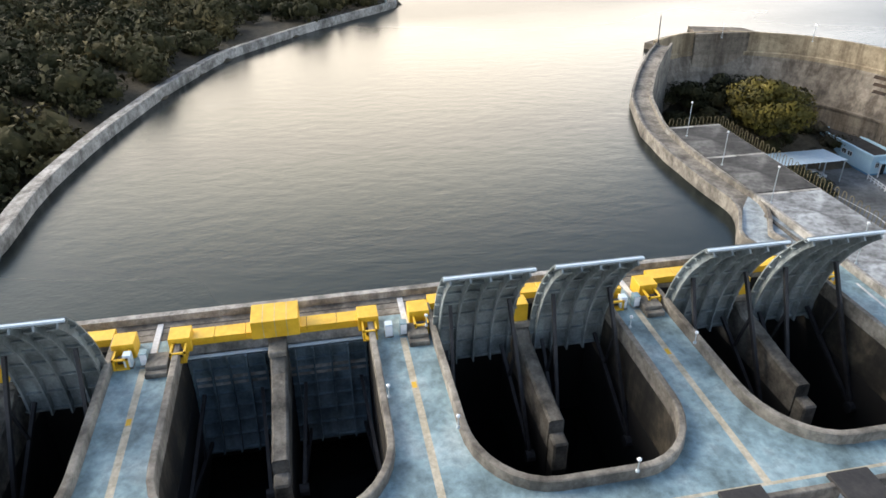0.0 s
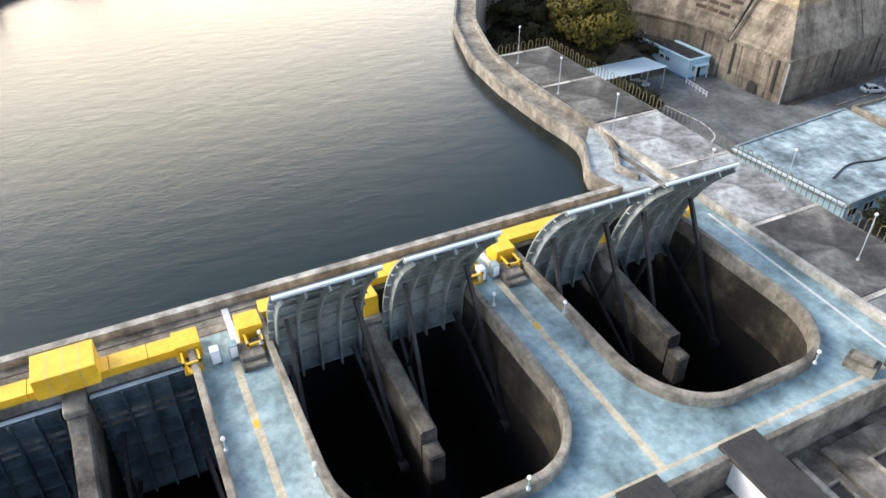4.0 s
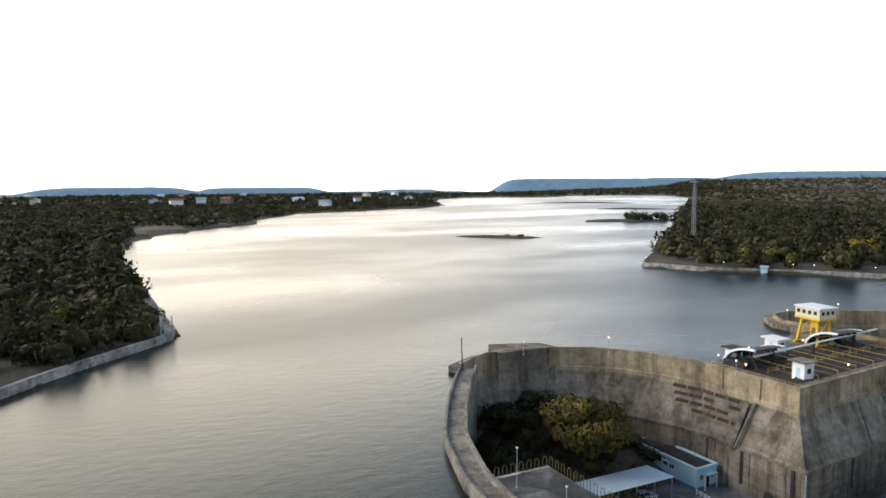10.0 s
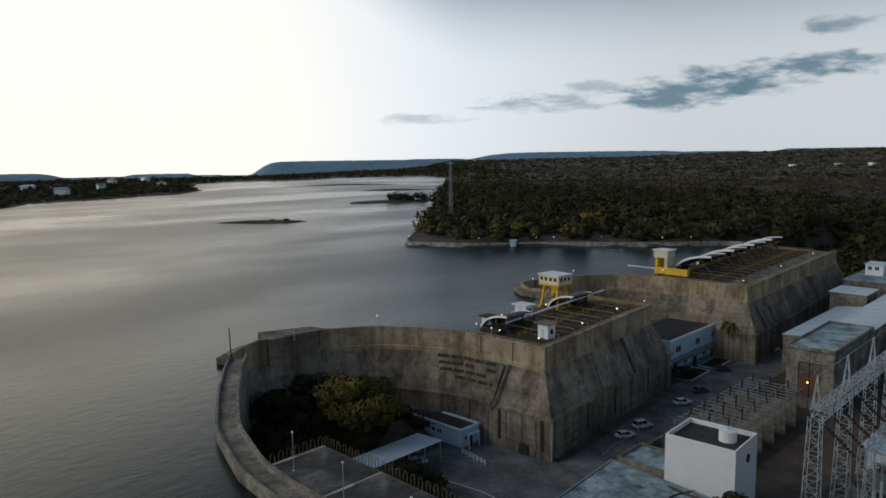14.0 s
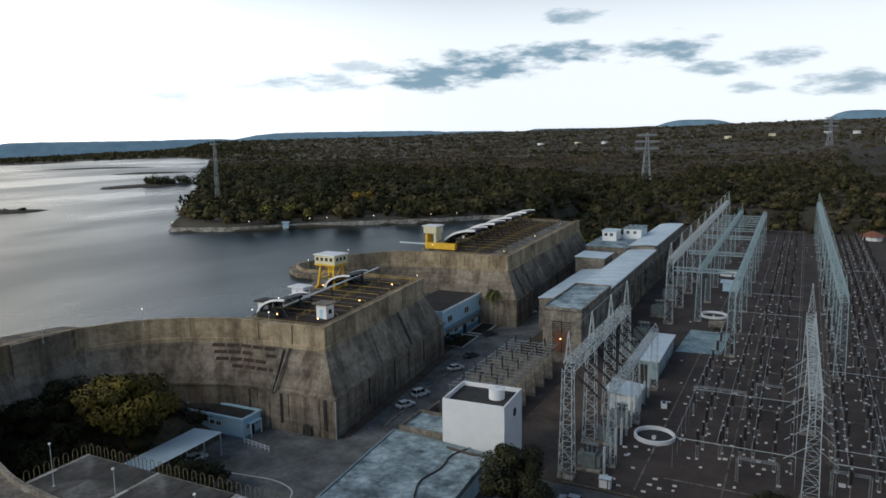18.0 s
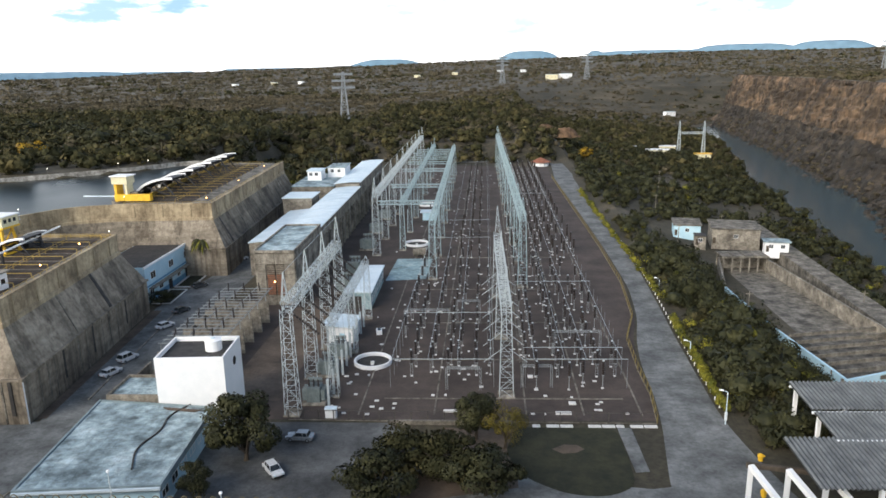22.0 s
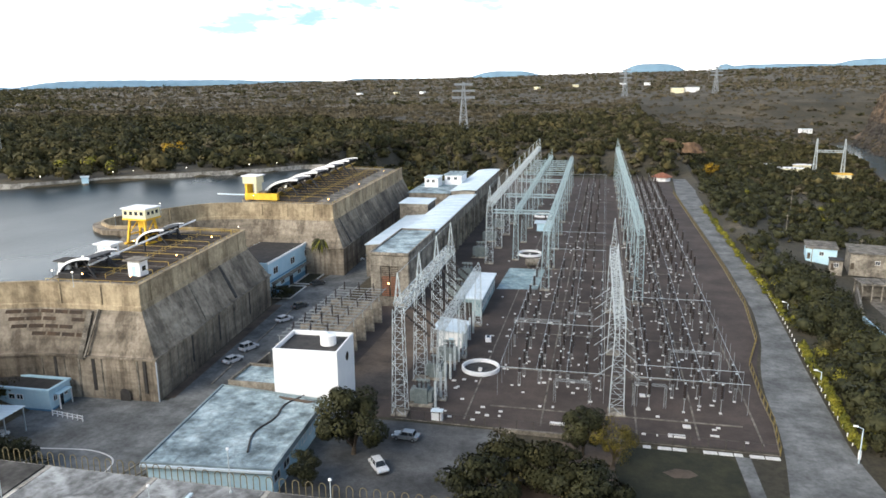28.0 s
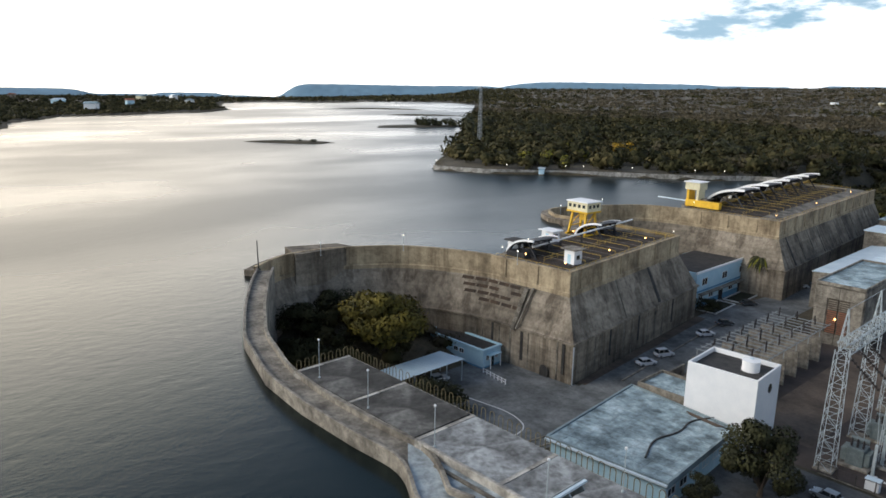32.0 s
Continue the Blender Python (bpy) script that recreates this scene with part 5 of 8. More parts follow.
part("tank", Geo().lathe([(1.35, 0), (1.35, 1.6), (1.4, 1.62), (1.4, 1.75), (0.3, 1.95)], 24), WHITE, e, smooth=False)
part("lid", Geo().lathe([(0.35, 1.9), (0.35, 2.05), (0.1, 2.1)], 12), ROOF_WHITE, e)

# transformer bays between concrete fire walls
for k in range(6):
    y = 117.5 + k * 6.0
    e = thing("transformer_bay", (-56.8, y, 0), 0, "concrete fire-wall bay with a steel insulator frame on top", "transformer bay", "transformer bays")
    part("fire_wall", Geo().box(-6.4, 6.0, -0.2, 0.2, 0, 5.2, 0.04), CONC_TOP, e)
    part("back_wall", Geo().box(-6.6, -6.2, 0, 6.0, 0, 4.2, 0.04), CONC_TOP, e)
    b = part("transformer", Geo().box(-3.4, 0.8, 1.4, 4.6, 0.4, 3.6, 0.1), TRANSF, e)
    for j in range(5):
        part("radiator", Geo().box(0.85 + j * 0.32, 1.0 + j * 0.32, 1.5, 4.5, 0.6, 3.2), TRANSF, b)
    for j in range(3):
        part("bushing", Geo().lathe([(0.28, 0), (0.16, 0.1), (0.26, 0.3), (0.14, 0.42), (0.23, 0.62), (0.12, 0.75), (0.19, 0.95), (0.08, 1.1)], 8, (-2.7 + j * 1.3, 3.0, 3.6)), PORCELAIN, b)
    for x in (-5.6, -1.9, 1.8, 5.4):
        part("frame_post", Geo().box(x - 0.07, x + 0.07, -0.07, 0.07, 5.2, 7.0), STEEL_DULL, e)
    for yy in (0.0, 2.0, 4.0):
        part("frame_beam", Geo().box(-6.0, 5.8, yy - 0.07, yy + 0.07, 6.85, 7.0), STEEL_DULL, e)
    for x in (-5.6, -1.9, 1.8, 5.4):
        part("frame_tie", Geo().box(x - 0.06, x + 0.06, 0, 6.0, 6.7, 6.84), STEEL_DULL, e)
    for x, iy in ((-3.7, 2.0), (0.0, 2.0), (3.6, 2.0), (-4.6, 4.6), (-1.0, 4.6), (2.6, 4.6)):
        part("insulator", Geo().lathe([(0.2, 0), (0.1, 0.08), (0.2, 0.28), (0.1, 0.36), (0.2, 0.56), (0.1, 0.64), (0.2, 0.84), (0.1, 0.92), (0.18, 1.1), (0.05, 1.2)], 8, (x, iy, 7.0)), PORCELAIN, e)

# powerhouse: head building with tall doorways
e = thing("head_building", (0, 0, 0), 0, "tall concrete panel building with a white-patched flat roof", "building")
x0, x1, y0, y1, zt = -57.3, -47.6, 160.0, 190.0, 13.2
part("body", Geo().box(x0, x1, y0 + 0.3, y1, 0, zt), CONC_TOP, e)
parapet_roof(e, x0 - 0.2, x1 + 0.2, y0 - 0.2, y1, zt + 0.3, CONC_TOP, ROOF_OLD, 0.35, 0.4)
rows_z = [0, 2.6, 5.2, 7.8, 10.4, 13.0]
for k in range(5):
    for a, b in (((x0, x0 + 2.55) if 1 <= k <= 3 else (x0, x0 + 4.8)), ((x1 - 2.55, x1) if 1 <= k <= 3 else (x0 + 4.85, x1))):
        part("panel", Geo().box(a + 0.02, b - 0.02, y0, y0 + 0.3, rows_z[k] + 0.02, rows_z[k + 1] - 0.03, 0.02), CONC_TOP, e)
for k in range(5):
    for j in range(6):
        part("panel", Geo().box(x1, x1 + 0.2, y0 + 0.3 + j * 4.95, y0 + 0.3 + (j + 1) * 4.95 - 0.05, rows_z[k] + 0.02, rows_z[k + 1] - 0.03, 0.02), CONC_TOP, e)
for a in (x0 + 2.8, x0 + 5.1):
    r = part("tall_doorway", Geo().box(a, a + 2.0, y0 + 0.05, y0 + 0.31, 2.6, 10.3), BARK, e, "tall brown louvred doorway")
    for j in range(16):
        part("louvre", Geo().box(a + 0.05, a + 1.95, y0 - 0.02, y0 + 0.1, 2.8 + j * 0.47, 3.0 + j * 0.47), TERRA if j < 11 else CONC_TOP, r)
e2 = thing("wall_lamp", (x0 + 4.6, y0 - 0.1, 6.0), 0, "small lit orange lamp between the doorways", "lamp")
part("lamp", Geo().lathe([(0.05, -0.2), (0.22, 0), (0.05, 0.2)], 8), LAMP_ORANGE, e2)
# long hall
e = thing("machine_hall", (0, 0, 0), 0, "long powerhouse hall with a pale sheet roof and dark doors", "powerhouse")
part("body", Geo().box(-57.2, -48.0, 190.05, 330, 0, 12.0), CONC_TOP, e)
for a, b, hz in ((190.1, 262, 0.0), (262.1, 331, 1.6)):
    n = 10
    prof = [(-57.8 + 10.4 * i / n, 12.0 + hz + 1.1 * math.sin(math.pi * (0.18 + 0.82 * i / n) * 0.62)) for i in range(n + 1)]
    g = Geo().loft([[(x, a, z) for x, z in prof] + [(x, a, z - 0.18) for x, z in prof[::-1]], [(x, b, z) for x, z in prof] + [(x, b, z - 0.18) for x, z in prof[::-1]]])
    part("roof", g, ROOF_WHITE, e)
    for j in range(int((b - a) / 6)):
        part("roof_seam", Geo().loft([[(x, a + j * 6 + dy, z + dz) for x, z in prof] for dy, dz in ((0, 0.0), (0.0, 0.07), (0.12, 0.07), (0.12, 0.0))], False, False), ROOF_WHITE, e)
part("upper_wall", Geo().box(-57.2, -48.0, 262, 330, 12.0, 14.0), CONC_TOP, e)
for k in range(12):
    y = 200 + k * 10.6
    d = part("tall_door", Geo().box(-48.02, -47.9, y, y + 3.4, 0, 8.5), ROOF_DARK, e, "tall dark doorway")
    part("jamb", Geo().box(-48.0, -47.4, y - 0.8, y - 0.1, 0, 9.2, 0.04), CONC_TOP, e)
    part("jamb", Geo().box(-48.0, -47.4, y + 3.5, y + 4.2, 0, 9.2, 0.04), CONC_TOP, e)
part("side_aisle", Geo().box(-67.0, -57.25, 186, 232, 0, 9.6), CONC_TOP, e)
part("aisle_roof", Geo().loft([[(-67.3, 185.8, 9.6), (-57.2, 185.8, 10.6), (-57.2, 185.8, 10.4), (-67.3, 185.8, 9.4)], [(-67.3, 232.2, 9.6), (-57.2, 232.2, 10.6), (-57.2, 232.2, 10.4), (-67.3, 232.2, 9.4)]]), ROOF_WHITE, e)
for z0, z1, yy0, yy1, xx0, xx1, rf in ((0, 13.5, 234, 246, -70, -60, ROOF_WHITE), (0, 13.0, 262, 296, -74, -58, ROOF_OLD), (13.0, 17.0, 276, 284, -71, -65.5, ROOF_WHITE), (13.0, 17.2, 284.5, 297, -64.5, -57.5, ROOF_OLD)):
    b = thing("roof_house", ((xx0 + xx1) / 2, (yy0 + yy1) / 2, z0), 0, "plain grey rendered block with a flat roof beside the hall", "building", "hall blocks")
    w, d = (xx1 - xx0) / 2, (yy1 - yy0) / 2
    part("body", Geo().box(-w, w, -d, d, 0, z1 - z0), CONC_TOP if z0 == 0 else WHITE, b)
    part("roof", Geo().box(-w - 0.4, w + 0.4, -d - 0.4, d + 0.4, z1 - z0, z1 - z0 + 0.25, 0.03), rf, b)
    for x in (-w * 0.5, w * 0.3):
        window(b, (x, -d), (1, 0), 1.2, 1.2, (z1 - z0) * 0.55)
e = thing("antenna_frame", (-62.0, 291.0, 17.45), 0, "three grey mast poles on a rooftop", "antenna")
for k in range(3):
    part("mast", Geo().tube((-2 + 2.0 * k, 0, 0), (-2 + 2.0 * k, 0, 5.0), 0.13, 0.09, 6), STEEL_DARK, e)
    part("arm", Geo().box(-2.6 + 2.0 * k, -1.4 + 2.0 * k, -0.06, 0.06, 4.4, 4.52), STEEL_DARK, e)

# two-storey office with a blue front in the second bay, and its planting beds
e = thing("office", (-92.3, 175.6, 0), 0, "two-storey pale blue and white office with a dark flat roof", "office")
part("body", Geo().box(-7.2, 7.0, -14.8, 14.8, 0, 9.0), PALE_BLUE, e)
part("roof", Geo().box(-6.9, 6.7, -14.5, 14.5, 9.0, 9.12), ROOF_DARK, e, "dark flat roof")
part("base_band", Geo().box(-7.23, 7.03, -14.83, 14.83, 0, 1.5), BLUE, e, "blue painted lower wall")
part("floor_band", Geo().box(6.9, 7.12, -14.8, 14.8, 4.1, 4.5), BLUE, e, "blue band between the storeys")
part("front_parapet", Geo().box(6.7, 7.05, -14.8, 14.8, 9.0, 9.5, 0.03), WHITE, e)
part("side_parapet", Geo().box(-7.2, 6.7, -14.8, -14.45, 9.0, 9.4, 0.03), PALE_BLUE, e)
for y in (-10.5, 0.4, 10.4):
    window(e, (7.02, y), (0, 1), 2.6, 1.7, 5.7)
for y in (-12.0, -6.6, 4.6):
    window(e, (7.02, y), (0, 1), 2.0, 1.3, 1.9)
for y in (-1.0, 10.0):
    door(e, (7.03, y), (0, 1), 2.2, 2.6, 0.05, ROOF_DARK)
part("awning", Geo().box(7.0, 8.4, -13.5, 13.5, 3.6, 3.8, 0.02), CONC_TOP, e)
for k, (ya, yb) in enumerate(((161.5, 172.5), (175.5, 191.0))):
    flat("planting_bed", [(-84.2, ya), (-80.2, ya), (-80.6, yb), (-84.6, yb)], 0.14, LAWN, "dark planting bed in front of the office", "bed")
    solid("bed_kerb", swept([(-84.4, ya - 0.2), (-80.0, ya - 0.2), (-80.4, yb + 0.2), (-84.8, yb + 0.2)], [(0.0, 0.0), (0.0, 0.28), (0.3, 0.28), (0.3, 0.0)], True), WHITE_LINE, "pale kerb round a planting bed", "kerb", "bed kerbs")


# ---- machinery on the intake crests ----
def rail_line(name, line, z, label, h=1.0, mt=None):
    e = thing(name, (line[0][0], line[0][1], z), 0, label, "railing", "crest railings")
    ox, oy = line[0]
    tot = 0
    for (xa, ya), (xb, yb) in zip(line, line[1:]):
        L = math.hypot(xb - xa, yb - ya)
        n = max(1, round(L / 2.4))
        for k in range(n):
            u = k / n
            part("post", Geo().bar((xa + (xb - xa) * u - ox, ya + (yb - ya) * u - oy, 0), (xa + (xb - xa) * u - ox, ya + (yb - ya) * u - oy, h), 0.07, 0.07, True), mt or YELLOW_RAIL, e)
        for zz in (h * 0.5, h):
            part("rail", Geo().bar((xa - ox, ya - oy, zz), (xb - ox, yb - oy, zz), 0.06, 0.06, True), mt or YELLOW_RAIL, e)
    return e


rail_line("railing", [(-100.5, 102.9), (-82.6, 103.9), (-87.0, 150.4), (-106.0, 151.0)], Z_CREST, "dull yellow steel railing along the crest")
rail_line("railing", [(-103.5, 190.4), (-79.2, 191.0), (-83.3, 282.0)], Z_CREST, "dull yellow steel railing along the crest")
# rust brown darkened to carry the shade of wells and niches
RUST_SHADE = mat("rusty_painted_shade", (0.018, 0.012, 0.008), (0.075, 0.045, 0.024), 0.5, 0.85, 0.2, 4.0)
rail_line("railing", [(-92.0, 108.0), (-94.5, 146.0)], Z_CREST, "dull yellow steel railing along the crest")
rail_line("railing", [(-91.0, 196.0), (-94.5, 278.0)], Z_CREST, "dull yellow steel railing along the crest")


def intake_gate(x, y0, y1, label, k_=1.0):
    """A raised intake gate: dark curved leaf between pale painted edges, on two props."""
    e = thing("intake_gate", (x, (y0 + y1) / 2, Z_CREST), -2.5, label, "gate", "intake gates")
    e.scale = (k_, 1, k_)
    h = (y1 - y0) / 2
    n = 10
    an = [radians(6 + 86 * k / n) for k in range(n + 1)]
    arc = lambda a, dr: (-(7.4 + dr) * math.cos(a) + 1.2, (3.9 + dr) * math.sin(a))
    rings = [[(arc(a, d)[0], y, arc(a, d)[1]) for d, y in ((0, -h), (0.14, -h), (0.14, h), (0, h))] for a in an]
    part("leaf", Geo().loft(rings), STEEL_DARK, e)
    for s in (-1, 1):
        t = 0.2 if s < 0 else 0.12
        rings = [[(arc(a, d)[0], y, arc(a, d)[1]) for d, y in ((-0.1, s * h - t), (0.34, s * h - t), (0.34, s * h + t), (-0.1, s * h + t))] for a in an]
        part("rim", Geo().loft(rings), WHITE, e, "white painted rim")
        part("prop", Geo().bar((-1.0, s * h * 0.8, 3.6), (1.8, s * h * 0.8, 0.0), 0.24, 0.24, True), STEEL_DARK, e)
        part("strut", Geo().bar((-4.4, s * h * 0.8, 2.5), (1.8, s * h * 0.8, 0.0), 0.2, 0.2, True), STEEL_DARK, e)
    for f in (-0.5, 0.0, 0.5):
        rings = [[(arc(a, d)[0], y, arc(a, d)[1]) for d, y in ((-0.5, f * h - 0.06), (0, f * h - 0.06), (0, f * h + 0.06), (-0.5, f * h + 0.06))] for a in an]
        part("rib", Geo().loft(rings), STEEL_DARK, e)
    return e


for y in (107.5, 134.0):
    intake_gate(-95.6 - (y - 106) * 0.07, y, y + 7.5, "raised dark intake gate with a white curved rim", 0.95)
for k in range(4):
    y = 201.0 + k * 18.5
    intake_gate(-95.4 - k * 0.9, y, y + 9.0, "raised dark intake gate with a white curved rim", 1.55)
solid("beam_rail", Geo().bar((-96.0, 109.0, Z_CREST + 2.2), (-98.2, 150.0, Z_CREST + 3.0), 0.26, 0.3, True), WHITE, "long white guide beam above the intake gates", "beam")
for y in (115.0, 128.0, 142.0):
    solid("beam_post", Geo().box(-96.6 - (y - 109) * 0.05, -96.2 - (y - 109) * 0.05, y - 0.2, y + 0.2, Z_CREST, Z_CREST + 2.2 + (y - 109) * 0.02), STEEL_DARK, "dark post under the white guide beam", "post", "beam posts")
e = thing("service_beam", (0, 0, Z_CREST), 0, "long grey service beam on posts above the gate wells", "beam")
part("beam", Geo().bar((-104.5, 199.0, 2.4), (-109.0, 284.0, 2.6), 2.2, 0.45, True), CONC_TOP, e)
for k in range(7):
    part("post", Geo().box(-104.9 - k * 0.72, -104.3 - k * 0.72, 202.0 + k * 13.2, 202.6 + k * 13.2, 0, 2.2), CONC_OLD, e)
    part("olive_gate", Geo().loft([[(-103.4 - k * 0.72, 203.2 + k * 13.2 + u * 8.0, 0.1), (-100.8 - k * 0.72, 203.2 + k * 13.2 + u * 8.0, 2.0), (-100.7 - k * 0.72, 203.2 + k * 13.2 + u * 8.0, 1.85), (-103.2 - k * 0.72, 203.2 + k * 13.2 + u * 8.0, 0.0)] for u in (0, 1)]), YELLOW_RAIL, e, "dull olive yellow gate leaf")
# barred gate wells, flat plates with painted-in shade, fenced by pale yellow rails
for y0, y1, n, xa, xb in ((106.0, 149.0, 7, -101.0, -84.6), (196.0, 281.0, 15, -103.0, -81.2)):
    for k in range(n):
        u = k / n
        s = (y0 - 103 + (y1 - y0) * u) * (0.092 if n == 7 else 0.05)
        ya, yb = y0 + (y1 - y0) * u + 0.4, y0 + (y1 - y0) * (k + 1) / n - 0.5
        e = thing("gate_well", (0, 0, Z_CREST), 0, "gate well with shade painted on a barred plate, yellow rails", "gate well", "gate wells")
        part("shade_plate", Geo().box(xa - s, xb - s - 0.6, ya, yb, -0.06, 0.03), RUST_SHADE, e)
        for f in (0.25, 0.5, 0.75):
            part("bar", Geo().bar((xa - s, ya + (yb - ya) * f, 0.08), (xb - s - 0.6, ya + (yb - ya) * f, 0.08), 0.12, 0.1, True), STEEL_DARK, e)
        part("rail", Geo().bar((xa - s, yb + 0.4, 1.0), (xb - s, yb + 0.4, 1.0), 0.09, 0.09, True), YELLOW_RAIL, e)
        for f in (0.0, 0.5, 1.0):
            xx = xa - s + (xb - xa) * f
            part("post", Geo().bar((xx, yb + 0.4, 0), (xx, yb + 0.4, 1.0), 0.08, 0.08, True), YELLOW_RAIL, e)
# dark boxes stand where gate pits open; the pits' shade is their colour
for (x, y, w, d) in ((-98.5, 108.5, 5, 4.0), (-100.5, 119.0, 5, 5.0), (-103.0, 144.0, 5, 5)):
    solid("gate_pit", Geo().box(x - w / 2, x + w / 2, y - d / 2, y + d / 2, Z_CREST - 0.1, Z_CREST + 1.1, 0.1), STEEL_DARK, "dark box in place of a gate pit on the crest", "housing", "gate housings")


def crane_tower(at, turn):
    e = thing("gantry_crane", at, turn, "yellow gantry crane with a pale cabin on four splayed legs", "crane")
    for sx in (-1, 1):
        for sy in (-1, 1):
            part("leg", Geo().bar((sx * 2.6, sy * 2.2, 0), (sx * 1.9, sy * 1.6, 5.6), 0.45, 0.45, True), YELLOW, e)
        part("side_tie", Geo().bar((sx * 2.4, -2.0, 2.0), (sx * 2.4, 2.0, 2.0), 0.3, 0.3, True), YELLOW, e)
        part("brace", Geo().bar((sx * 2.4, -2.0, 2.0), (sx * 2.0, 1.7, 5.2), 0.2, 0.2, True), YELLOW, e)
    part("platform", Geo().box(-3.2, 3.2, -2.6, 2.6, 5.5, 5.9, 0.05), YELLOW, e)
    c = part("cabin", Geo().box(-3.1, 3.1, -2.5, 2.5, 5.9, 8.0, 0.08), CREAM, e, "pale cream cabin")
    part("cabin_roof", Geo().box(-3.35, 3.35, -2.75, 2.75, 8.0, 8.25, 0.06), WHITE, c)
    for k in range(4):
        part("window", Geo().box(-2.6 + k * 1.4, -1.8 + k * 1.4, -2.53, -2.49, 6.7, 7.5), WIN, c)
    for k in range(3):
        part("window", Geo().box(3.08, 3.13, -1.9 + k * 1.4, -1.1 + k * 1.4, 6.7, 7.5), WIN, c)
    for sx in (-1, 1):
        part("rail_beam", Geo().box(sx * 2.6 - 0.3, sx * 2.6 + 0.3, -3.0, 3.0, 0.0, 0.4), YELLOW, e)
    part("hoist", Geo().box(-0.7, 0.7, -0.7, 0.7, 3.6, 5.5, 0.06), YELLOW, e)
    return e


CREAM = mat("cream_paint", (0.72, 0.66, 0.42), (0.80, 0.75, 0.52), 0.5, 0.6, 0.1, 4.0)
crane_tower((-104.0, 137.5, Z_CREST), -4)
e = thing("gantry_crane", (-107.5, 199.5, Z_CREST), -3, "yellow and cream travelling crane with a long yellow beam", "crane")
part("beam", Geo().box(-2.0, 9.0, -2.2, -0.6, 0.3, 2.2, 0.06), YELLOW, e)
part("leg", Geo().box(-2.0, -1.2, -1.8, 1.8, 0.0, 5.2, 0.05), YELLOW, e)
part("leg", Geo().box(1.2, 2.0, -1.8, 1.8, 0.0, 5.2, 0.05), CREAM, e)
part("cabin", Geo().box(-2.4, 2.4, -2.2, 2.2, 5.2, 7.4, 0.06), CREAM, e)
part("roof", Geo().box(-2.8, 2.8, -2.6, 2.6, 7.4, 7.65, 0.05), WHITE, e)
part("jib", Geo().bar((-12.0, -1.4, 1.6), (-2.0, -1.4, 1.6), 0.35, 0.35, True), ROOF_WHITE, e)
for x, y, w, d, h, rf in ((-87.5, 111.5, 2.6, 2.4, 3.0, CONC_TOP), (-101.5, 110.0, 2.4, 2.2, 2.6, ROOF_DARK), (-103.5, 124.5, 3.4, 2.4, 2.6, WHITE)):
    e = thing("crest_kiosk", (x, y, Z_CREST), -3, "small white kiosk with an overhanging flat roof on the crest", "kiosk", "crest kiosks")
    part("body", Geo().box(-w / 2, w / 2, -d / 2, d / 2, 0, h, 0.03), WHITE, e)
    part("roof", Geo().box(-w / 2 - 0.6, w / 2 + 0.6, -d / 2 - 0.6, d / 2 + 0.6, h, h + 0.22, 0.04), rf, e)
    part("door", Geo().box(-0.4, 0.4, -d / 2 - 0.02, -d / 2 + 0.02, 0.05, 2.0), PALE_BLUE, e)
    part("window", Geo().box(w / 2 - 0.02, w / 2 + 0.02, -0.5, 0.5, 1.0, 1.9), WIN, e)
for k, (x, y, o) in enumerate(((-84.4, 104.8, 1), (-85.3, 121.0, 1), (-87.2, 138.0, 1), (-94.0, 104.5, 1), (-86.9, 150.0, 0), (-101.2, 105.5, 0), (-103.0, 116.0, 0), (-102.0, 131.0, 1), (-80.5, 193.0, 1), (-82.0, 226.0, 1), (-84.0, 262.0, 1), (-106.0, 196.0, 0))):
    e = thing("crest_lamp", (x, y, Z_CREST), 0, "lit %s lamp on a short crest post" % ("orange" if o else "white"), "lamp post", "crest lamps")
    part("pole", Geo().tube((0, 0, 0), (0, 0, 1.5), 0.05, 0.04, 6), STEEL_DARK, e)
    part("globe", Geo().lathe([(0.03, -0.14), (0.14, -0.03), (0.14, 0.05), (0.03, 0.15)], 10, (0, 0, 1.75)), LAMP_ORANGE if o else LAMP_WHITE, e, smooth=True)
# channels down the sloping faces, and stained joints in the lower walls
def face_strip(xa, ya, xb, yb, u, w, mt, lean=0.0):
    x, y = xa + (xb - xa) * u, ya + (yb - ya) * u
    solid("face_channel", Geo().loft([[(x + 0.1, y - w, 15.3), (x + 0.1, y + w, 15.3), (x + 0.24, y + w, 15.4), (x + 0.24, y - w, 15.4)], [(x + 3.83, y - w - lean, 8.15), (x + 3.83, y + w - lean, 8.15), (x + 4.0, y + w - lean, 8.3), (x + 4.0, y - w - lean, 8.3)]]), mt, "stained channel down the sloping dam face", "channel", kind="structure")


D1, D2 = (-81.5, 102.8, -86.0, 151.5), (-78.0, 189.8, -82.5, 284.0)
face_strip(*D1, 0.66, 0.42, ROOF_DARK)
face_strip(*D1, 0.67, 0.25, CONC_OLD)
face_strip(*D1, 0.36, 0.10, CONC_OLD, 0.6)
for k in range(11):
    face_strip(*D2, 0.05 + k * 0.088, 0.32 if k == 0 else 0.13, ROOF_DARK if k == 0 else CONC_OLD)
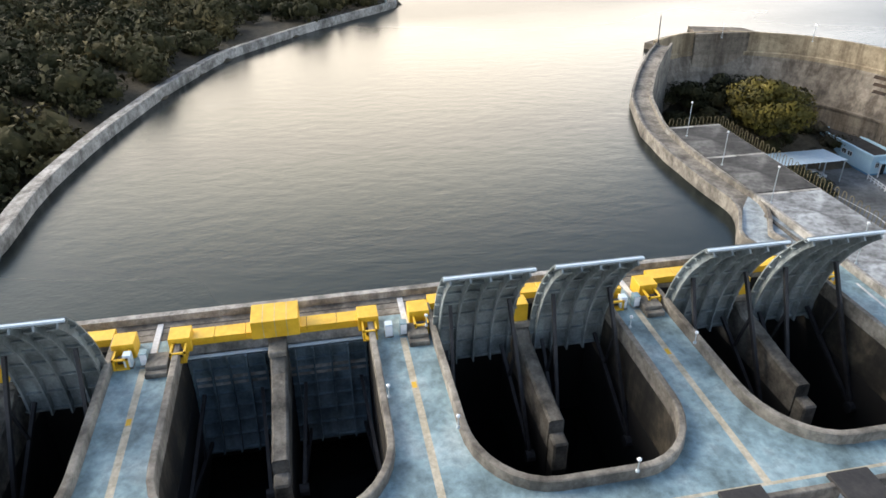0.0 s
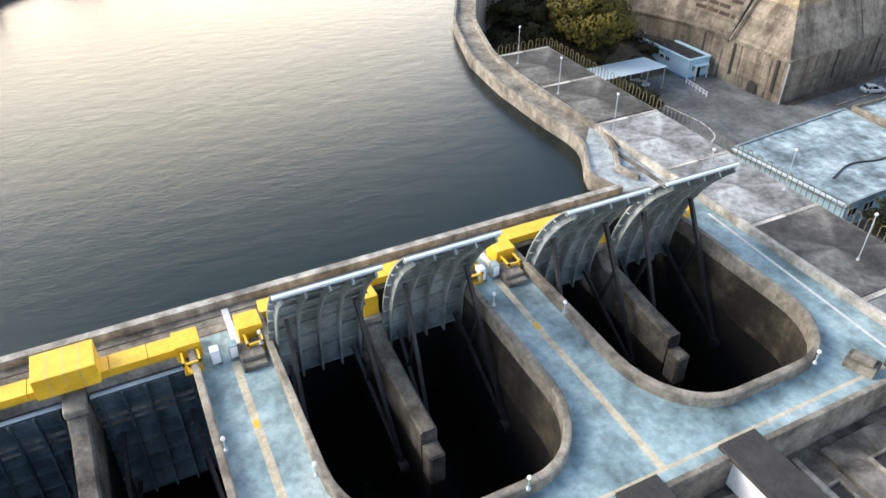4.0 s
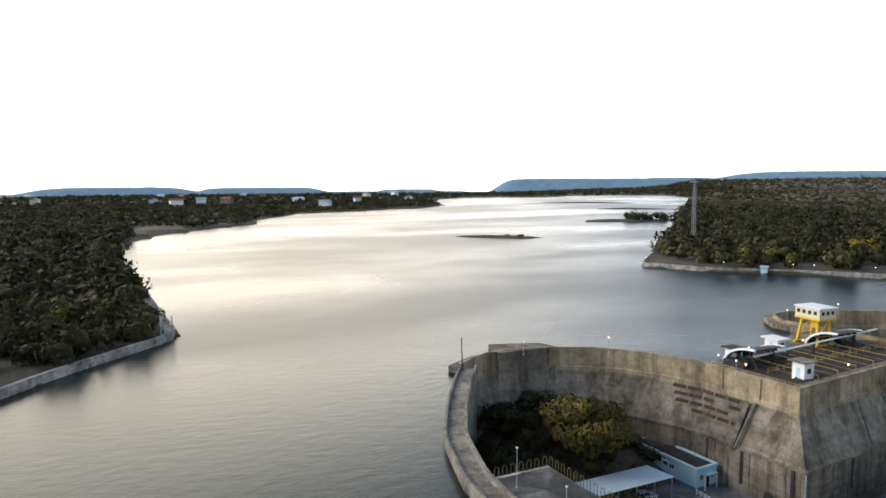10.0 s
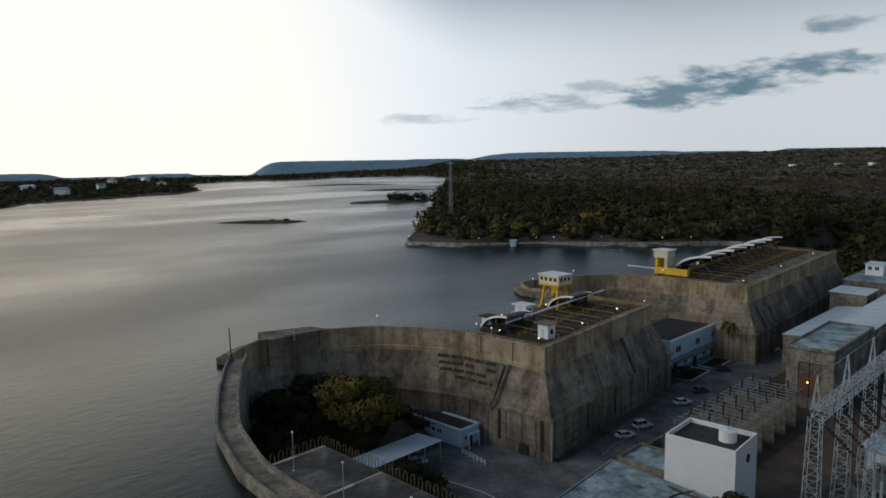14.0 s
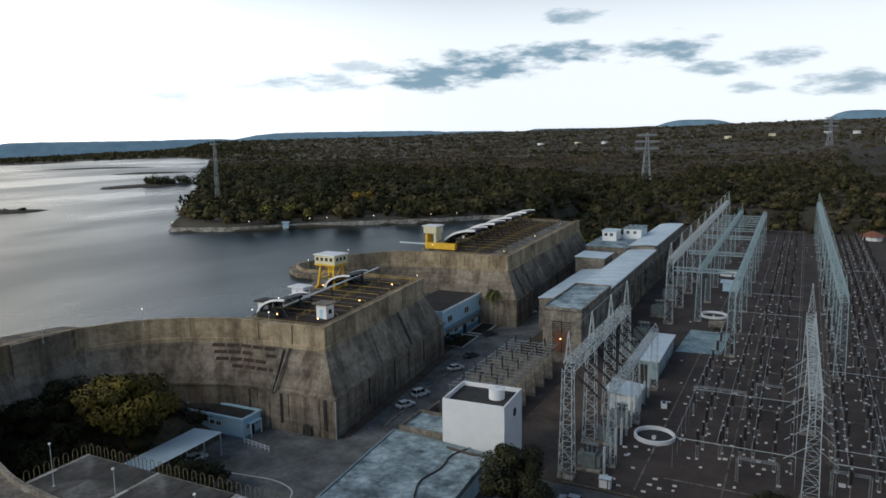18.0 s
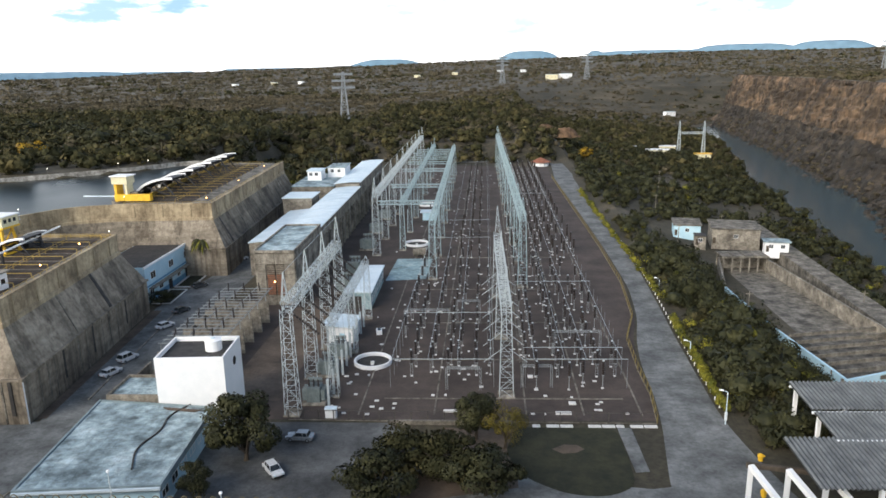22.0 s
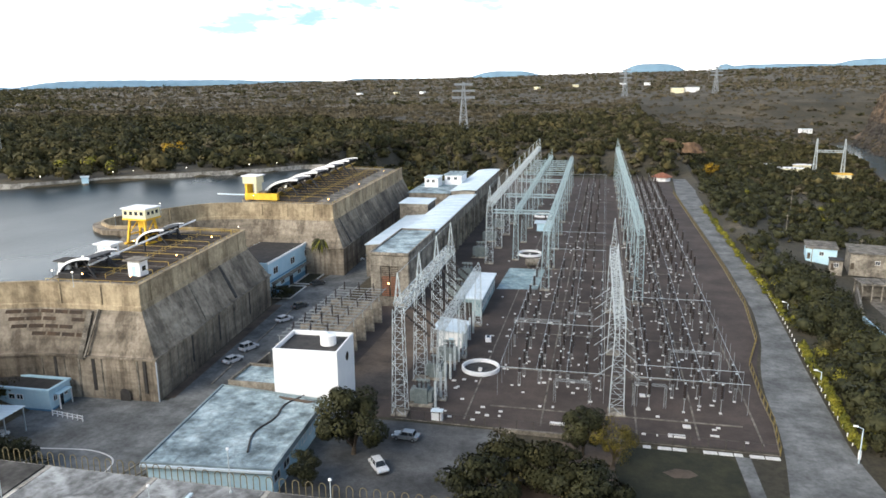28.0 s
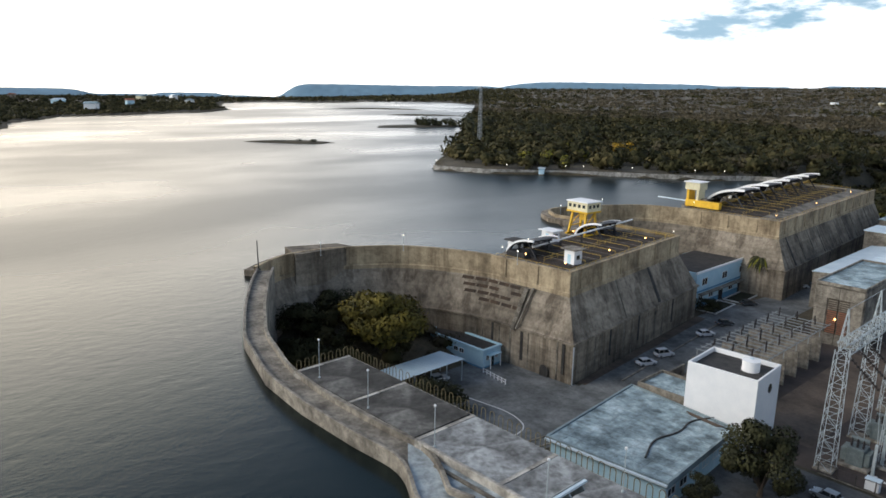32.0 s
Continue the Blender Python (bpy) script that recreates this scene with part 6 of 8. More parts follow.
for (xa, ya, xb, yb), us in ((D1, (0.03, 0.09, 0.14, 0.21, 0.27, 0.33, 0.40, 0.46, 0.55, 0.62, 0.70, 0.8, 0.9)), (D2, (0.08, 0.25, 0.45, 0.66, 0.85))):
    for k, u in enumerate(us):
        x, y = xa + (xb - xa) * u, ya + (yb - ya) * u
        w = (0.09, 0.22, 0.12, 0.3)[k % 4]
        solid("wall_joint", Geo().box(x + 3.95, x + 4.06, y - w, y + w, (0, 1.2, 0, 2.0)[k % 4], 7.7), ROOF_DARK if k % 4 == 3 else CONC_OLD, "stained joint in the lower dam wall", "joint", kind="structure")
for k, (x, w) in enumerate(((-99.0, 0.1), (-96.4, 0.28), (-94.6, 0.12), (-91.8, 0.2), (-89.0, 0.35), (-87.4, 0.12), (-80.6, 0.16), (-79.2, 0.3))):
    y = float(np.interp(x, [-101.0, -81.5], [101.8, 102.8])) - 4.0
    solid("wall_joint", Geo().box(x - w, x + w, y - 0.06, y + 0.06, (0.0, 1.6, 0.4)[k % 3], 7.7), ROOF_DARK if k % 3 == 1 else CONC_OLD, "stained joint in the lower dam wall", "joint", kind="structure")
solid("downpipe", Geo().tube((-77.2, 99.2, 0), (-77.2, 99.2, 8.0), 0.16, 0.16, 8), WHITE, "white downpipe at the dam's corner", "pipe")
# a flat face whose dark colour is the shade inside the arch
solid("drain_arch", Geo().add([(-83.2 + 1.0 * math.cos(math.pi * k / 10), 98.35 + 0.02 * k * 0, 1.4 + 1.0 * math.sin(math.pi * k / 10)) for k in range(11)] + [(-84.2, 98.35, 0.05), (-82.2, 98.35, 0.05)], [tuple(range(11)) + (11, 12)]), ROOF_DARK, "arched drain opening painted as flat shade on the dam wall", "opening", kind="structure")

# pilasters on the parapet, and rows of niches with painted rusty shade on the front slope
pil = tagged(new("pilasters"), "upright concrete strips along the crest parapet", "pilasters", kind="structure")
for (xa, ya), (xb, yb) in list(zip(line, line[1:])):
    L = math.hypot(xb - xa, yb - ya)
    ux, uy = (xb - xa) / L, (yb - ya) / L
    for k in range(int(L / 8.0)):
        x, y = xa + ux * (k + 0.5) * 8.0, ya + uy * (k + 0.5) * 8.0
        g = Geo().box(-0.13, 0.13, -0.13, 0.1, 16.1, 19.85, 0.04)
        o = part("pilaster", g, CONC_BAND, pil)
        o.matrix_basis = pose(x, y, 0, 0, 0, math.degrees(math.atan2(uy, ux)))
slots = tagged(new("drain_slots"), "rows of niches in the sloping dam face, shade painted dark", "slots", kind="structure")
for r_ in range(4):
    for k in range(5):
        if (r_ * 3 + k * 2) % 5 == 4 and r_:
            continue
        z = 14.5 - r_ * 1.2
        d = 0.15 + (15.4 - z) * 3.75 / 7.3
        x = -106.6 + k * 2.85 + r_ * 0.75
        ya, yb = (float(np.interp(v, [-110.5, -101.0, -81.5], [98.5, 101.8, 102.8])) - d * (1.06 if v < -101 else 1.0) for v in (x, x + 2.5))
        g = Geo().add([(x, ya - 0.03, z), (x + 2.5, yb - 0.03, z), (x + 2.5, yb + 0.25, z + 0.6), (x, ya + 0.25, z + 0.6), (x, ya + 0.7, z), (x + 2.5, yb + 0.7, z)], [(0, 1, 2, 3), (1, 0, 4, 5), (0, 3, 4), (1, 5, 2), (3, 2, 5, 4)])
        # the niche's shade is put into this rusty dark piece
        part("slot", g, RUST_SHADE, slots)
e = thing("inspection_stair", (-91.0, 98.0, 0), 0, "narrow concrete stair down the sloping dam face", "stair")
for k in range(14):
    z = 8.1 + k * 0.52
    yy = 0.15 + k * 0.27
    part("step", Geo().box(-0.5 + k * 0.0, 0.5, yy - 0.3, yy + 0.5, z - 0.6, z + 0.25), CONC_OLD, e)
part("gutter", Geo().bar((1.0, -0.25, 8.0), (1.6, 3.9, 15.6), 0.35, 0.25, True), CONC_OLD, e)


# ---- switchyard ----
def gantry(x, y0, y1, z, spans, spire, w=1.5, mt=None, label="pale galvanised lattice gantry on tapering legs"):
    """A row of lattice legs that carry a lattice beam along y, with spires above the legs."""
    e = thing("lattice_gantry", (x, y0, 0), 0, label, "gantry", "lattice gantries")
    L = y1 - y0
    part("beam", Geo().lattice((0, 0, z), (0, L, z), w, w, 1.6, 0.10), mt or STEEL, e)
    for k in range(spans + 1):
        y = L * k / spans
        part("leg", Geo().lattice((0, y, 0), (0, y, z), w * 1.35, w * 0.9, 1.9, 0.085), mt or STEEL, e)
        part("spire", Geo().lattice((0, y, z + w / 2), (0, y, z + spire), w * 0.6, 0.1, 1.5, 0.075), mt or STEEL, e)
        part("footing", Geo().box(-w * 0.8, w * 0.8, y - w * 0.8, y + w * 0.8, 0, 0.3, 0.04), CONC_TOP, e)
    return e


STEEL_TEAL = mat("teal_tinted_galvanised_steel", (0.30, 0.42, 0.46), (0.46, 0.58, 0.60), 1.0, 0.5, 0.0, 8.0, metal=0.3)
gantry(-34.3, 103.3, 147.0, 18.6, 3, 6.0, 1.7)
gantry(-28.6, 110.0, 150.0, 13.5, 2, 1.5, 1.2)
gantry(-34.5, 208.0, 402.0, 18.6, 9, 5.5, 1.7)
gantry(-27.0, 214.0, 392.0, 15.0, 7, 4.0, 1.3, STEEL_TEAL)
gantry(-15.6, 182.0, 376.0, 15.6, 8, 1.5, 1.6, STEEL_TEAL)
gantry(1.5, 110.4, 166.0, 15.6, 2, 7.5, 1.8)
gantry(8.2, 174.5, 408.0, 18.2, 10, 5.5, 1.8, STEEL_TEAL)
for k, y in enumerate((216, 249, 290, 314, 331, 347, 363)):
    e = thing("cross_beam", (-34.5, y, 15.0), 0, "pale lattice cross beam with hanging insulators", "beam", "cross beams")
    part("beam", Geo().lattice((0, 0, 0), (19.0, 0, 0), 1.1, 1.1, 1.5, 0.13), STEEL_TEAL, e)
    for j in range(5):
        part("insulator", Geo().tube((2.0 + j * 3.6, 0, -0.5), (2.0 + j * 3.6, 0, -2.2), 0.2, 0.2, 6), PORCELAIN, e)
# slanting insulator strings between the twin rows
for k in range(10):
    y = 106.0 + k * 4.3
    e = thing("insulator_string", (-31.4, y, 0), 0, "slanting dark insulator strings under the gantry", "insulator", "insulator strings")
    ax = Vector((0.76, 0, -0.65))
    sd_ = Vector((0.65, 0, 0.76))
    rings = []
    for j in range(10):
        c = Vector((-2.4, 0, 16.6)) + ax * (j * 0.56)
        for dr, da in ((0.1, 0.0), (0.3, 0.16), (0.3, 0.26), (0.1, 0.4)):
            rings.append([c + ax * da + (sd_ * math.cos(q * math.tau / 7) + Vector((0, 1, 0)) * math.sin(q * math.tau / 7)) * dr for q in range(7)])
    g = Geo().loft(rings)
    part("string", g, PORCELAIN, e)
    part("wire", Geo().bar((-2.9, 0, 18.0), (-2.4, 0, 16.6), 0.06), STEEL, e)
    part("wire", Geo().bar((2.0, 0, 12.9), (2.6, 0, 5.0), 0.06), STEEL, e)
    part("terminal", Geo().box(2.4, 2.8, -0.2, 0.2, 0.0, 5.0), STEEL, e)


def post_insulator():
    e = thing("post_insulator", (0, 0, 0), 0, "dark ribbed post insulator on a slim steel stand", "insulator", "post insulators")
    part("footing", Geo().box(-0.22, 0.22, -0.22, 0.22, 0, 0.2, 0.03), WHITE_LINE, e, "whitewashed footing")
    g = Geo()
    for sx in (-0.16, 0.16):
        g.bar((sx * 1.6, 0, 0.2), (sx, 0, 2.6), 0.06)
    for j in range(4):
        g.bar((-0.2, 0, 0.4 + j * 0.55), (0.2, 0, 0.95 + j * 0.55), 0.03)
    g.box(-0.3, 0.3, -0.2, 0.2, 2.55, 2.66)
    part("stand", g, STEEL_DULL, e)
    prof = []
    for j in range(7):
        prof += [(0.15, 2.66 + j * 0.37), (0.36, 2.76 + j * 0.37), (0.36, 2.88 + j * 0.37), (0.15, 2.98 + j * 0.37)]
    part("insulator_body", Geo().lathe(prof, 8), PORCELAIN, e)
    part("cap", Geo().box(-0.16, 0.16, -0.16, 0.16, 5.22, 5.4), STEEL, e)
    return e


proto = None
rnd = random.Random(7)
cols_a = (-20.2, -17.0, -13.6, -10.2, -8.4, -5.2, -2.6)
cols_b = (4.2, 5.8, 9.6, 11.0, 14.0, 17.0, 20.0)
rows_y = [113.5, 119.0, 123.0, 128.5, 133.0, 138.5, 143.0, 149.0, 154.5, 161.0, 168.0, 176.0, 185.0, 196.0]
for cols, x_lim in ((cols_a, 0), (cols_b, 22)):
    for j, y in enumerate(rows_y):
        for x in cols:
            if rnd.random() < 0.16 or (x < -15 and 114 < y < 132 and x < -19) or (y < 118 and rnd.random() < 0.4):
                continue
            m = pose(x + y * 0.012 + rnd.uniform(-0.25, 0.25), y + rnd.uniform(-1.1, 1.1), 0, 0, 0, rnd.choice((0, 90)))
            if proto is None:
                proto = post_insulator()
                proto.matrix_basis = m
            else:
                copy_thing(proto, m)
# the far field of insulators, with their stands
g = Geo()
gs = Geo()
gp = Geo()
for j in range(26):
    y = 205 + j * 7.6
    for x in (-11.0, -8.0, -5.5, 4.5, 6.0, 11.5, 14.0, 17.0, 20.0, 23.0):
        if rnd.random() < 0.15:
            continue
        xx, yy = x + y * 0.012 + rnd.uniform(-0.3, 0.3), y + rnd.uniform(-2, 2)
        g.lathe([(0.26, 2.4), (0.32, 3.4), (0.26, 4.2), (0.3, 5.4)], 6, (xx, yy, 0))
        gs.bar((xx, yy, 0), (xx, yy, 2.7), 0.13)
        gp.box(xx - 0.28, xx + 0.28, yy - 0.28, yy + 0.28, 0, 0.22)
far_ins = tagged(new("far_insulators"), "field of dark post insulators on steel stands", "insulators", kind="stuff")
part("insulators", g, PORCELAIN, far_ins)
part("stands", gs, STEEL_DULL, far_ins)
part("footings", gp, WHITE_LINE, far_ins)
# tubular bus bars and portal frames
for j, y in enumerate(rows_y + [208 + 26 * k for k in range(8)]):
    e = thing("bus_bar", (0, y, 0), 0, "grey tubular bus bars on slim steel portals", "bus bar", "bus bars")
    s = y * 0.012
    for a, b in ((-20.5 + s, -2.0 + s), (3.6 + s, 21.5 + s)):
        if rnd.random() < 0.34:
            part("tube", Geo().tube((a, 0, 5.5), (b, 0, 5.5), 0.05, 0.05, 6), STEEL, e)
        for x in (a, b):
            part("post", Geo().bar((x, 0, 0), (x, 0, 5.5), 0.05), STEEL_DULL, e)
for x in (-20.0, -13.6, -8.4, -2.6, 5.0, 10.3, 14.0, 20.0):
    e = thing("conductor", (x, 112.0, 6.2), 0, "long thin overhead conductor wire", "wire", "conductors")
    part("wire", Geo().bar((1.4, 0, 0), (4.6, 285, 0), 0.05), STEEL, e)
for x0, z0, ya, yb in ((-34.3, 24.5, 103.3, 147.0), (1.5, 23.0, 110.4, 166), (8.2, 23.6, 174.5, 408.0), (-34.5, 24.0, 208, 402)):
    e = thing("shield_wire", (x0, ya, z0), 0, "thin shield wire between gantry spires", "wire", "shield wires")
    part("wire", Geo().bar((0, 0, 0), (0, yb - ya, 0), 0.05), STEEL, e)
for k in range(7):
    y = 116 + k * 8
    for s in (-1, 1):
        solid("stay_tube", Geo().tube((1.6 + s * 0.6, y, 6.5), (1.6 + s * 4.0, y + 1.5, 3.2), 0.07, 0.07, 6), STEEL, "slanting grey conductor tube beside a gantry leg", "tube", "slanting tubes")
# portals in front
for x0, x1, y, z in ((-9.0, -3.0, 112.6, 4.2), (4.4, 9.6, 113.6, 4.2), (-19.0, -9.5, 140.0, 5.6), (11.5, 20.5, 128.0, 5.2), (-8.0, -3.0, 146.0, 5.6)):
    e = thing("yard_portal", (x0, y, 0), 0, "slim pale steel portal frame in the switchyard", "frame", "portal frames")
    part("beam", Geo().lattice((0, 0, z), (x1 - x0, 0, z), 0.35, 0.35, 0.8, 0.04), STEEL_DULL, e)
    for x in (0, x1 - x0):
        part("leg", Geo().lattice((x, 0, 0), (x, 0, z), 0.4, 0.35, 0.9, 0.04), STEEL_DULL, e)
# whitewashed marker blocks over the gravel
g = Geo()
for k in range(260):
    x, y = rnd.uniform(-29, 22), 103 + 290 * rnd.random() ** 1.5
    if abs(x - 1.5) < 2:
        continue
    a, b = rnd.uniform(0.15, 0.4), rnd.uniform(0.15, 0.28)
    g.box(x - a, x + a, y - b, y + b, 0, 0.2)
solid("marker_blocks", g, WHITE_LINE, "scattered whitewashed concrete trench blocks on gravel", "blocks", kind="stuff")
for x, y, w, d in ((-8.0, 104.2, 2.4, 0.7), (10.6, 103.6, 2.6, 0.8), (12.5, 107.2, 1.2, 0.9), (6.2, 118.0, 1.0, 1.0)):
    solid("cover_slab", Geo().box(x - w / 2, x + w / 2, y - d / 2, y + d / 2, 0, 0.3, 0.04), WHITE_LINE, "whitewashed concrete cover slab", "slab", "cover slabs")
# round oil pits
for x, y, r in ((-23.9, 124.6, 3.7), (-23.2, 221.5, 3.9), (-24.3, 291.0, 3.9)):
    e = thing("oil_pit", (x, y, 0), 0, "round oil pit with a whitewashed rim and dark gravel", "pit", "oil pits")
    n = 36
    ring = lambda rr, z: [(rr * math.cos(k * math.tau / n), rr * math.sin(k * math.tau / n), z) for k in range(n)]
    part("rim", Geo().loft([ring(r, 0.0), ring(r, 0.75), ring(r - 0.06, 0.8), ring(r - 0.34, 0.8), ring(r - 0.4, 0.75), ring(r - 0.4, 0.05)], True, False), WHITE, e)
    part("bed", Geo().add(ring(r - 0.4, 0.12), [tuple(range(n))]), ROOF_DARK, e)
    part("sump", Geo().box(-0.35, 0.35, -1.0, -0.3, 0.1, 0.6, 0.04), WHITE_LINE, e)
    for k in range(8):
        a = k * math.tau / 8
        part("post", Geo().bar((r * math.cos(a) * 0.96, r * math.sin(a) * 0.96, 0.8), (r * math.cos(a) * 0.96, r * math.sin(a) * 0.96, 1.7), 0.05), STEEL_DARK, e)


def transformer(at, s=1.0):
    e = thing("transformer", at, 0, "grey-green power transformer with radiators and bushings", "transformer", "transformers")
    part("plinth", Geo().box(-2.1 * s, 2.1 * s, -2.0 * s, 2.0 * s, 0, 0.3, 0.04), CONC_TOP, e)
    part("tank", Geo().box(-1.2 * s, 1.2 * s, -1.3 * s, 1.3 * s, 0.3, 3.0 * s, 0.08), TRANSF, e)
    for sx in (-1, 1):
        for k in range(5):
            part("radiator", Geo().box(sx * 1.6 * s - 0.35 * s, sx * 1.6 * s + 0.35 * s, (-1.1 + k * 0.5) * s, (-0.9 + k * 0.5) * s, 0.6, 2.6 * s), TRANSF, e)
    part("conservator", Geo().tube((-1.2 * s, 0.8 * s, 3.7 * s), (1.2 * s, 0.8 * s, 3.7 * s), 0.35 * s, 0.35 * s, 12), TRANSF, e)
    part("bracket", Geo().box(-0.1, 0.1, 0.7 * s, 0.9 * s, 3.0 * s, 3.4 * s), TRANSF, e)
    for k in range(3):
        part("bushing", Geo().lathe([(0.22, 0), (0.12, 0.1), (0.24, 0.3), (0.12, 0.42), (0.22, 0.62), (0.11, 0.75), (0.19, 0.95), (0.06, 1.3)], 8, ((-0.8 + k * 0.8) * s, -0.5 * s, 3.0 * s)), PORCELAIN, e)


for x, y in ((-31.6, 108.0), (-31.6, 119.5), (-31.0, 128.0), (-37.5, 171.0), (-38.0, 188.0), (-38.5, 216.0), (-39, 240), (-39, 264)):
    transformer((x, y, 0.04), 1.0 if y < 150 else 1.2)
e = thing("cabinet", (-27.6, 101.9, 0), 0, "white field cabinet at the yard fence", "cabinet")
part("body", Geo().box(-0.9, 0.9, -0.5, 0.5, 0.1, 1.7, 0.04), WHITE, e)
part("roof", Geo().box(-1.0, 1.0, -0.6, 0.6, 1.7, 1.85, 0.03), ROOF_WHITE, e)
part("plinth", Geo().box(-1.0, 1.0, -0.6, 0.6, 0, 0.1), CONC_TOP, e)
e = thing("cabinet", (-24.8, 140.5, 0.04), 10, "small white hatch box on the gravel", "cabinet")
part("body", Geo().box(-0.6, 0.6, -1.0, 1.0, 0, 0.9, 0.06), WHITE, e)
part("lid", Geo().box(-0.35, 0.35, -0.5, 0.5, 0.9, 1.05, 0.03), WIN, e)
# control houses beside the gantries
e = thing("relay_house", (-31.7, 168.0, 0), 0, "relay house with a pale sheet roof and blue-grey walls", "building")
part("body", Geo().box(-2.9, 2.9, -11.4, 11.4, 0, 4.3), DECK_BLUE, e)
part("roof", Geo().box(-3.5, 3.3, -12.0, 12.0, 4.3, 4.6, 0.05), ROOF_WHITE, e)
# thin sheet on the closed wall, dark with the opening's painted shade
part("opening_shade_sheet", Geo().box(-2.5, 0.6, -11.46, -11.38, 0.05, 3.3), ROOF_DARK, e)
for k in range(7):
    window(e, (2.9, -9.6 + k * 3.2), (0, 1), 1.6, 1.2, 1.6)
e = thing("pump_house", (-31.8, 138.0, 0), 0, "small white house with a pale lean-to roof", "building")
part("body", Geo().box(-2.8, 2.6, -3.2, 3.2, 0, 3.4), WHITE, e)
part("roof", Geo().loft([[(-3.8, -4.0, 4.4), (3.0, -4.0, 3.7), (3.0, -4.0, 3.5), (-3.8, -4.0, 4.2)], [(-3.8, 4.0, 4.4), (3.0, 4.0, 3.7), (3.0, 4.0, 3.5), (-3.8, 4.0, 4.2)]]), ROOF_WHITE, e)
part("door", Geo().box(-0.5, 0.5, -3.24, -3.18, 0.05, 2.2), PALE_BLUE, e)
flat("pad", [(-28.4, 180), (-17.5, 181.5), (-17.0, 203), (-27.5, 203)], 0.12, DECK_BLUE, "pale blue painted concrete pad", "pad")
flat("pad", [(-58, 108), (-38, 108), (-36, 158), (-48, 158), (-49, 112), (-58, 112)], 0.06, SOIL, "brown bare soil beside the transformer bays", "soil")
e = thing("oil_drum_tank", (-21.0, 206.0, 0.04), 20, "grey horizontal oil tank on saddles", "tank")
part("tank", Geo().tube((-2, 0, 1.5), (2, 0, 1.5), 1.1, 1.1, 16), CONC_TOP, e)
for x in (-1.2, 1.2):
    part("saddle", Geo().box(x - 0.2, x + 0.2, -0.9, 0.9, 0, 0.8), CONC_OLD, e)
e = thing("pump_house", (-21.5, 262.0, 0), 0, "small pale blue house with a flat pale roof", "building")
part("body", Geo().box(-2.6, 2.6, -2.4, 2.4, 0, 3.0), PALE_BLUE, e)
part("roof", Geo().box(-3.6, 3.6, -3.0, 3.0, 3.0, 3.25, 0.04), ROOF_WHITE, e)

# fences round the yard
def mesh_fence(line, label, h=1.9, step=2.6, mt=None):
    ox, oy = line[0]
    e = thing("fence", (ox, oy, 0.03), 0, label, "fence", "yard fences")
    pm = Geo().box(-0.07, 0.07, -0.07, 0.07, 0, h).mesh("post", mt or FENCE_DARK)
    for (xa, ya), (xb, yb) in zip(line, line[1:]):
        L = math.hypot(xb - xa, yb - ya)
        n = max(1, round(L / step))
        for k in range(n):
            o = part("post", pm, None, e)
            o.location = (xa + (xb - xa) * k / n - ox, ya + (yb - ya) * k / n - oy, 0)
        for z in (0.35, h - 0.1):
            part("rail", Geo().bar((xa - ox, ya - oy, z), (xb - ox, yb - oy, z), 0.07, 0.07, True), mt or FENCE_DARK, e)
        part("plinth", Geo().bar((xa - ox, ya - oy, 0.12), (xb - ox, yb - oy, 0.06), 0.16, 0.12, True), CONC_OLD, e)
    return e


FENCE_YELLOW = mat("faded_yellow_fence_paint", (0.12, 0.09, 0.03), (0.30, 0.23, 0.07), 1.0, 0.8, 0.0, 5.0)
FENCE_DARK = mat("dark_fence_steel", (0.04, 0.035, 0.03), (0.09, 0.08, 0.07), 1.0, 0.8, 0.0, 5.0)
mesh_fence([(-34.5, 101.0), (-17.0, 100.7), (2.0, 100.5), (25.0, 100.3)], "dark steel fence along the front of the switchyard")
mesh_fence([(25.0, 100.3), (26.2, 110.0), (26.4, 121.0), (27.4, 136.0), (31.4, 150.0), (34.0, 177.0), (34.8, 214.0), (35.0, 366.0)], "dull yellow steel fence beside the road", 1.7, 3.0, FENCE_YELLOW)
solid("low_wall", Geo().box(-18.0, 2.0, 99.6, 100.1, 0, 0.7, 0.05), CONC_OLD, "low stained wall in front of the yard", "wall")

# cable trenches let into the gravel
for x in (-24.6, -12.0, 3.2, 12.6, 22.0):
    solid("cable_trench", Geo().bar((x + 1.3, 103.0, 0.06), (x + 4.6, 392.0, 0.06), 0.3, 0.1, True), CONC_OLD, "long concrete cable trench across the gravel", "trench", kind="structure")
for y in (109.0, 126.0, 147.0, 172.0, 204.0, 240.0, 280.0, 330.0):
    solid("cable_trench", Geo().box(-21.0 + y * 0.012, 20.0 + y * 0.012, y - 0.2, y + 0.2, 0.03, 0.12), CONC_OLD, "narrow concrete cable trench across the gravel", "trench", kind="structure")


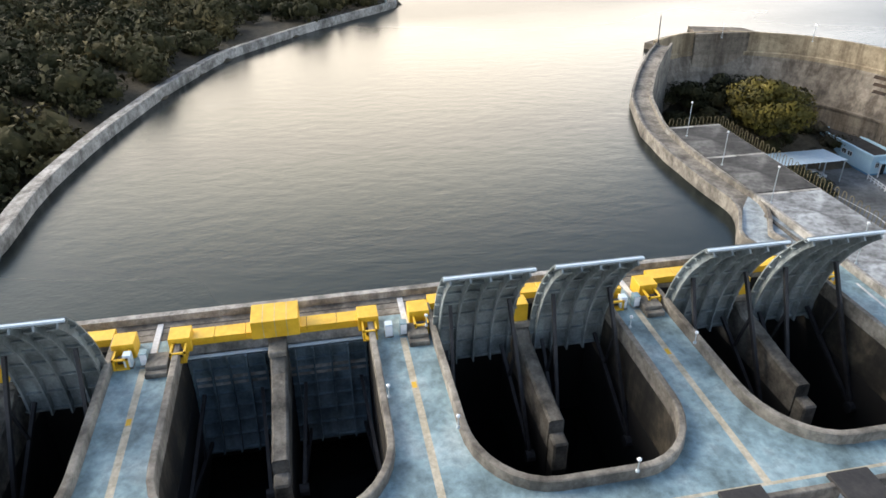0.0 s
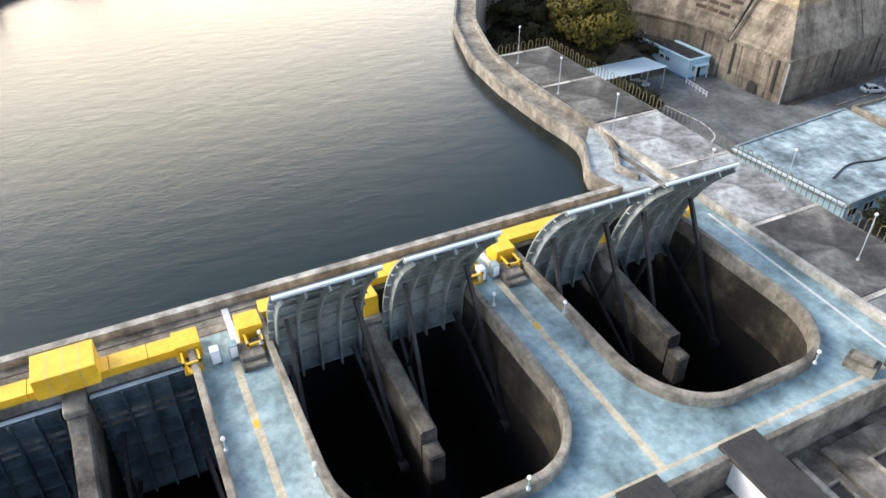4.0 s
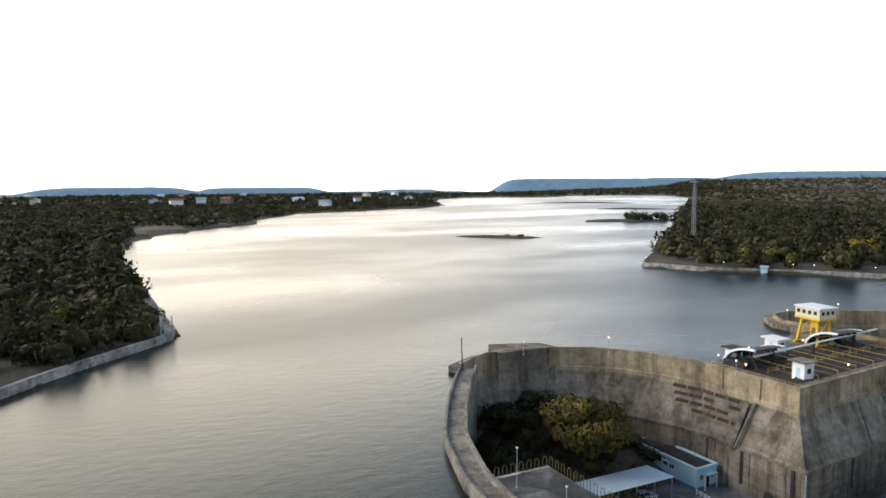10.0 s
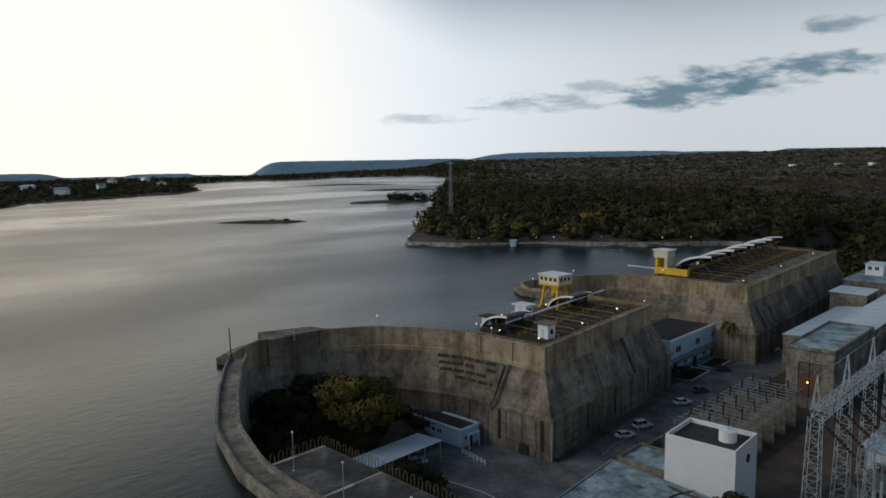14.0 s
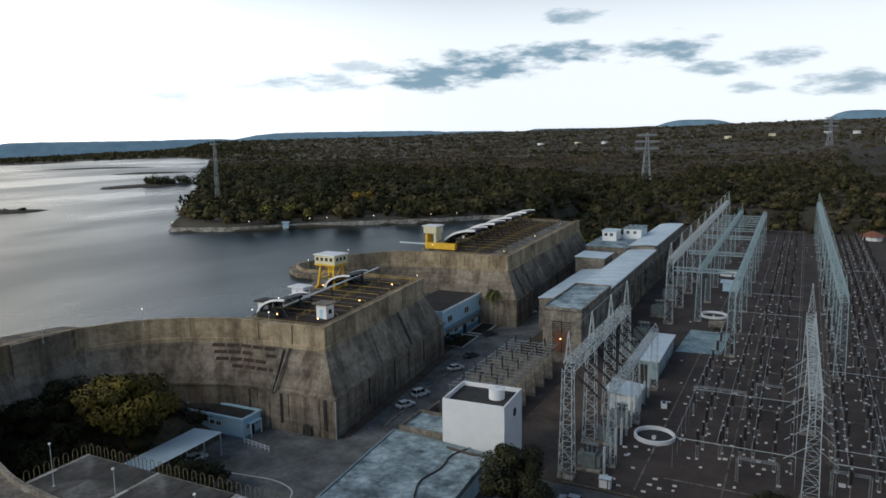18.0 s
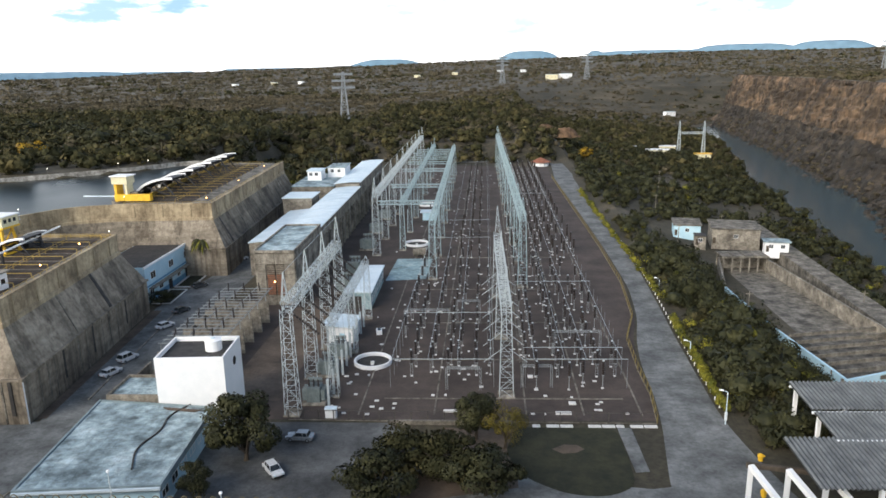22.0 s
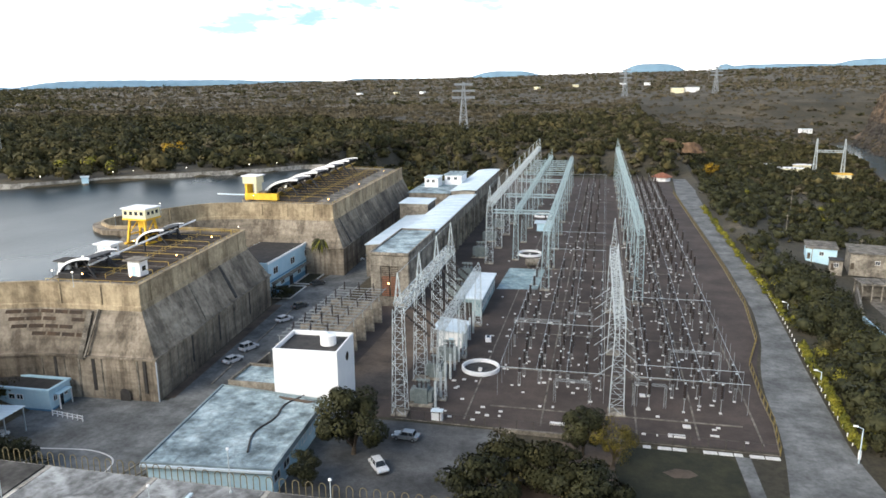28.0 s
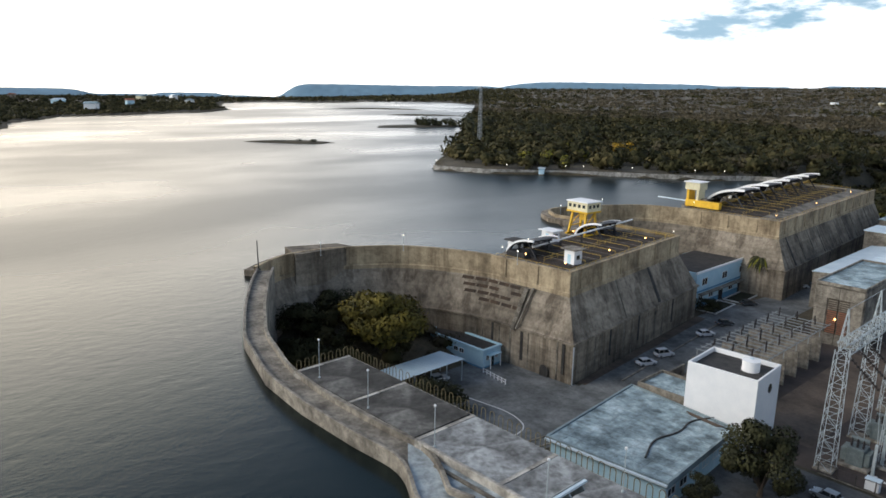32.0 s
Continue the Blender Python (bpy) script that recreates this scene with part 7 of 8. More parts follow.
# ---- trees and scrub ----
def leaf_cloud(centres, radii, heights, quads, size, seed, lumps=5, loose=0.16, spread=(0.25, 0.62), lump=(0.34, 0.58), sides=4):
    """Many leaf tufts that fill uneven crowns: their corners, the soft normals that they are lit by, and the corners of a tuft."""
    r = np.random.RandomState(seed)
    n = len(centres)
    # every crown is made of a few lumps
    lc = r.normal(size=(n, lumps, 3))
    lc /= np.linalg.norm(lc, axis=2, keepdims=True)
    lc *= r.uniform(*spread, (n, lumps, 1))
    lr = r.uniform(*lump, (n, lumps, 1))
    pick = r.randint(0, lumps, (n, quads))
    d = r.normal(size=(n, quads, 3))
    d /= np.linalg.norm(d, axis=2, keepdims=True)
    idx = np.arange(n)[:, None]
    p = lc[idx, pick] + d * lr[idx, pick] * r.uniform(0.75, 1.08, (n, quads, 1))
    nrm = d + r.normal(size=d.shape) * loose + np.array([0, 0, 0.15])
    nrm /= np.linalg.norm(nrm, axis=2, keepdims=True)
    scale = np.stack([radii, radii, heights / 2], 1)[:, None, :]
    pos = p * scale + (centres + np.array([0, 0, 1.0]) * (heights / 2)[:, None])[:, None, :]
    t1 = np.cross(nrm, r.normal(size=nrm.shape))
    t1 /= np.linalg.norm(t1, axis=2, keepdims=True)
    t2 = np.cross(nrm, t1)
    s = (size * radii[:, None] * r.uniform(0.55, 1.3, (n, quads)))[:, :, None]
    a, b = t1 * s, t2 * s * r.uniform(0.5, 0.9, (n, quads, 1))
    soft = p * 0.55 + d * 0.6 + r.normal(size=d.shape) * 0.16 + np.array([0, 0, 0.2])
    soft /= np.linalg.norm(soft, axis=2, keepdims=True)
    corners = [pos - a, pos - b * 0.9 + a * 0.15, pos + a, pos + b] if sides == 4 else [pos - a, pos + a * 0.7 - b, pos + a * 0.4 + b * 1.2]
    return np.stack(corners, 2).reshape(-1, 3), np.repeat(soft.reshape(-1, 3), sides, 0), sides


ICO = [(0, 0, -1)] + [(0.894 * math.cos(k * math.tau / 5), 0.894 * math.sin(k * math.tau / 5), -0.447) for k in range(5)] + [(0.894 * math.cos((k + 0.5) * math.tau / 5), 0.894 * math.sin((k + 0.5) * math.tau / 5), 0.447) for k in range(5)] + [(0, 0, 1)]
ICO_F = [f for k in range(5) for f in ((0, 1 + (k + 1) % 5, 1 + k), (1 + k, 1 + (k + 1) % 5, 6 + k), (1 + (k + 1) % 5, 6 + (k + 1) % 5, 6 + k), (6 + k, 6 + (k + 1) % 5, 11))]


def crown_cores(centres, radii, heights, seed):
    """The dense inside of each crown: one uneven lump, hidden by its tufts."""
    r = np.random.RandomState(seed)
    n = len(centres)
    ico = np.array(ICO)
    v = ico[None] * r.uniform(0.3, 0.62, (n, 12, 1))
    v = v * np.stack([radii, radii, heights / 2], 1)[:, None, :] + (centres + np.array([0, 0, 1.0]) * (heights * 0.46)[:, None])[:, None, :]
    f = (np.array(ICO_F)[None] + (np.arange(n) * 12)[:, None, None]).reshape(-1)
    return v.reshape(-1, 3), np.tile(ico, (n, 1)), f


def leaf_mesh(name, cloud, material, cores=None):
    """One mesh of leaf tufts, and of crown cores where given, lit by their soft normals."""
    verts, normals, sides = cloud
    loops = np.arange(len(verts), dtype=np.int32)
    totals = np.full(len(verts) // sides, sides, np.int32)
    if cores is not None:
        cv, cn, cf = cores
        loops = np.concatenate([loops, cf.astype(np.int32) + len(verts)])
        totals = np.concatenate([totals, np.full(len(cf) // 3, 3, np.int32)])
        verts, normals = np.concatenate([verts, cv]), np.concatenate([normals, cn])
    me = bpy.data.meshes.new(name)
    me.vertices.add(len(verts))
    me.vertices.foreach_set("co", verts.astype(np.float32).ravel())
    me.loops.add(len(loops))
    me.loops.foreach_set("vertex_index", loops)
    me.polygons.add(len(totals))
    me.polygons.foreach_set("loop_start", (np.cumsum(totals) - totals).astype(np.int32))
    me.polygons.foreach_set("loop_total", totals)
    me.update(calc_edges=True)
    me.attributes.new("custom_normal", "FLOAT_VECTOR", "POINT").data.foreach_set("vector", normals.astype(np.float32).ravel())
    me.materials.append(material)
    return me


def tree(at, h, r, material, seed, label, category="tree", trunk=0.2, quads=1500, size=0.085, group="yard trees"):
    e = thing(category if category != "tree" else "tree", at, 0, label, category, group)
    rnd_ = random.Random(seed)
    g = Geo()
    th = h * trunk
    w = max(0.12, h * 0.028)
    g.tube((0, 0, -0.2), (0.1, 0.05, th), w * 1.5, w, 8)
    for k in range(6):
        a = k * 1.05 + rnd_.uniform(-0.3, 0.3)
        q = (math.cos(a) * r * 0.6, math.sin(a) * r * 0.6, th + (h - th) * rnd_.uniform(0.35, 0.75))
        mid = (q[0] * 0.4, q[1] * 0.4, th + (q[2] - th) * 0.55)
        g.tube((0.1, 0.05, th * 0.9), mid, w * 0.75, w * 0.5, 6)
        g.tube(mid, q, w * 0.5, w * 0.15, 6)
    part("trunk", g, BARK, e)
    c = np.array([[0, 0, th * 0.75]])
    v = leaf_cloud(c, np.array([r * 1.15]), np.array([(h - th * 0.75) * 1.05]), quads * 4, size * 0.44, seed, 26, 0.4, (0.4, 0.82), (0.18, 0.36))
    part("crown", leaf_mesh("crown", v, material), None, e)
    return e


tree((-37.6, 88.6, 0), 11.0, 5.4, LEAF, 1, "dense dark green round tree beside the car park", quads=2600, trunk=0.1)
tree((-41.0, 79.0, 0), 5.4, 2.8, LEAF, 2, "small dark green tree beside the workshop wall")
tree((-3.8, 95.0, 0), 8.8, 3.6, LEAF, 3, "dense dark green tree in front of the yard fence", quads=2000)
tree((0.6, 92.4, 0), 7.4, 3.2, LEAF_OLIVE, 4, "lighter airy green tree with pale leaves", quads=1100, size=0.07)
tree((-13.5, 85.6, 0), 6.0, 5.2, LEAF_WOOD, 5, "dusky olive tree over the planting bed", quads=1500)
tree((-7.6, 83.0, 0), 6.6, 5.4, LEAF_WOOD, 6, "dusky olive tree over the planting bed", quads=1500)
tree((-2.5, 80.2, 0), 6.2, 5.2, LEAF, 8, "dark olive tree beside the junction", quads=1500)
tree((-17.0, 79.5, 0), 6.0, 5.4, LEAF, 9, "dark olive tree beside the car park", quads=1500)
tree((-105.0, 77.0, 2.0), 14.5, 9.4, LEAF_OLIVE, 10, "broad yellow-green tree under the curved wall", quads=3200, size=0.07)
tree((-117.0, 66.0, 5.6), 7.0, 5.5, LEAF_WOOD, 11, "dark green tree in the hollow of the curved wall", quads=1500)
tree((-108.0, 60.5, 2.8), 7.0, 5.5, LEAF_WOOD, 12, "dark green tree in the hollow of the curved wall", quads=1500)
tree((-104.0, 68.0, 1.5), 6.0, 4.6, LEAF_WOOD, 13, "dark green tree in the hollow of the curved wall", quads=1300)
tree((-120.5, 77.0, 6.5), 6.0, 5.0, LEAF, 14, "dark green tree in the hollow of the curved wall", quads=1300)
tree((-100.5, 57.0, 0.3), 6.0, 5.0, LEAF_WOOD, 15, "dark green tree below the upper deck", quads=1300)
tree((-86.0, 72.6, 0), 6.0, 4.4, LEAF, 16, "low dark green tree beside the car shelter", quads=1500)
tree((-82.0, 72.8, 0), 4.4, 3.4, LEAF, 17, "low dark green tree beside the car shelter", quads=1200)
tree((-82.0, 160.5, 0), 3.6, 3.4, LEAF, 18, "low dark shrub tree at the end of the dam wall", quads=900)
tree((-112.5, 88.5, 3.0), 4.5, 3.6, LEAF, 19, "dark shrub tree against the dam wall", quads=900)
# palm
e = thing("palm", (-81.2, 187.0, 0), 0, "tall palm with drooping fronds in front of the dam", "palm")
part("trunk", Geo().tube((0, 0, -0.2), (0.2, 0, 10.2), 0.36, 0.22, 9), BARK, e)
for k in range(34):
    a, up = k * 2.4, 0.2 + 0.75 * ((k * 7) % 10) / 10
    rings = []
    for j in range(7):
        t = j / 6
        d, z = 3.4 * t, 10.2 + up * 3.0 * t - 4.2 * t * t
        w = 0.42 * math.sin(math.pi * min(1, t * 0.9 + 0.1)) + 0.03
        ca, sa = math.cos(a), math.sin(a)
        rings.append([(0.2 + ca * d - sa * w, sa * d + ca * w, z - 0.15), (0.2 + ca * d, sa * d, z), (0.2 + ca * d + sa * w, sa * d - ca * w, z - 0.15)])
    part("frond", Geo().loft(rings, False, False), LEAF_YEL if k % 5 == 0 else LEAF, e)


def woods(name, label, spots, r0, r1, h0, h1, quads, size, material, seed, sink=0.1, base=None, sides=3, core=True):
    """Far woods in one mesh: crowns at the given spots, a few of them large."""
    r = np.random.RandomState(seed)
    X, Y = spots[:, 0], spots[:, 1]
    Z = height(X, Y) if base is None else np.broadcast_to(base, X.shape)
    big = r.uniform(0, 1, len(X)) ** 1.7
    radii = r0 + (r1 - r0) * big
    hs = (h0 + (h1 - h0) * big) * r.uniform(0.85, 1.15, len(X))
    c = np.stack([X, Y, Z - hs * sink], 1)
    cloud = leaf_cloud(c, radii, hs, quads, size, seed + 1, 6, 0.3, sides=sides)
    return tagged(new(name, leaf_mesh(name, cloud, material, crown_cores(c, radii, hs, seed + 2) if core else None)), label, "trees", kind="stuff")


def scatter(n, test, x0, x1, y0, y1, seed):
    r = np.random.RandomState(seed)
    X, Y = r.uniform(x0, x1, n), r.uniform(y0, y1, n)
    k = test(X, Y) & (away(RIVER, X, Y, True) > 3.4) & ~inside(RIVER, X, Y)
    return np.stack([X[k], Y[k]], 1)


hol = scatter(240, lambda X, Y: (away([(-122, 60), (-127.5, 69), (-126.8, 80), (-119.5, 92.5), (-110.5, 98.5)], X, Y) > 6.0) & (X < -98 - (Y - 54) * 0.10) & (Y > 50 + (-100 - X) * 0.45), -126, -97, 52, 93, 91)
woods("woods", "dense dark trees in the hollow of the curved wall", hol[::4], 2.0, 4.2, 3.0, 6.5, 260, 0.085, LEAF_WOOD, 160)
woods("woods", "brown scrub in the hollow of the curved wall", hol[2::4], 1.6, 3.4, 1.6, 3.6, 200, 0.09, LEAF_DRY, 162)
any_ = lambda X, Y: np.ones(X.shape, bool)
dry = lambda X, Y: rough_noise(X, Y, 0.012, 21) > 0.1
# left bank
lb = scatter(5200, lambda X, Y: Y < 30, -520, -50, -230, 22, 1)
near_ = np.hypot(lb[:, 0], lb[:, 1]) < 200
woods("woods", "dense dark green trees close behind the left bank wall", np.concatenate([lb[near_], lb[near_][::2] + 3.1 * np.array([[-1.0, -0.6]])]), 2.6, 6.6, 3.6, 9.5, 230, 0.10, LEAF_WOOD, 100)
lb = lb[~near_]
woods("woods", "dense dark green trees behind the left bank wall", lb, 3.0, 8.0, 4.0, 10.5, 70, 0.18, LEAF_WOOD, 101)
woods("woods", "yellow-green trees among the left bank woods", lb[::34] + 1.0, 2.6, 4.4, 5.0, 9.5, 70, 0.16, LEAF_YEL, 102)
# woods behind the intake blocks
nb = scatter(4200, lambda X, Y: Y > 200 - (X + 231) * -0.0, -560, -84, 215, 620, 2)
nb = nb[(nb[:, 1] > 296) | (nb[:, 0] < -125)]
woods("woods", "dense dark green trees behind the far bank", nb, 3.2, 9.0, 4.0, 11.0, 110, 0.145, LEAF_WOOD, 103)
woods("woods", "dry brown-green trees behind the far bank", scatter(1500, dry, -560, -84, 296, 620, 3), 2.6, 6.0, 3.5, 8.5, 60, 0.18, LEAF_DRY, 104)
woods("woods", "tall dark trees above the far woods", nb[(nb[:, 1] > 330) & (nb[:, 1] < 460)][::10], 6.0, 11.0, 10.0, 15.0, 220, 0.10, LEAF, 105)
woods("woods", "yellow-green trees along the far bank", nb[nb[:, 1] < 330][::23], 3.0, 5.0, 6.0, 8.5, 100, 0.16, LEAF_YEL, 106)
# beyond the yard
fy = scatter(5200, lambda X, Y: ((Y > 425) | (X < -70)) & (X < np.interp(Y, [p[1] for p in GORGE_L], [p[0] for p in GORGE_L]) - 3) & (np.hypot(X - 146, Y - 549) > 24) & (np.hypot(X - 54, Y - 512) > 20), -100, 260, 300, 800, 4)
woods("woods", "dark trees beyond the end of the switchyard", fy[::2], 2.6, 7.0, 4.0, 10.0, 90, 0.155, LEAF_WOOD, 107)
woods("woods", "dry scrub beyond the end of the switchyard", fy[1::2], 2.0, 4.4, 2.4, 5.0, 50, 0.19, LEAF_DRY, 108)
# slope between road and gorge
def on_slope(X, Y):
    gl = np.interp(Y, [p[1] for p in GORGE_L], [p[0] for p in GORGE_L])
    rr = np.interp(Y, [p[1] for p in ROAD_R], [p[0] for p in ROAD_R])
    ruin = (X > 56) & (X < 100) & (Y > 88) & (Y < 270) & (X > 60 - 0.02 * (Y - 100))
    return (X > rr + 3.0) & (X < gl - 2) & ~ruin & ~((X < 60) & (Y < 92))


sl = scatter(4600, lambda X, Y: on_slope(X, Y) & (rough_noise(X, Y, 0.05, 77) > -0.75), 36, 170, 60, 560, 5)
woods("woods", "dark green trees on the slope above the gorge", sl[::2], 1.8, 5.2, 2.6, 8.0, 130, 0.125, LEAF, 109)
woods("woods", "olive and dry bushes on the slope above the gorge", sl[1::3], 1.4, 3.0, 1.8, 4.2, 70, 0.17, LEAF_WOOD, 110)
woods("woods", "yellow-green bushes along the road", sl[2::16], 1.5, 3.2, 2.2, 5.0, 90, 0.14, LEAF_YEL, 111)
nr = scatter(900, lambda X, Y: (X > np.interp(Y, [p[1] for p in ROAD_R], [p[0] for p in ROAD_R]) + 3.2) & (X < 61), 36, 62, 94, 215, 55)
woods("woods", "dense dark trees between the road and the old works", nr[::3], 2.0, 4.4, 3.0, 7.0, 320, 0.08, LEAF, 112)
woods("woods", "dry olive bushes between the road and the old works", nr[1::3], 1.4, 2.6, 2.0, 4.0, 200, 0.10, LEAF_WOOD, 113)
woods("woods", "yellow-green bushes between the road and the old works", nr[2::12], 1.4, 2.8, 2.0, 4.4, 220, 0.10, LEAF_YEL, 114)
# scrub over the plain, thinner and larger with distance
for i, (d0, d1, n, q, rr0, rr1) in enumerate(((560, 1100, 30000, 14, 1.8, 5.6), (1000, 2100, 17000, 12, 3.0, 9.0), (2000, 4500, 15000, 8, 7.0, 18.0))):
    r = np.random.RandomState(40 + i)
    a = np.radians(r.uniform(-50, 118, n))
    d = np.sqrt(r.uniform(d0 ** 2, d1 ** 2, n))
    X, Y = -np.sin(a) * d, np.cos(a) * d
    gr = np.interp(Y, [p[1] for p in GORGE_R], [p[0] for p in GORGE_R])
    gl = np.interp(Y, [p[1] for p in GORGE_L], [p[0] for p in GORGE_L])
    k = ~inside(RIVER, X, Y) & (away(RIVER, X, Y, True) > rr1 * 0.9) & ~((X > gl - 10) & (X < gr + 40) & (Y < 1150)) & (rough_noise(X, Y, 0.006, 31) > -3.0)
    P = np.stack([X[k], Y[k]], 1)
    dark = rough_noise(P[:, 0], P[:, 1], 0.009, 33) + np.random.RandomState(60 + i).uniform(-1, 1, len(P)) + np.clip((-P[:, 0] - 0.75 * P[:, 1]) / 150, 0, 3) > 1.15
    woods("scrub", "dry brown-green scrub over the plain", P[~dark], rr0, rr1, rr0 * 0.5, rr1 * 0.5, q, 0.30, LEAF_DRY, 120 + i, sides=3, core=False)
    woods("scrub", "dark green trees scattered over the plain", P[dark], rr0 * 1.2, rr1 * 1.1, rr0, rr1 * 0.75, q, 0.30, LEAF_WOOD, 130 + i, sides=3)
# cliff-top and cliff-foot bushes
cl = np.concatenate([scatter(5000, lambda X, Y: X > np.interp(Y, [p[1] for p in GORGE_R], [p[0] for p in GORGE_R]) + 33, 170, 760, 100, 950, 8), scatter(60, lambda X, Y: abs(X - np.interp(Y, [p[1] for p in GORGE_R], [p[0] for p in GORGE_R]) - 9) < 1, 150, 420, 180, 900, 9)])
woods("scrub", "dry bushes on the cliff above the gorge", cl, 1.6, 4.5, 1.2, 3.6, 26, 0.26, LEAF_DRY, 140, sides=3, core=False)
foot_y = np.random.RandomState(88).uniform(160, 900, 420)
foot_u = np.random.RandomState(89).uniform(1.0, 13.0, 420)
foot = np.stack([np.interp(foot_y, [p[1] for p in GORGE_R], [p[0] for p in GORGE_R]) + foot_u - 1.0, foot_y], 1)
woods("scrub", "brown bushes among the boulders under the cliff", foot, 1.0, 3.2, 1.0, 3.0, 40, 0.2, LEAF_DRY, 142, 0.1, -20.5 + foot_u * 1.15)
# islands
isl = []
for (cx, cy), a, b, t in ISLES[:2]:
    r = np.random.RandomState(int(a))
    for k in range(34 if a > 30 else 9):
        u, v = (r.uniform(0.0, 0.7) if a > 30 else r.uniform(-0.6, 0.5)) * a, r.uniform(-0.5, 0.5) * b
        isl.append((cx + u * math.cos(radians(t)) - v * math.sin(radians(t)), cy + u * math.sin(radians(t)) + v * math.cos(radians(t))))
woods("woods", "dark trees on the river islands", np.array(isl[9:]), 3.0, 6.0, 3.5, 9.0, 120, 0.15, LEAF, 150, 0.1, Z_WATER + 0.6)
woods("woods", "low bushes on a river island", np.array(isl[:9]), 1.6, 3.4, 0.9, 2.2, 80, 0.16, LEAF, 152, 0.1, Z_WATER + 0.6)

# bare reddish earth bank beyond the yard
EARTH = mat("bare_red_earth", (0.070, 0.040, 0.022), (0.30, 0.185, 0.10), 0.12, 0.95, 0.6, 0.6, c3=(0.165, 0.10, 0.055), streak=0.5, depth=0.4)
r = np.random.RandomState(71)
n_a, n_b = 26, 7
rows = []
for i in range(n_a + 1):
    u = i / n_a
    top = 11.0 * math.sin(math.pi * min(1, 0.06 + u)) ** 0.6 * (0.8 + 0.2 * math.sin(u * 9))
    rows.append([(38 + 34 * u + r.uniform(-0.8, 0.8), 518 + v * 16 + 4 * math.sin(u * 7) + r.uniform(-0.8, 0.8), 6.0 + top * min(1, (v * 2.2) ** 0.8) * (1 - 0.9 * max(0, v - 0.55) / 0.45) + r.uniform(-0.5, 0.5)) for v in (k / n_b for k in range(n_b + 1))])
solid("earth_bank", Geo().loft([q[::-1] for q in rows], False, False), EARTH, "bare reddish earth bank among dry trees", "earth bank", kind="structure")
LEAF_GOLD = mat("golden_blossom_leaves", (0.20, 0.12, 0.012), (0.52, 0.33, 0.03), 0.3, 0.7, 0.0, 1.0, island=0.2, spec=0.2)
tree((-200.0, 303.0, 19.4), 9.0, 6.2, LEAF_GOLD, 31, "golden yellow tree in the woods behind the far bank", quads=700, size=0.12, group="far trees")
tree((63.0, 436.0, 0.0), 8.0, 4.6, LEAF_GOLD, 32, "golden yellow tree beside the road's end", quads=600, size=0.12, group="far trees")

# clipped hedge along the road
HEDGE = [(36.9, 103.5), (37.3, 112.0), (38.0, 121.0), (38.5, 130.0), (39.1, 139.0), (40.2, 149.0)]
hv = []
r = np.random.RandomState(5)
for (xa, ya), (xb, yb) in zip(HEDGE, HEDGE[1:]):
    for k in range(9):
        hv.append((xa + (xb - xa) * k / 9, ya + (yb - ya) * k / 9, 0.0))
hv = np.array(hv)
tagged(new("hedge", leaf_mesh("hedge", leaf_cloud(hv, np.full(len(hv), 1.25), np.full(len(hv), 2.3), 260, 0.13, 6, 4), LEAF_YEL)), "clipped yellow-green hedge along the road", "hedge")
h2 = np.array([(41.5 + k * 0.028, 160 + k * 2.6, 0.0) for k in range(62)])
tagged(new("hedge", leaf_mesh("hedge", leaf_cloud(h2, r.uniform(1.0, 1.9, 62), r.uniform(1.4, 2.8, 62), 130, 0.16, 7, 4), LEAF_YEL)), "loose yellow-green bushes along the road", "hedge")


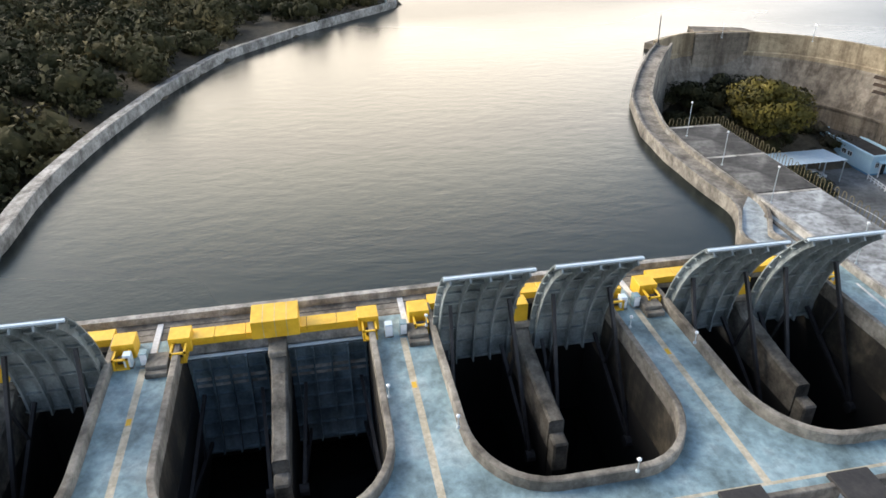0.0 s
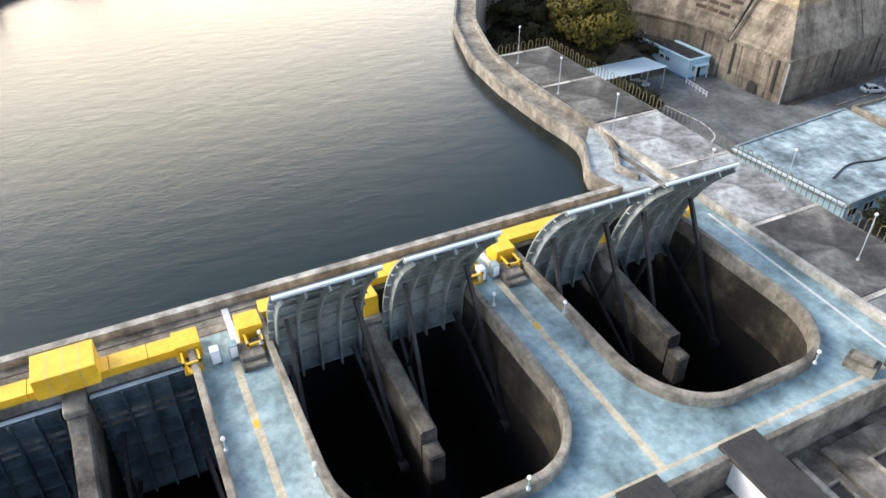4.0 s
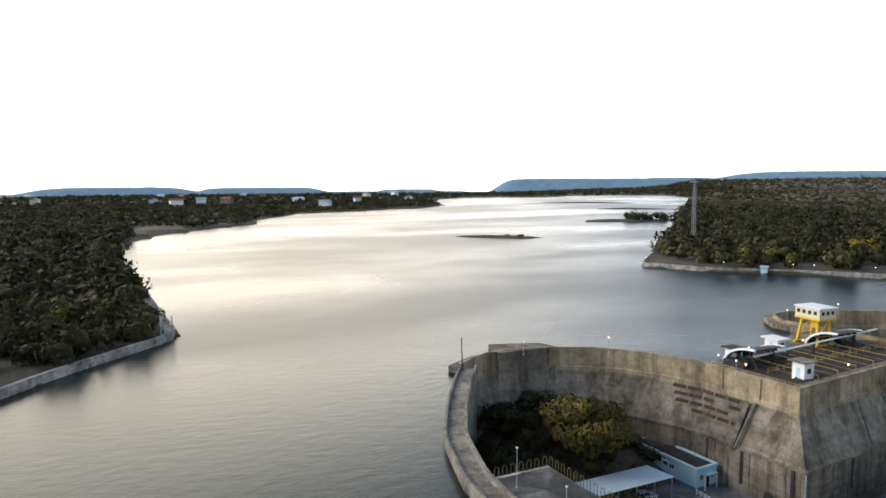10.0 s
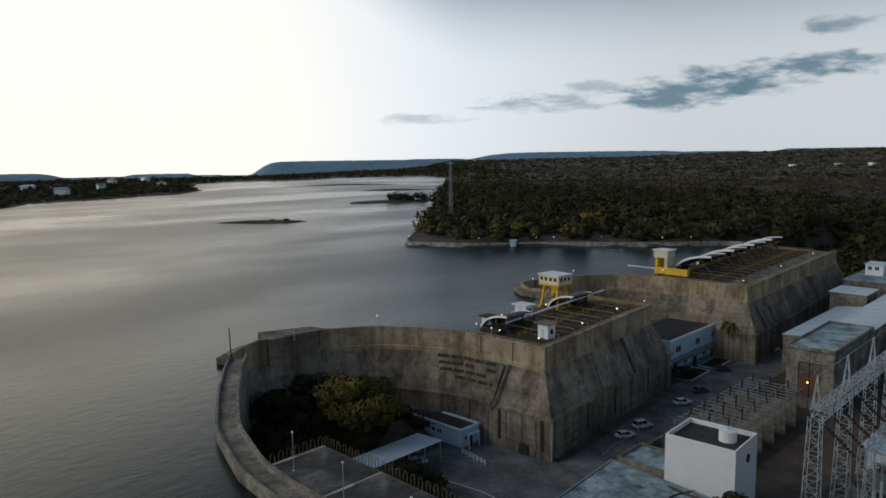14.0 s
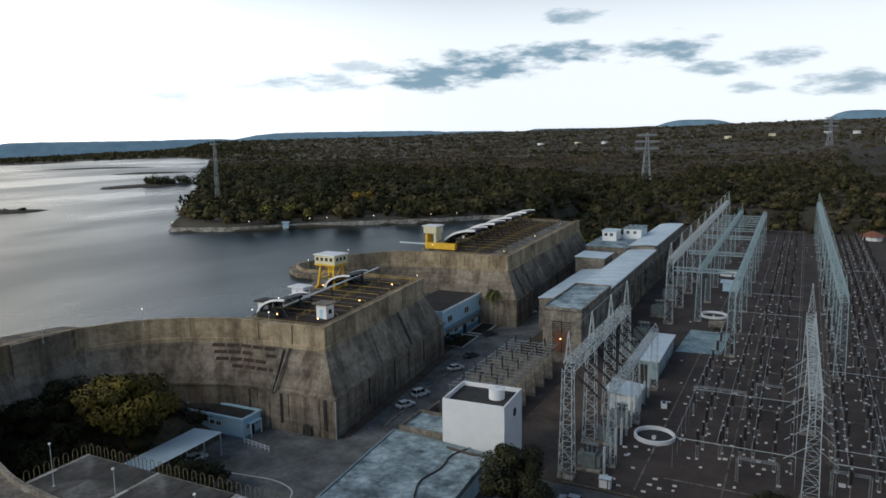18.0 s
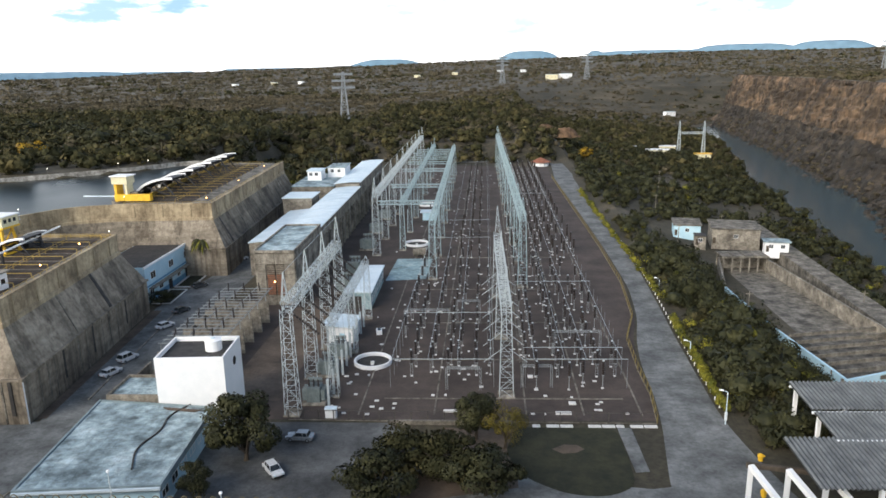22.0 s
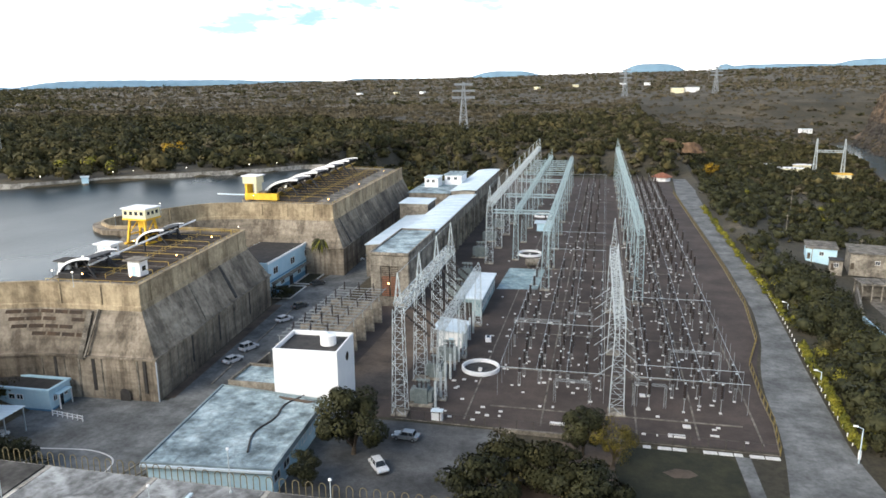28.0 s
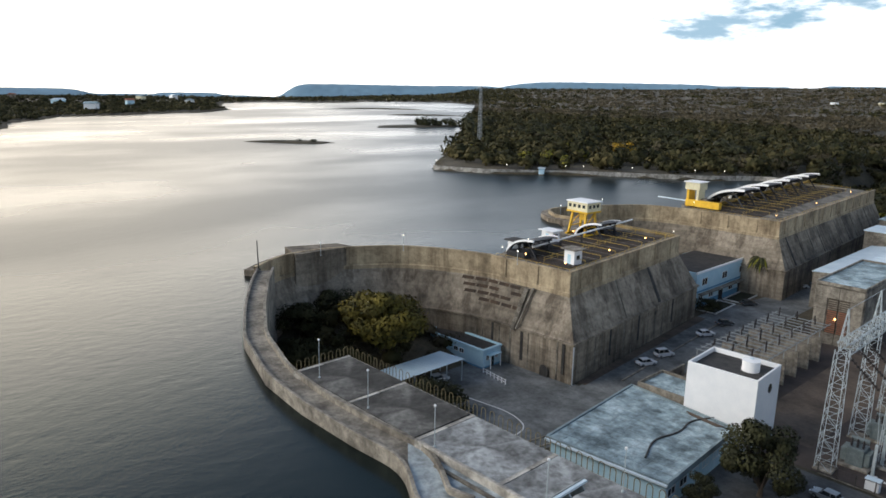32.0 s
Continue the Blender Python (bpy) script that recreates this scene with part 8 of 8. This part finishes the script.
# ---- vehicles ----
def car(at, turn, paint, label, tall=False, group="parked cars"):
    e = thing("car", (at[0], at[1], at[2] if len(at) > 2 else 0.06), turn, label, "car", group)
    H = 1.0 if tall else 0.86
    prof = [(-2.1, 0.45), (-2.15, 0.75), (-1.95, H), (-1.5, H + 0.05), (1.0, H), (1.9, 0.82), (2.12, 0.62), (2.1, 0.42), (1.75, 0.3), (-1.8, 0.3)]
    g = Geo().loft([[(x * 0.985, -0.86, z) for x, z in prof], [(x, -0.72, z + 0.02) for x, z in prof], [(x, 0.72, z + 0.02) for x, z in prof], [(x * 0.985, 0.86, z) for x, z in prof]])
    b = part("body", g, paint, e)
    T = 1.78 if tall else 1.45
    back = -1.95 if tall else -1.55
    cab = [(back, H - 0.02), (back + 0.25, T), (0.35, T), (1.05, H - 0.02)]
    part("glasshouse", Geo().loft([[(x, -0.74 + 0.13 * (z > H), z) for x, z in cab], [(x, 0.74 - 0.13 * (z > H), z) for x, z in cab]]), WIN, e)
    part("roof", Geo().box(back + 0.22, 0.42, -0.62, 0.62, T - 0.02, T + 0.05, 0.03), paint, e)
    for x in (back + 0.28, -0.55, 0.4):
        for s in (-1, 1):
            part("pillar", Geo().bar((x + (0.45 if x > 0 else -0.1), s * 0.74, H), (x, s * 0.62, T), 0.07), paint, e)
    for x in (-1.35, 1.35):
        for s in (-1, 1):
            w = part("wheel", Geo().tube((x, s * 0.70, 0.31), (x, s * 0.89, 0.31), 0.31, 0.31, 14), TYRE, e)
            part("rim", Geo().tube((x, s * 0.885, 0.31), (x, s * 0.9, 0.31), 0.18, 0.18, 10), CAR_SILVER, w)
    for s in (-1, 1):
        part("headlight", Geo().box(2.0, 2.13, s * 0.6 - 0.15, s * 0.6 + 0.15, 0.6, 0.75), ROOF_WHITE, e)
        part("tail_light", Geo().box(-2.16, -2.05, s * 0.66 - 0.12, s * 0.66 + 0.12, 0.62, 0.82), TERRA, e)
    part("bumper", Geo().box(2.05, 2.16, -0.75, 0.75, 0.34, 0.5, 0.03), TYRE, e)
    return e


car((-73.3, 118.6), 68, CAR_WHITE, "white hatchback parked at the foot of the dam")
car((-73.4, 125.6), 68, CAR_WHITE, "white van parked at the foot of the dam", True)
car((-73.8, 144.2), 62, CAR_WHITE, "white car parked at the foot of the dam")
car((-74.4, 154.8), 62, CAR_GREY, "dark grey car parked at the foot of the dam")
car((-77.8, 175.0), 50, CAR_GREY, "dark grey car parked beside the terrace")
car((-75.5, 203.0), 40, CAR_WHITE, "white car parked beside the powerhouse")
car((-76.0, 208.5), 40, CAR_SILVER, "silver car parked beside the powerhouse")
car((-77.0, 214.0), 40, CAR_WHITE, "white car parked beside the powerhouse")
car((-32.6, 85.2), -52, CAR_WHITE, "white car parked in the car park")
car((-31.0, 94.6), 175, CAR_SILVER, "silver car parked beside the round tree")
car((-94.6, 81.5), 80, CAR_WHITE, "white car under the sheet roof")
car((-11.0, 86.5, 0.1), 35, CAR_SILVER, "silver car half hidden under trees")

# ---- lamps and posts by the road ----
def street_lamp(at, h, turn, label="pale street lamp with a short arm", box=False):
    e = thing("street_lamp", at, turn, label, "street lamp", "street lamps")
    part("pole", Geo().tube((0, 0, 0), (0, 0, h), 0.1, 0.07, 8), ROOF_WHITE, e)
    part("arm", Geo().bar((0, 0, h), (0.9, 0, h + 0.2), 0.08, 0.08, True), ROOF_WHITE, e)
    part("head", Geo().box(0.6, 1.3, -0.15, 0.15, h + 0.12, h + 0.3, 0.03), WHITE, e)
    if box:
        part("box", Geo().box(-0.2, 0.2, -0.5, -0.1, 0.7, 2.0, 0.03), WHITE, e)
    return e


street_lamp((35.6, 100.2, 0.0), 5.6, 160, box=True)
street_lamp((38.0, 128.0, 0.0), 3.0, 160)
street_lamp((42.5, 171.0, 0.0), 3.0, 160)
for k, (x, y, h) in enumerate(((85, 345, 12), (59.6, 217, 10), (93, 170, 9), (69, 285, 9), (88, 262, 8), (57, 150, 8))):
    zz = float(height(np.array([float(x)]), np.array([float(y)]))[0])
    e = thing("utility_pole", (x, y, zz - 0.2), 0, "slim grey concrete utility pole", "pole", "utility poles")
    part("pole", Geo().tube((0, 0, 0), (0, 0, h), 0.17, 0.1, 7), CONC_TOP, e)
    part("crossarm", Geo().box(-0.8, 0.8, -0.07, 0.07, h - 0.7, h - 0.55), CONC_TOP, e)
bol = Geo().lathe([(0.1, 0), (0.1, 0.6), (0.05, 0.68)], 8).mesh("bollard", WHITE)
row = thing("bollard_row", (33.5, 102, 0.05), 0, "row of small white road bollards", "bollards")
for k in range(46):
    y = 103 + k * 2.9
    o = part("bollard", bol, None, row)
    o.location = (float(np.interp(y, [p[1] for p in ROAD_R], [p[0] for p in ROAD_R])) + 0.6 - 33.5, y - 102, 0)

# ---- low kiosk with a tiled roof at the road's end ----
e = thing("kiosk", (33.5, 412, 0), 0, "round kiosk with a red tiled roof and white walls", "kiosk")
part("body", Geo().lathe([(4.6, 0), (4.6, 2.4)], 10), WHITE, e)
part("roof", Geo().lathe([(5.8, 2.3), (5.7, 2.5), (2.0, 4.2), (0.2, 4.8)], 10), TERRA, e)

# ---- old works on the slope ----
Z_R = -3.0
solid("works_floor", Geo().prism([(61.5, 118.0), (76.0, 110.0), (92.0, 140.0), (90.0, 178.0), (84.0, 208.0), (69.0, 208.0), (61.5, 176.0)], -16, Z_R - 1.6), CONC_OLD, "stained concrete floor of the roofless works", "floor", kind="structure")
for l, zt, mt in (([(61.6, 178.0), (62.0, 150.0), (64.5, 120.0)], Z_R + 1.6, PALE_BLUE), ([(64.5, 120.0), (86.0, 128.5)], Z_R + 1.8, PALE_BLUE), ([(86.0, 128.0), (84.0, 160.0), (82.0, 208.0)], Z_R + 2.2, CONC_TOP), ([(82.0, 208.0), (69.5, 208.0), (61.6, 178.0)], Z_R + 1.6, CONC_TOP)):
    solid("works_wall", swept(l, [(-0.25, -14), (-0.25, zt), (0.25, zt), (0.25, -14)]), mt, "weathered wall of the old works", "wall", kind="structure")
for k in range(7):
    y = 121 + k * 3.9
    e = thing("roof_beam", (64.0, y, Z_R + 1.0), 0, "grey concrete roof beam over the open works", "beam", "works beams")
    part("beam", Geo().bar((-0.2, 0, 0), (21.5, 5.0 - k * 0.1, 0), 0.5, 0.8, True), CONC_OLD, e)
e = thing("works_frame", (69.0, 205.0, Z_R - 1.6), 0, "open concrete frame with slim columns and a flat roof", "frame")
for k in range(6):
    part("column", Geo().box(k * 2.5 - 0.15, k * 2.5 + 0.15, -3.0, -2.7, 0, 4.6), CONC_TOP, e)
    part("column", Geo().box(k * 2.5 - 0.15, k * 2.5 + 0.15, 3.0, 3.3, 0, 4.6), CONC_TOP, e)
for k in range(4):
    part("roof_rib", Geo().box(-0.5, 13.0, -3.3 + k * 2.2, -2.7 + k * 2.2, 4.6, 5.0), CONC_OLD, e)
    part("roof_slab", Geo().box(-0.5 + k * 3.4, 2.5 + k * 3.4, -3.2, 3.5, 5.0, 5.15), CONC_OLD, e)


def plain_house(x, y, z, w, d, h, wall, roof, label, turn=0.0, ov=0.5, wins=3, group="slope houses"):
    e = thing("house", (x, y, z), turn, label, "house", group)
    part("body", Geo().box(-w / 2, w / 2, -d / 2, d / 2, -2.0, h), wall, e)
    part("roof", Geo().box(-w / 2 - ov, w / 2 + ov, -d / 2 - ov, d / 2 + ov, h, h + 0.3, 0.04), roof, e)
    for k in range(wins):
        window(e, (-w / 2 + w * (k + 0.5) / wins, -d / 2), (1, 0), 1.2, 1.1, h * 0.4)
    door(e, (-w / 2 + 0.8, -d / 2), (1, 0), 0.9, 2.0, 0.05, BARK)
    return e


plain_house(84.0, 238.0, Z_R, 15, 14, 5.0, CONC_TOP, CONC_OLD, "plain rendered hall with a flat grey roof", -12, 0.5, 1)
plain_house(71.5, 250.0, Z_R, 9, 12, 3.6, PALE_BLUE, CONC_OLD, "pale blue low house with a light roof", -12, 0.4, 1)
plain_house(71.0, 232.0, Z_R, 3.6, 4, 3.0, CONC_TOP, ROOF_DARK, "small grey pump house with a white door", -12, 0.2, 1)
plain_house(92.0, 222.0, Z_R, 7, 4, 3.2, WHITE, ROOF_OLD, "small open porch house with a flat roof", -12, 0.6, 2)
solid("works_road", Geo().prism([(86.8, 118), (93.0, 116), (96.5, 180), (102, 262), (95, 264), (90.5, 182)], -18, Z_R), CONC_OLD, "stained road along the old works", "road", kind="structure")

# ---- corrugated shed and white portal beside the road ----
def corrugated(name, parent, x0, x1, y0, y1, z0, z1, pitch=0.6):
    """A trapezoid sheet: pale ribs with troughs between them darkened by painted shade."""
    g = Geo()
    n = int((x1 - x0) / pitch) * 4
    rows = []
    for i in range(n + 1):
        x = x0 + (x1 - x0) * i / n
        b = 0.24 if i % 4 in (2, 3) else 0.0
        rows.append([(x, y0, z0 + b), (x, y1, z1 + b), (x, y1, z1 + b - 0.1), (x, y0, z0 + b - 0.1)])
    ob = part(name, g.loft(rows), (SHEET, SHEET_SHADED), parent)
    ob.data.polygons.foreach_set("material_index", np.array([1 if k // 4 % 4 == 0 else 0 for k in range(len(g.f))], np.int32))
    return ob


# trough colour that holds the shade between the ribs
SHEET_SHADED = mat("shaded_sheet_trough", (0.02, 0.022, 0.022), (0.07, 0.075, 0.075), 0.4, 0.8, 0.0, 3.0)
e = thing("sheet_roofed_shed", (43.0, 82.0, 0), 0, "open shed with big grey corrugated sheet roofs", "shed")
SHEET = mat("dull_grey_sheet", (0.10, 0.11, 0.115), (0.22, 0.235, 0.24), 0.4, 0.6, 0.0, 3.0)
corrugated("upper_sheet", e, 0.4, 26, 7.6, 15.4, 8.0, 8.6)
corrugated("middle_sheet", e, 0.6, 26, -0.5, 7.2, 7.2, 7.8)
corrugated("lower_sheet", e, -6.2, 26, -10.0, 0.9, 6.6, 7.3)
for x in (1.5, 9.0, 17.0, 25.0):
    for y in (-9.0, 0.2, 7.4, 15.0):
        part("column", Geo().box(x - 0.25, x + 0.25, y - 0.25, y + 0.25, -6, 6.7 + (y + 9) * 0.06), WHITE, e)
for y in (0.2, 7.4, 15.0):
    part("purlin", Geo().box(0.4, 26, y - 0.15, y + 0.15, 6.6 + (y + 9) * 0.055, 6.9 + (y + 9) * 0.055), WHITE, e)
e = thing("white_portal", (31.0, 78.0, 0), -12, "white painted concrete portal frames beside the road", "portal")
for k in range(3):
    x = k * 4.4
    part("post", Geo().box(x - 0.3, x + 0.3, -0.3, 0.3, -4, 6.0, 0.05), WHITE, e)
    part("slanted_beam", Geo().bar((x, 0, 6.0), (x + 2.8, -5.0, 4.2), 0.6, 0.7, True), WHITE, e)
part("cross_beam", Geo().box(-0.3, 9.2, 1.2, 1.8, 5.0, 5.6, 0.04), BARK, e, "dark brown cross beam")
for k in range(2):
    e = thing("hydrant", (37.0 - k * 3.0, 89.5 - k * 9, 0.07), 0, "small yellow hydrant beside the road", "hydrant", "hydrants")
    part("body", Geo().lathe([(0.35, 0), (0.35, 0.5), (0.45, 0.55), (0.4, 0.9), (0.1, 1.1)], 10), YELLOW, e)
    part("nozzle", Geo().tube((0.3, 0, 0.65), (0.6, 0, 0.65), 0.12, 0.12, 8), YELLOW, e)

# ---- far masts, pylons and houses ----
def pylon(x, y, h, label="grey lattice power pylon with three cross-arms"):
    z = float(height(np.array([float(x)]), np.array([float(y)]))[0])
    e = thing("power_pylon", (x, y, z - 0.3), 20, label, "pylon", "power pylons")
    w = h * 0.17
    part("tower", Geo().lattice((0, 0, 0), (0, 0, h), w, w * 0.15, h / 9, h * 0.012), PYLON, e)
    for k, a in ((0.68, 0.24), (0.82, 0.24), (0.95, 0.20)):
        part("cross_arm", Geo().lattice((-h * a, 0, h * k), (h * a, 0, h * k), h * 0.03, h * 0.03, h * 0.06, h * 0.014), PYLON, e)
    return e


PYLON = mat("dull_pylon_steel", (0.22, 0.25, 0.27), (0.32, 0.35, 0.37), 1.0, 0.6, 0.0, 8.0)
pylon(-121.5, 639.5, 43.0)
pylon(43.5, 1343.0, 48.0)
pylon(195.0, 1330.0, 46.0)
e = thing("lattice_mast", (-276.0, 280.0, 19.4), 0, "slim tall lattice mast with a small platform on top", "mast")
part("mast", Geo().lattice((0, 0, 0), (0, 0, 33), 1.8, 0.9, 1.9, 0.14), PYLON, e)
part("platform", Geo().box(-1.7, 1.7, -1.7, 1.7, 33, 33.4), PYLON, e)
part("beacon", Geo().tube((0, 0, 33.4), (0, 0, 35), 0.2, 0.2, 6), PYLON, e)
pylon(620.0, 1150.0, 52.0)
pylon(900.0, 1500.0, 52.0)
e = thing("portal_gantry", (151.0, 553.0, float(height(np.array([151.0]), np.array([553.0]))[0])), -8, "pale lattice portal gantry above a bright compound", "gantry")
for x in (0, 18):
    part("leg", Geo().lattice((x, 0, 0), (x, 0, 26), 2.6, 0.6, 2.6, 0.25), STEEL, e)
part("beam", Geo().lattice((0, 0, 17), (18, 0, 17), 1.4, 1.4, 2.0, 0.22), STEEL, e)
for k, (x, y, w, d, h) in enumerate(((132, 540, 16, 8, 4), (162, 546, 22, 7, 3.5), (148, 575, 12, 8, 4), (118, 556, 8, 6, 3))):
    z = float(height(np.array([float(x)]), np.array([float(y)]))[0])
    plain_house(x, y, z, w, d, h, CREAM, YELLOW if k == 1 else WHITE, "low cream compound building with a pale roof", -10, 0.6, 3, "compound buildings")
rnd2 = random.Random(12)
for k, (x, y) in enumerate(((139, 1400), (165, 1402), (262, 1010), (-480, 1700), (-430, 1760), (-560, 1660), (-150, 1800), (60, 2000), (120, 1950), (-60, 1900))):
    z = float(height(np.array([float(x)]), np.array([float(y)]))[0])
    s = 1.6 if k < 2 else 1.0
    plain_house(x, y, z + 1.0, 14 * s, 9 * s, 5.0 * s, WHITE if k % 3 else CREAM, ROOF_WHITE, "far white house among the scrub", rnd2.uniform(-40, 40), 0.6, 3, "far houses")
for k in range(20):
    a, d = radians(rnd2.uniform(66, 97)), rnd2.uniform(780, 1900)
    x, y = -math.sin(a) * d, math.cos(a) * d
    if bool(inside(RIVER, np.array([x]), np.array([y]))[0]) or float(away(RIVER, np.array([x]), np.array([y]), True)[0]) < 14:
        continue
    z = float(height(np.array([x]), np.array([y]))[0])
    e = thing("far_house", (x, y, z - 0.5), rnd2.uniform(0, 180), "far pale house of the town across the river", "house", "town houses")
    w = rnd2.uniform(4, 9)
    h = rnd2.uniform(6, 9)
    part("body", Geo().box(-w, w, -5, 5, 0, h), rnd2.choice((WHITE, CREAM, PALE_BLUE, CONC_TOP)), e)
    part("roof", Geo().loft([[(-w - 1, -6, h), (w + 1, -6, h), (w + 1, 0, h + 2.2), (-w - 1, 0, h + 2.2)], [(-w - 1, 6, h), (w + 1, 6, h), (w + 1, 0.1, h + 2.2), (-w - 1, 0.1, h + 2.2)]], True, True), rnd2.choice((TERRA, ROOF_WHITE, ROOF_OLD)), e)
# jetty and lamps along the far bank
e = thing("jetty", (-191.0, 229.0, Z_WATER), -52, "small floating jetty with a pale blue hut", "jetty")
part("deck", Geo().box(-11, 3, -0.9, 0.9, -0.15, 0.35, 0.04), CONC_TOP, e)
part("hut", Geo().box(-3.5, 0.5, -1.2, 1.2, 0.35, 2.6, 0.04), PALE_BLUE, e)
part("hut_roof", Geo().box(-4.0, 1.0, -1.6, 1.6, 2.6, 2.8, 0.03), ROOF_WHITE, e)
e = thing("lookout_stand", (-176.5, 13.0, 19.5), 0, "small railed stand at the corner of the bank wall", "stand")
for x in (-1.2, 1.2):
    for y in (-1.2, 1.2):
        part("post", Geo().box(x - 0.08, x + 0.08, y - 0.08, y + 0.08, 0, 4.6), STEEL, e)
for z in (2.6, 3.6, 4.5):
    part("rail", Geo().box(-1.3, 1.3, -1.28, -1.16, z, z + 0.1), STEEL, e)
    part("rail", Geo().box(-1.3, 1.3, 1.16, 1.28, z, z + 0.1), STEEL, e)
part("floor", Geo().box(-1.4, 1.4, -1.4, 1.4, 2.3, 2.45), CONC_TOP, e)
for l in (RIGHT_BANK[1:-1],):
    ln = rounded(l, 6)
    tot = 0.0
    last = ln[0]
    for p in ln[1:]:
        seg = math.hypot(p[0] - last[0], p[1] - last[1])
        n = int((tot + seg) // 13) - int(tot // 13)
        if n:
            e = thing("bank_lamp", (p[0] + 0.9, p[1] + 1.2, 19.5), 0, "small lamp post along the far bank wall", "lamp post", "bank lamps")
            part("pole", Geo().tube((0, 0, 0), (0, 0, 2.4), 0.07, 0.05, 6), CONC_TOP, e)
            part("globe", Geo().lathe([(0.04, -0.18), (0.2, 0), (0.04, 0.2)], 8, (0, 0, 2.55)), LAMP_WHITE, e)
        tot += seg
        last = p
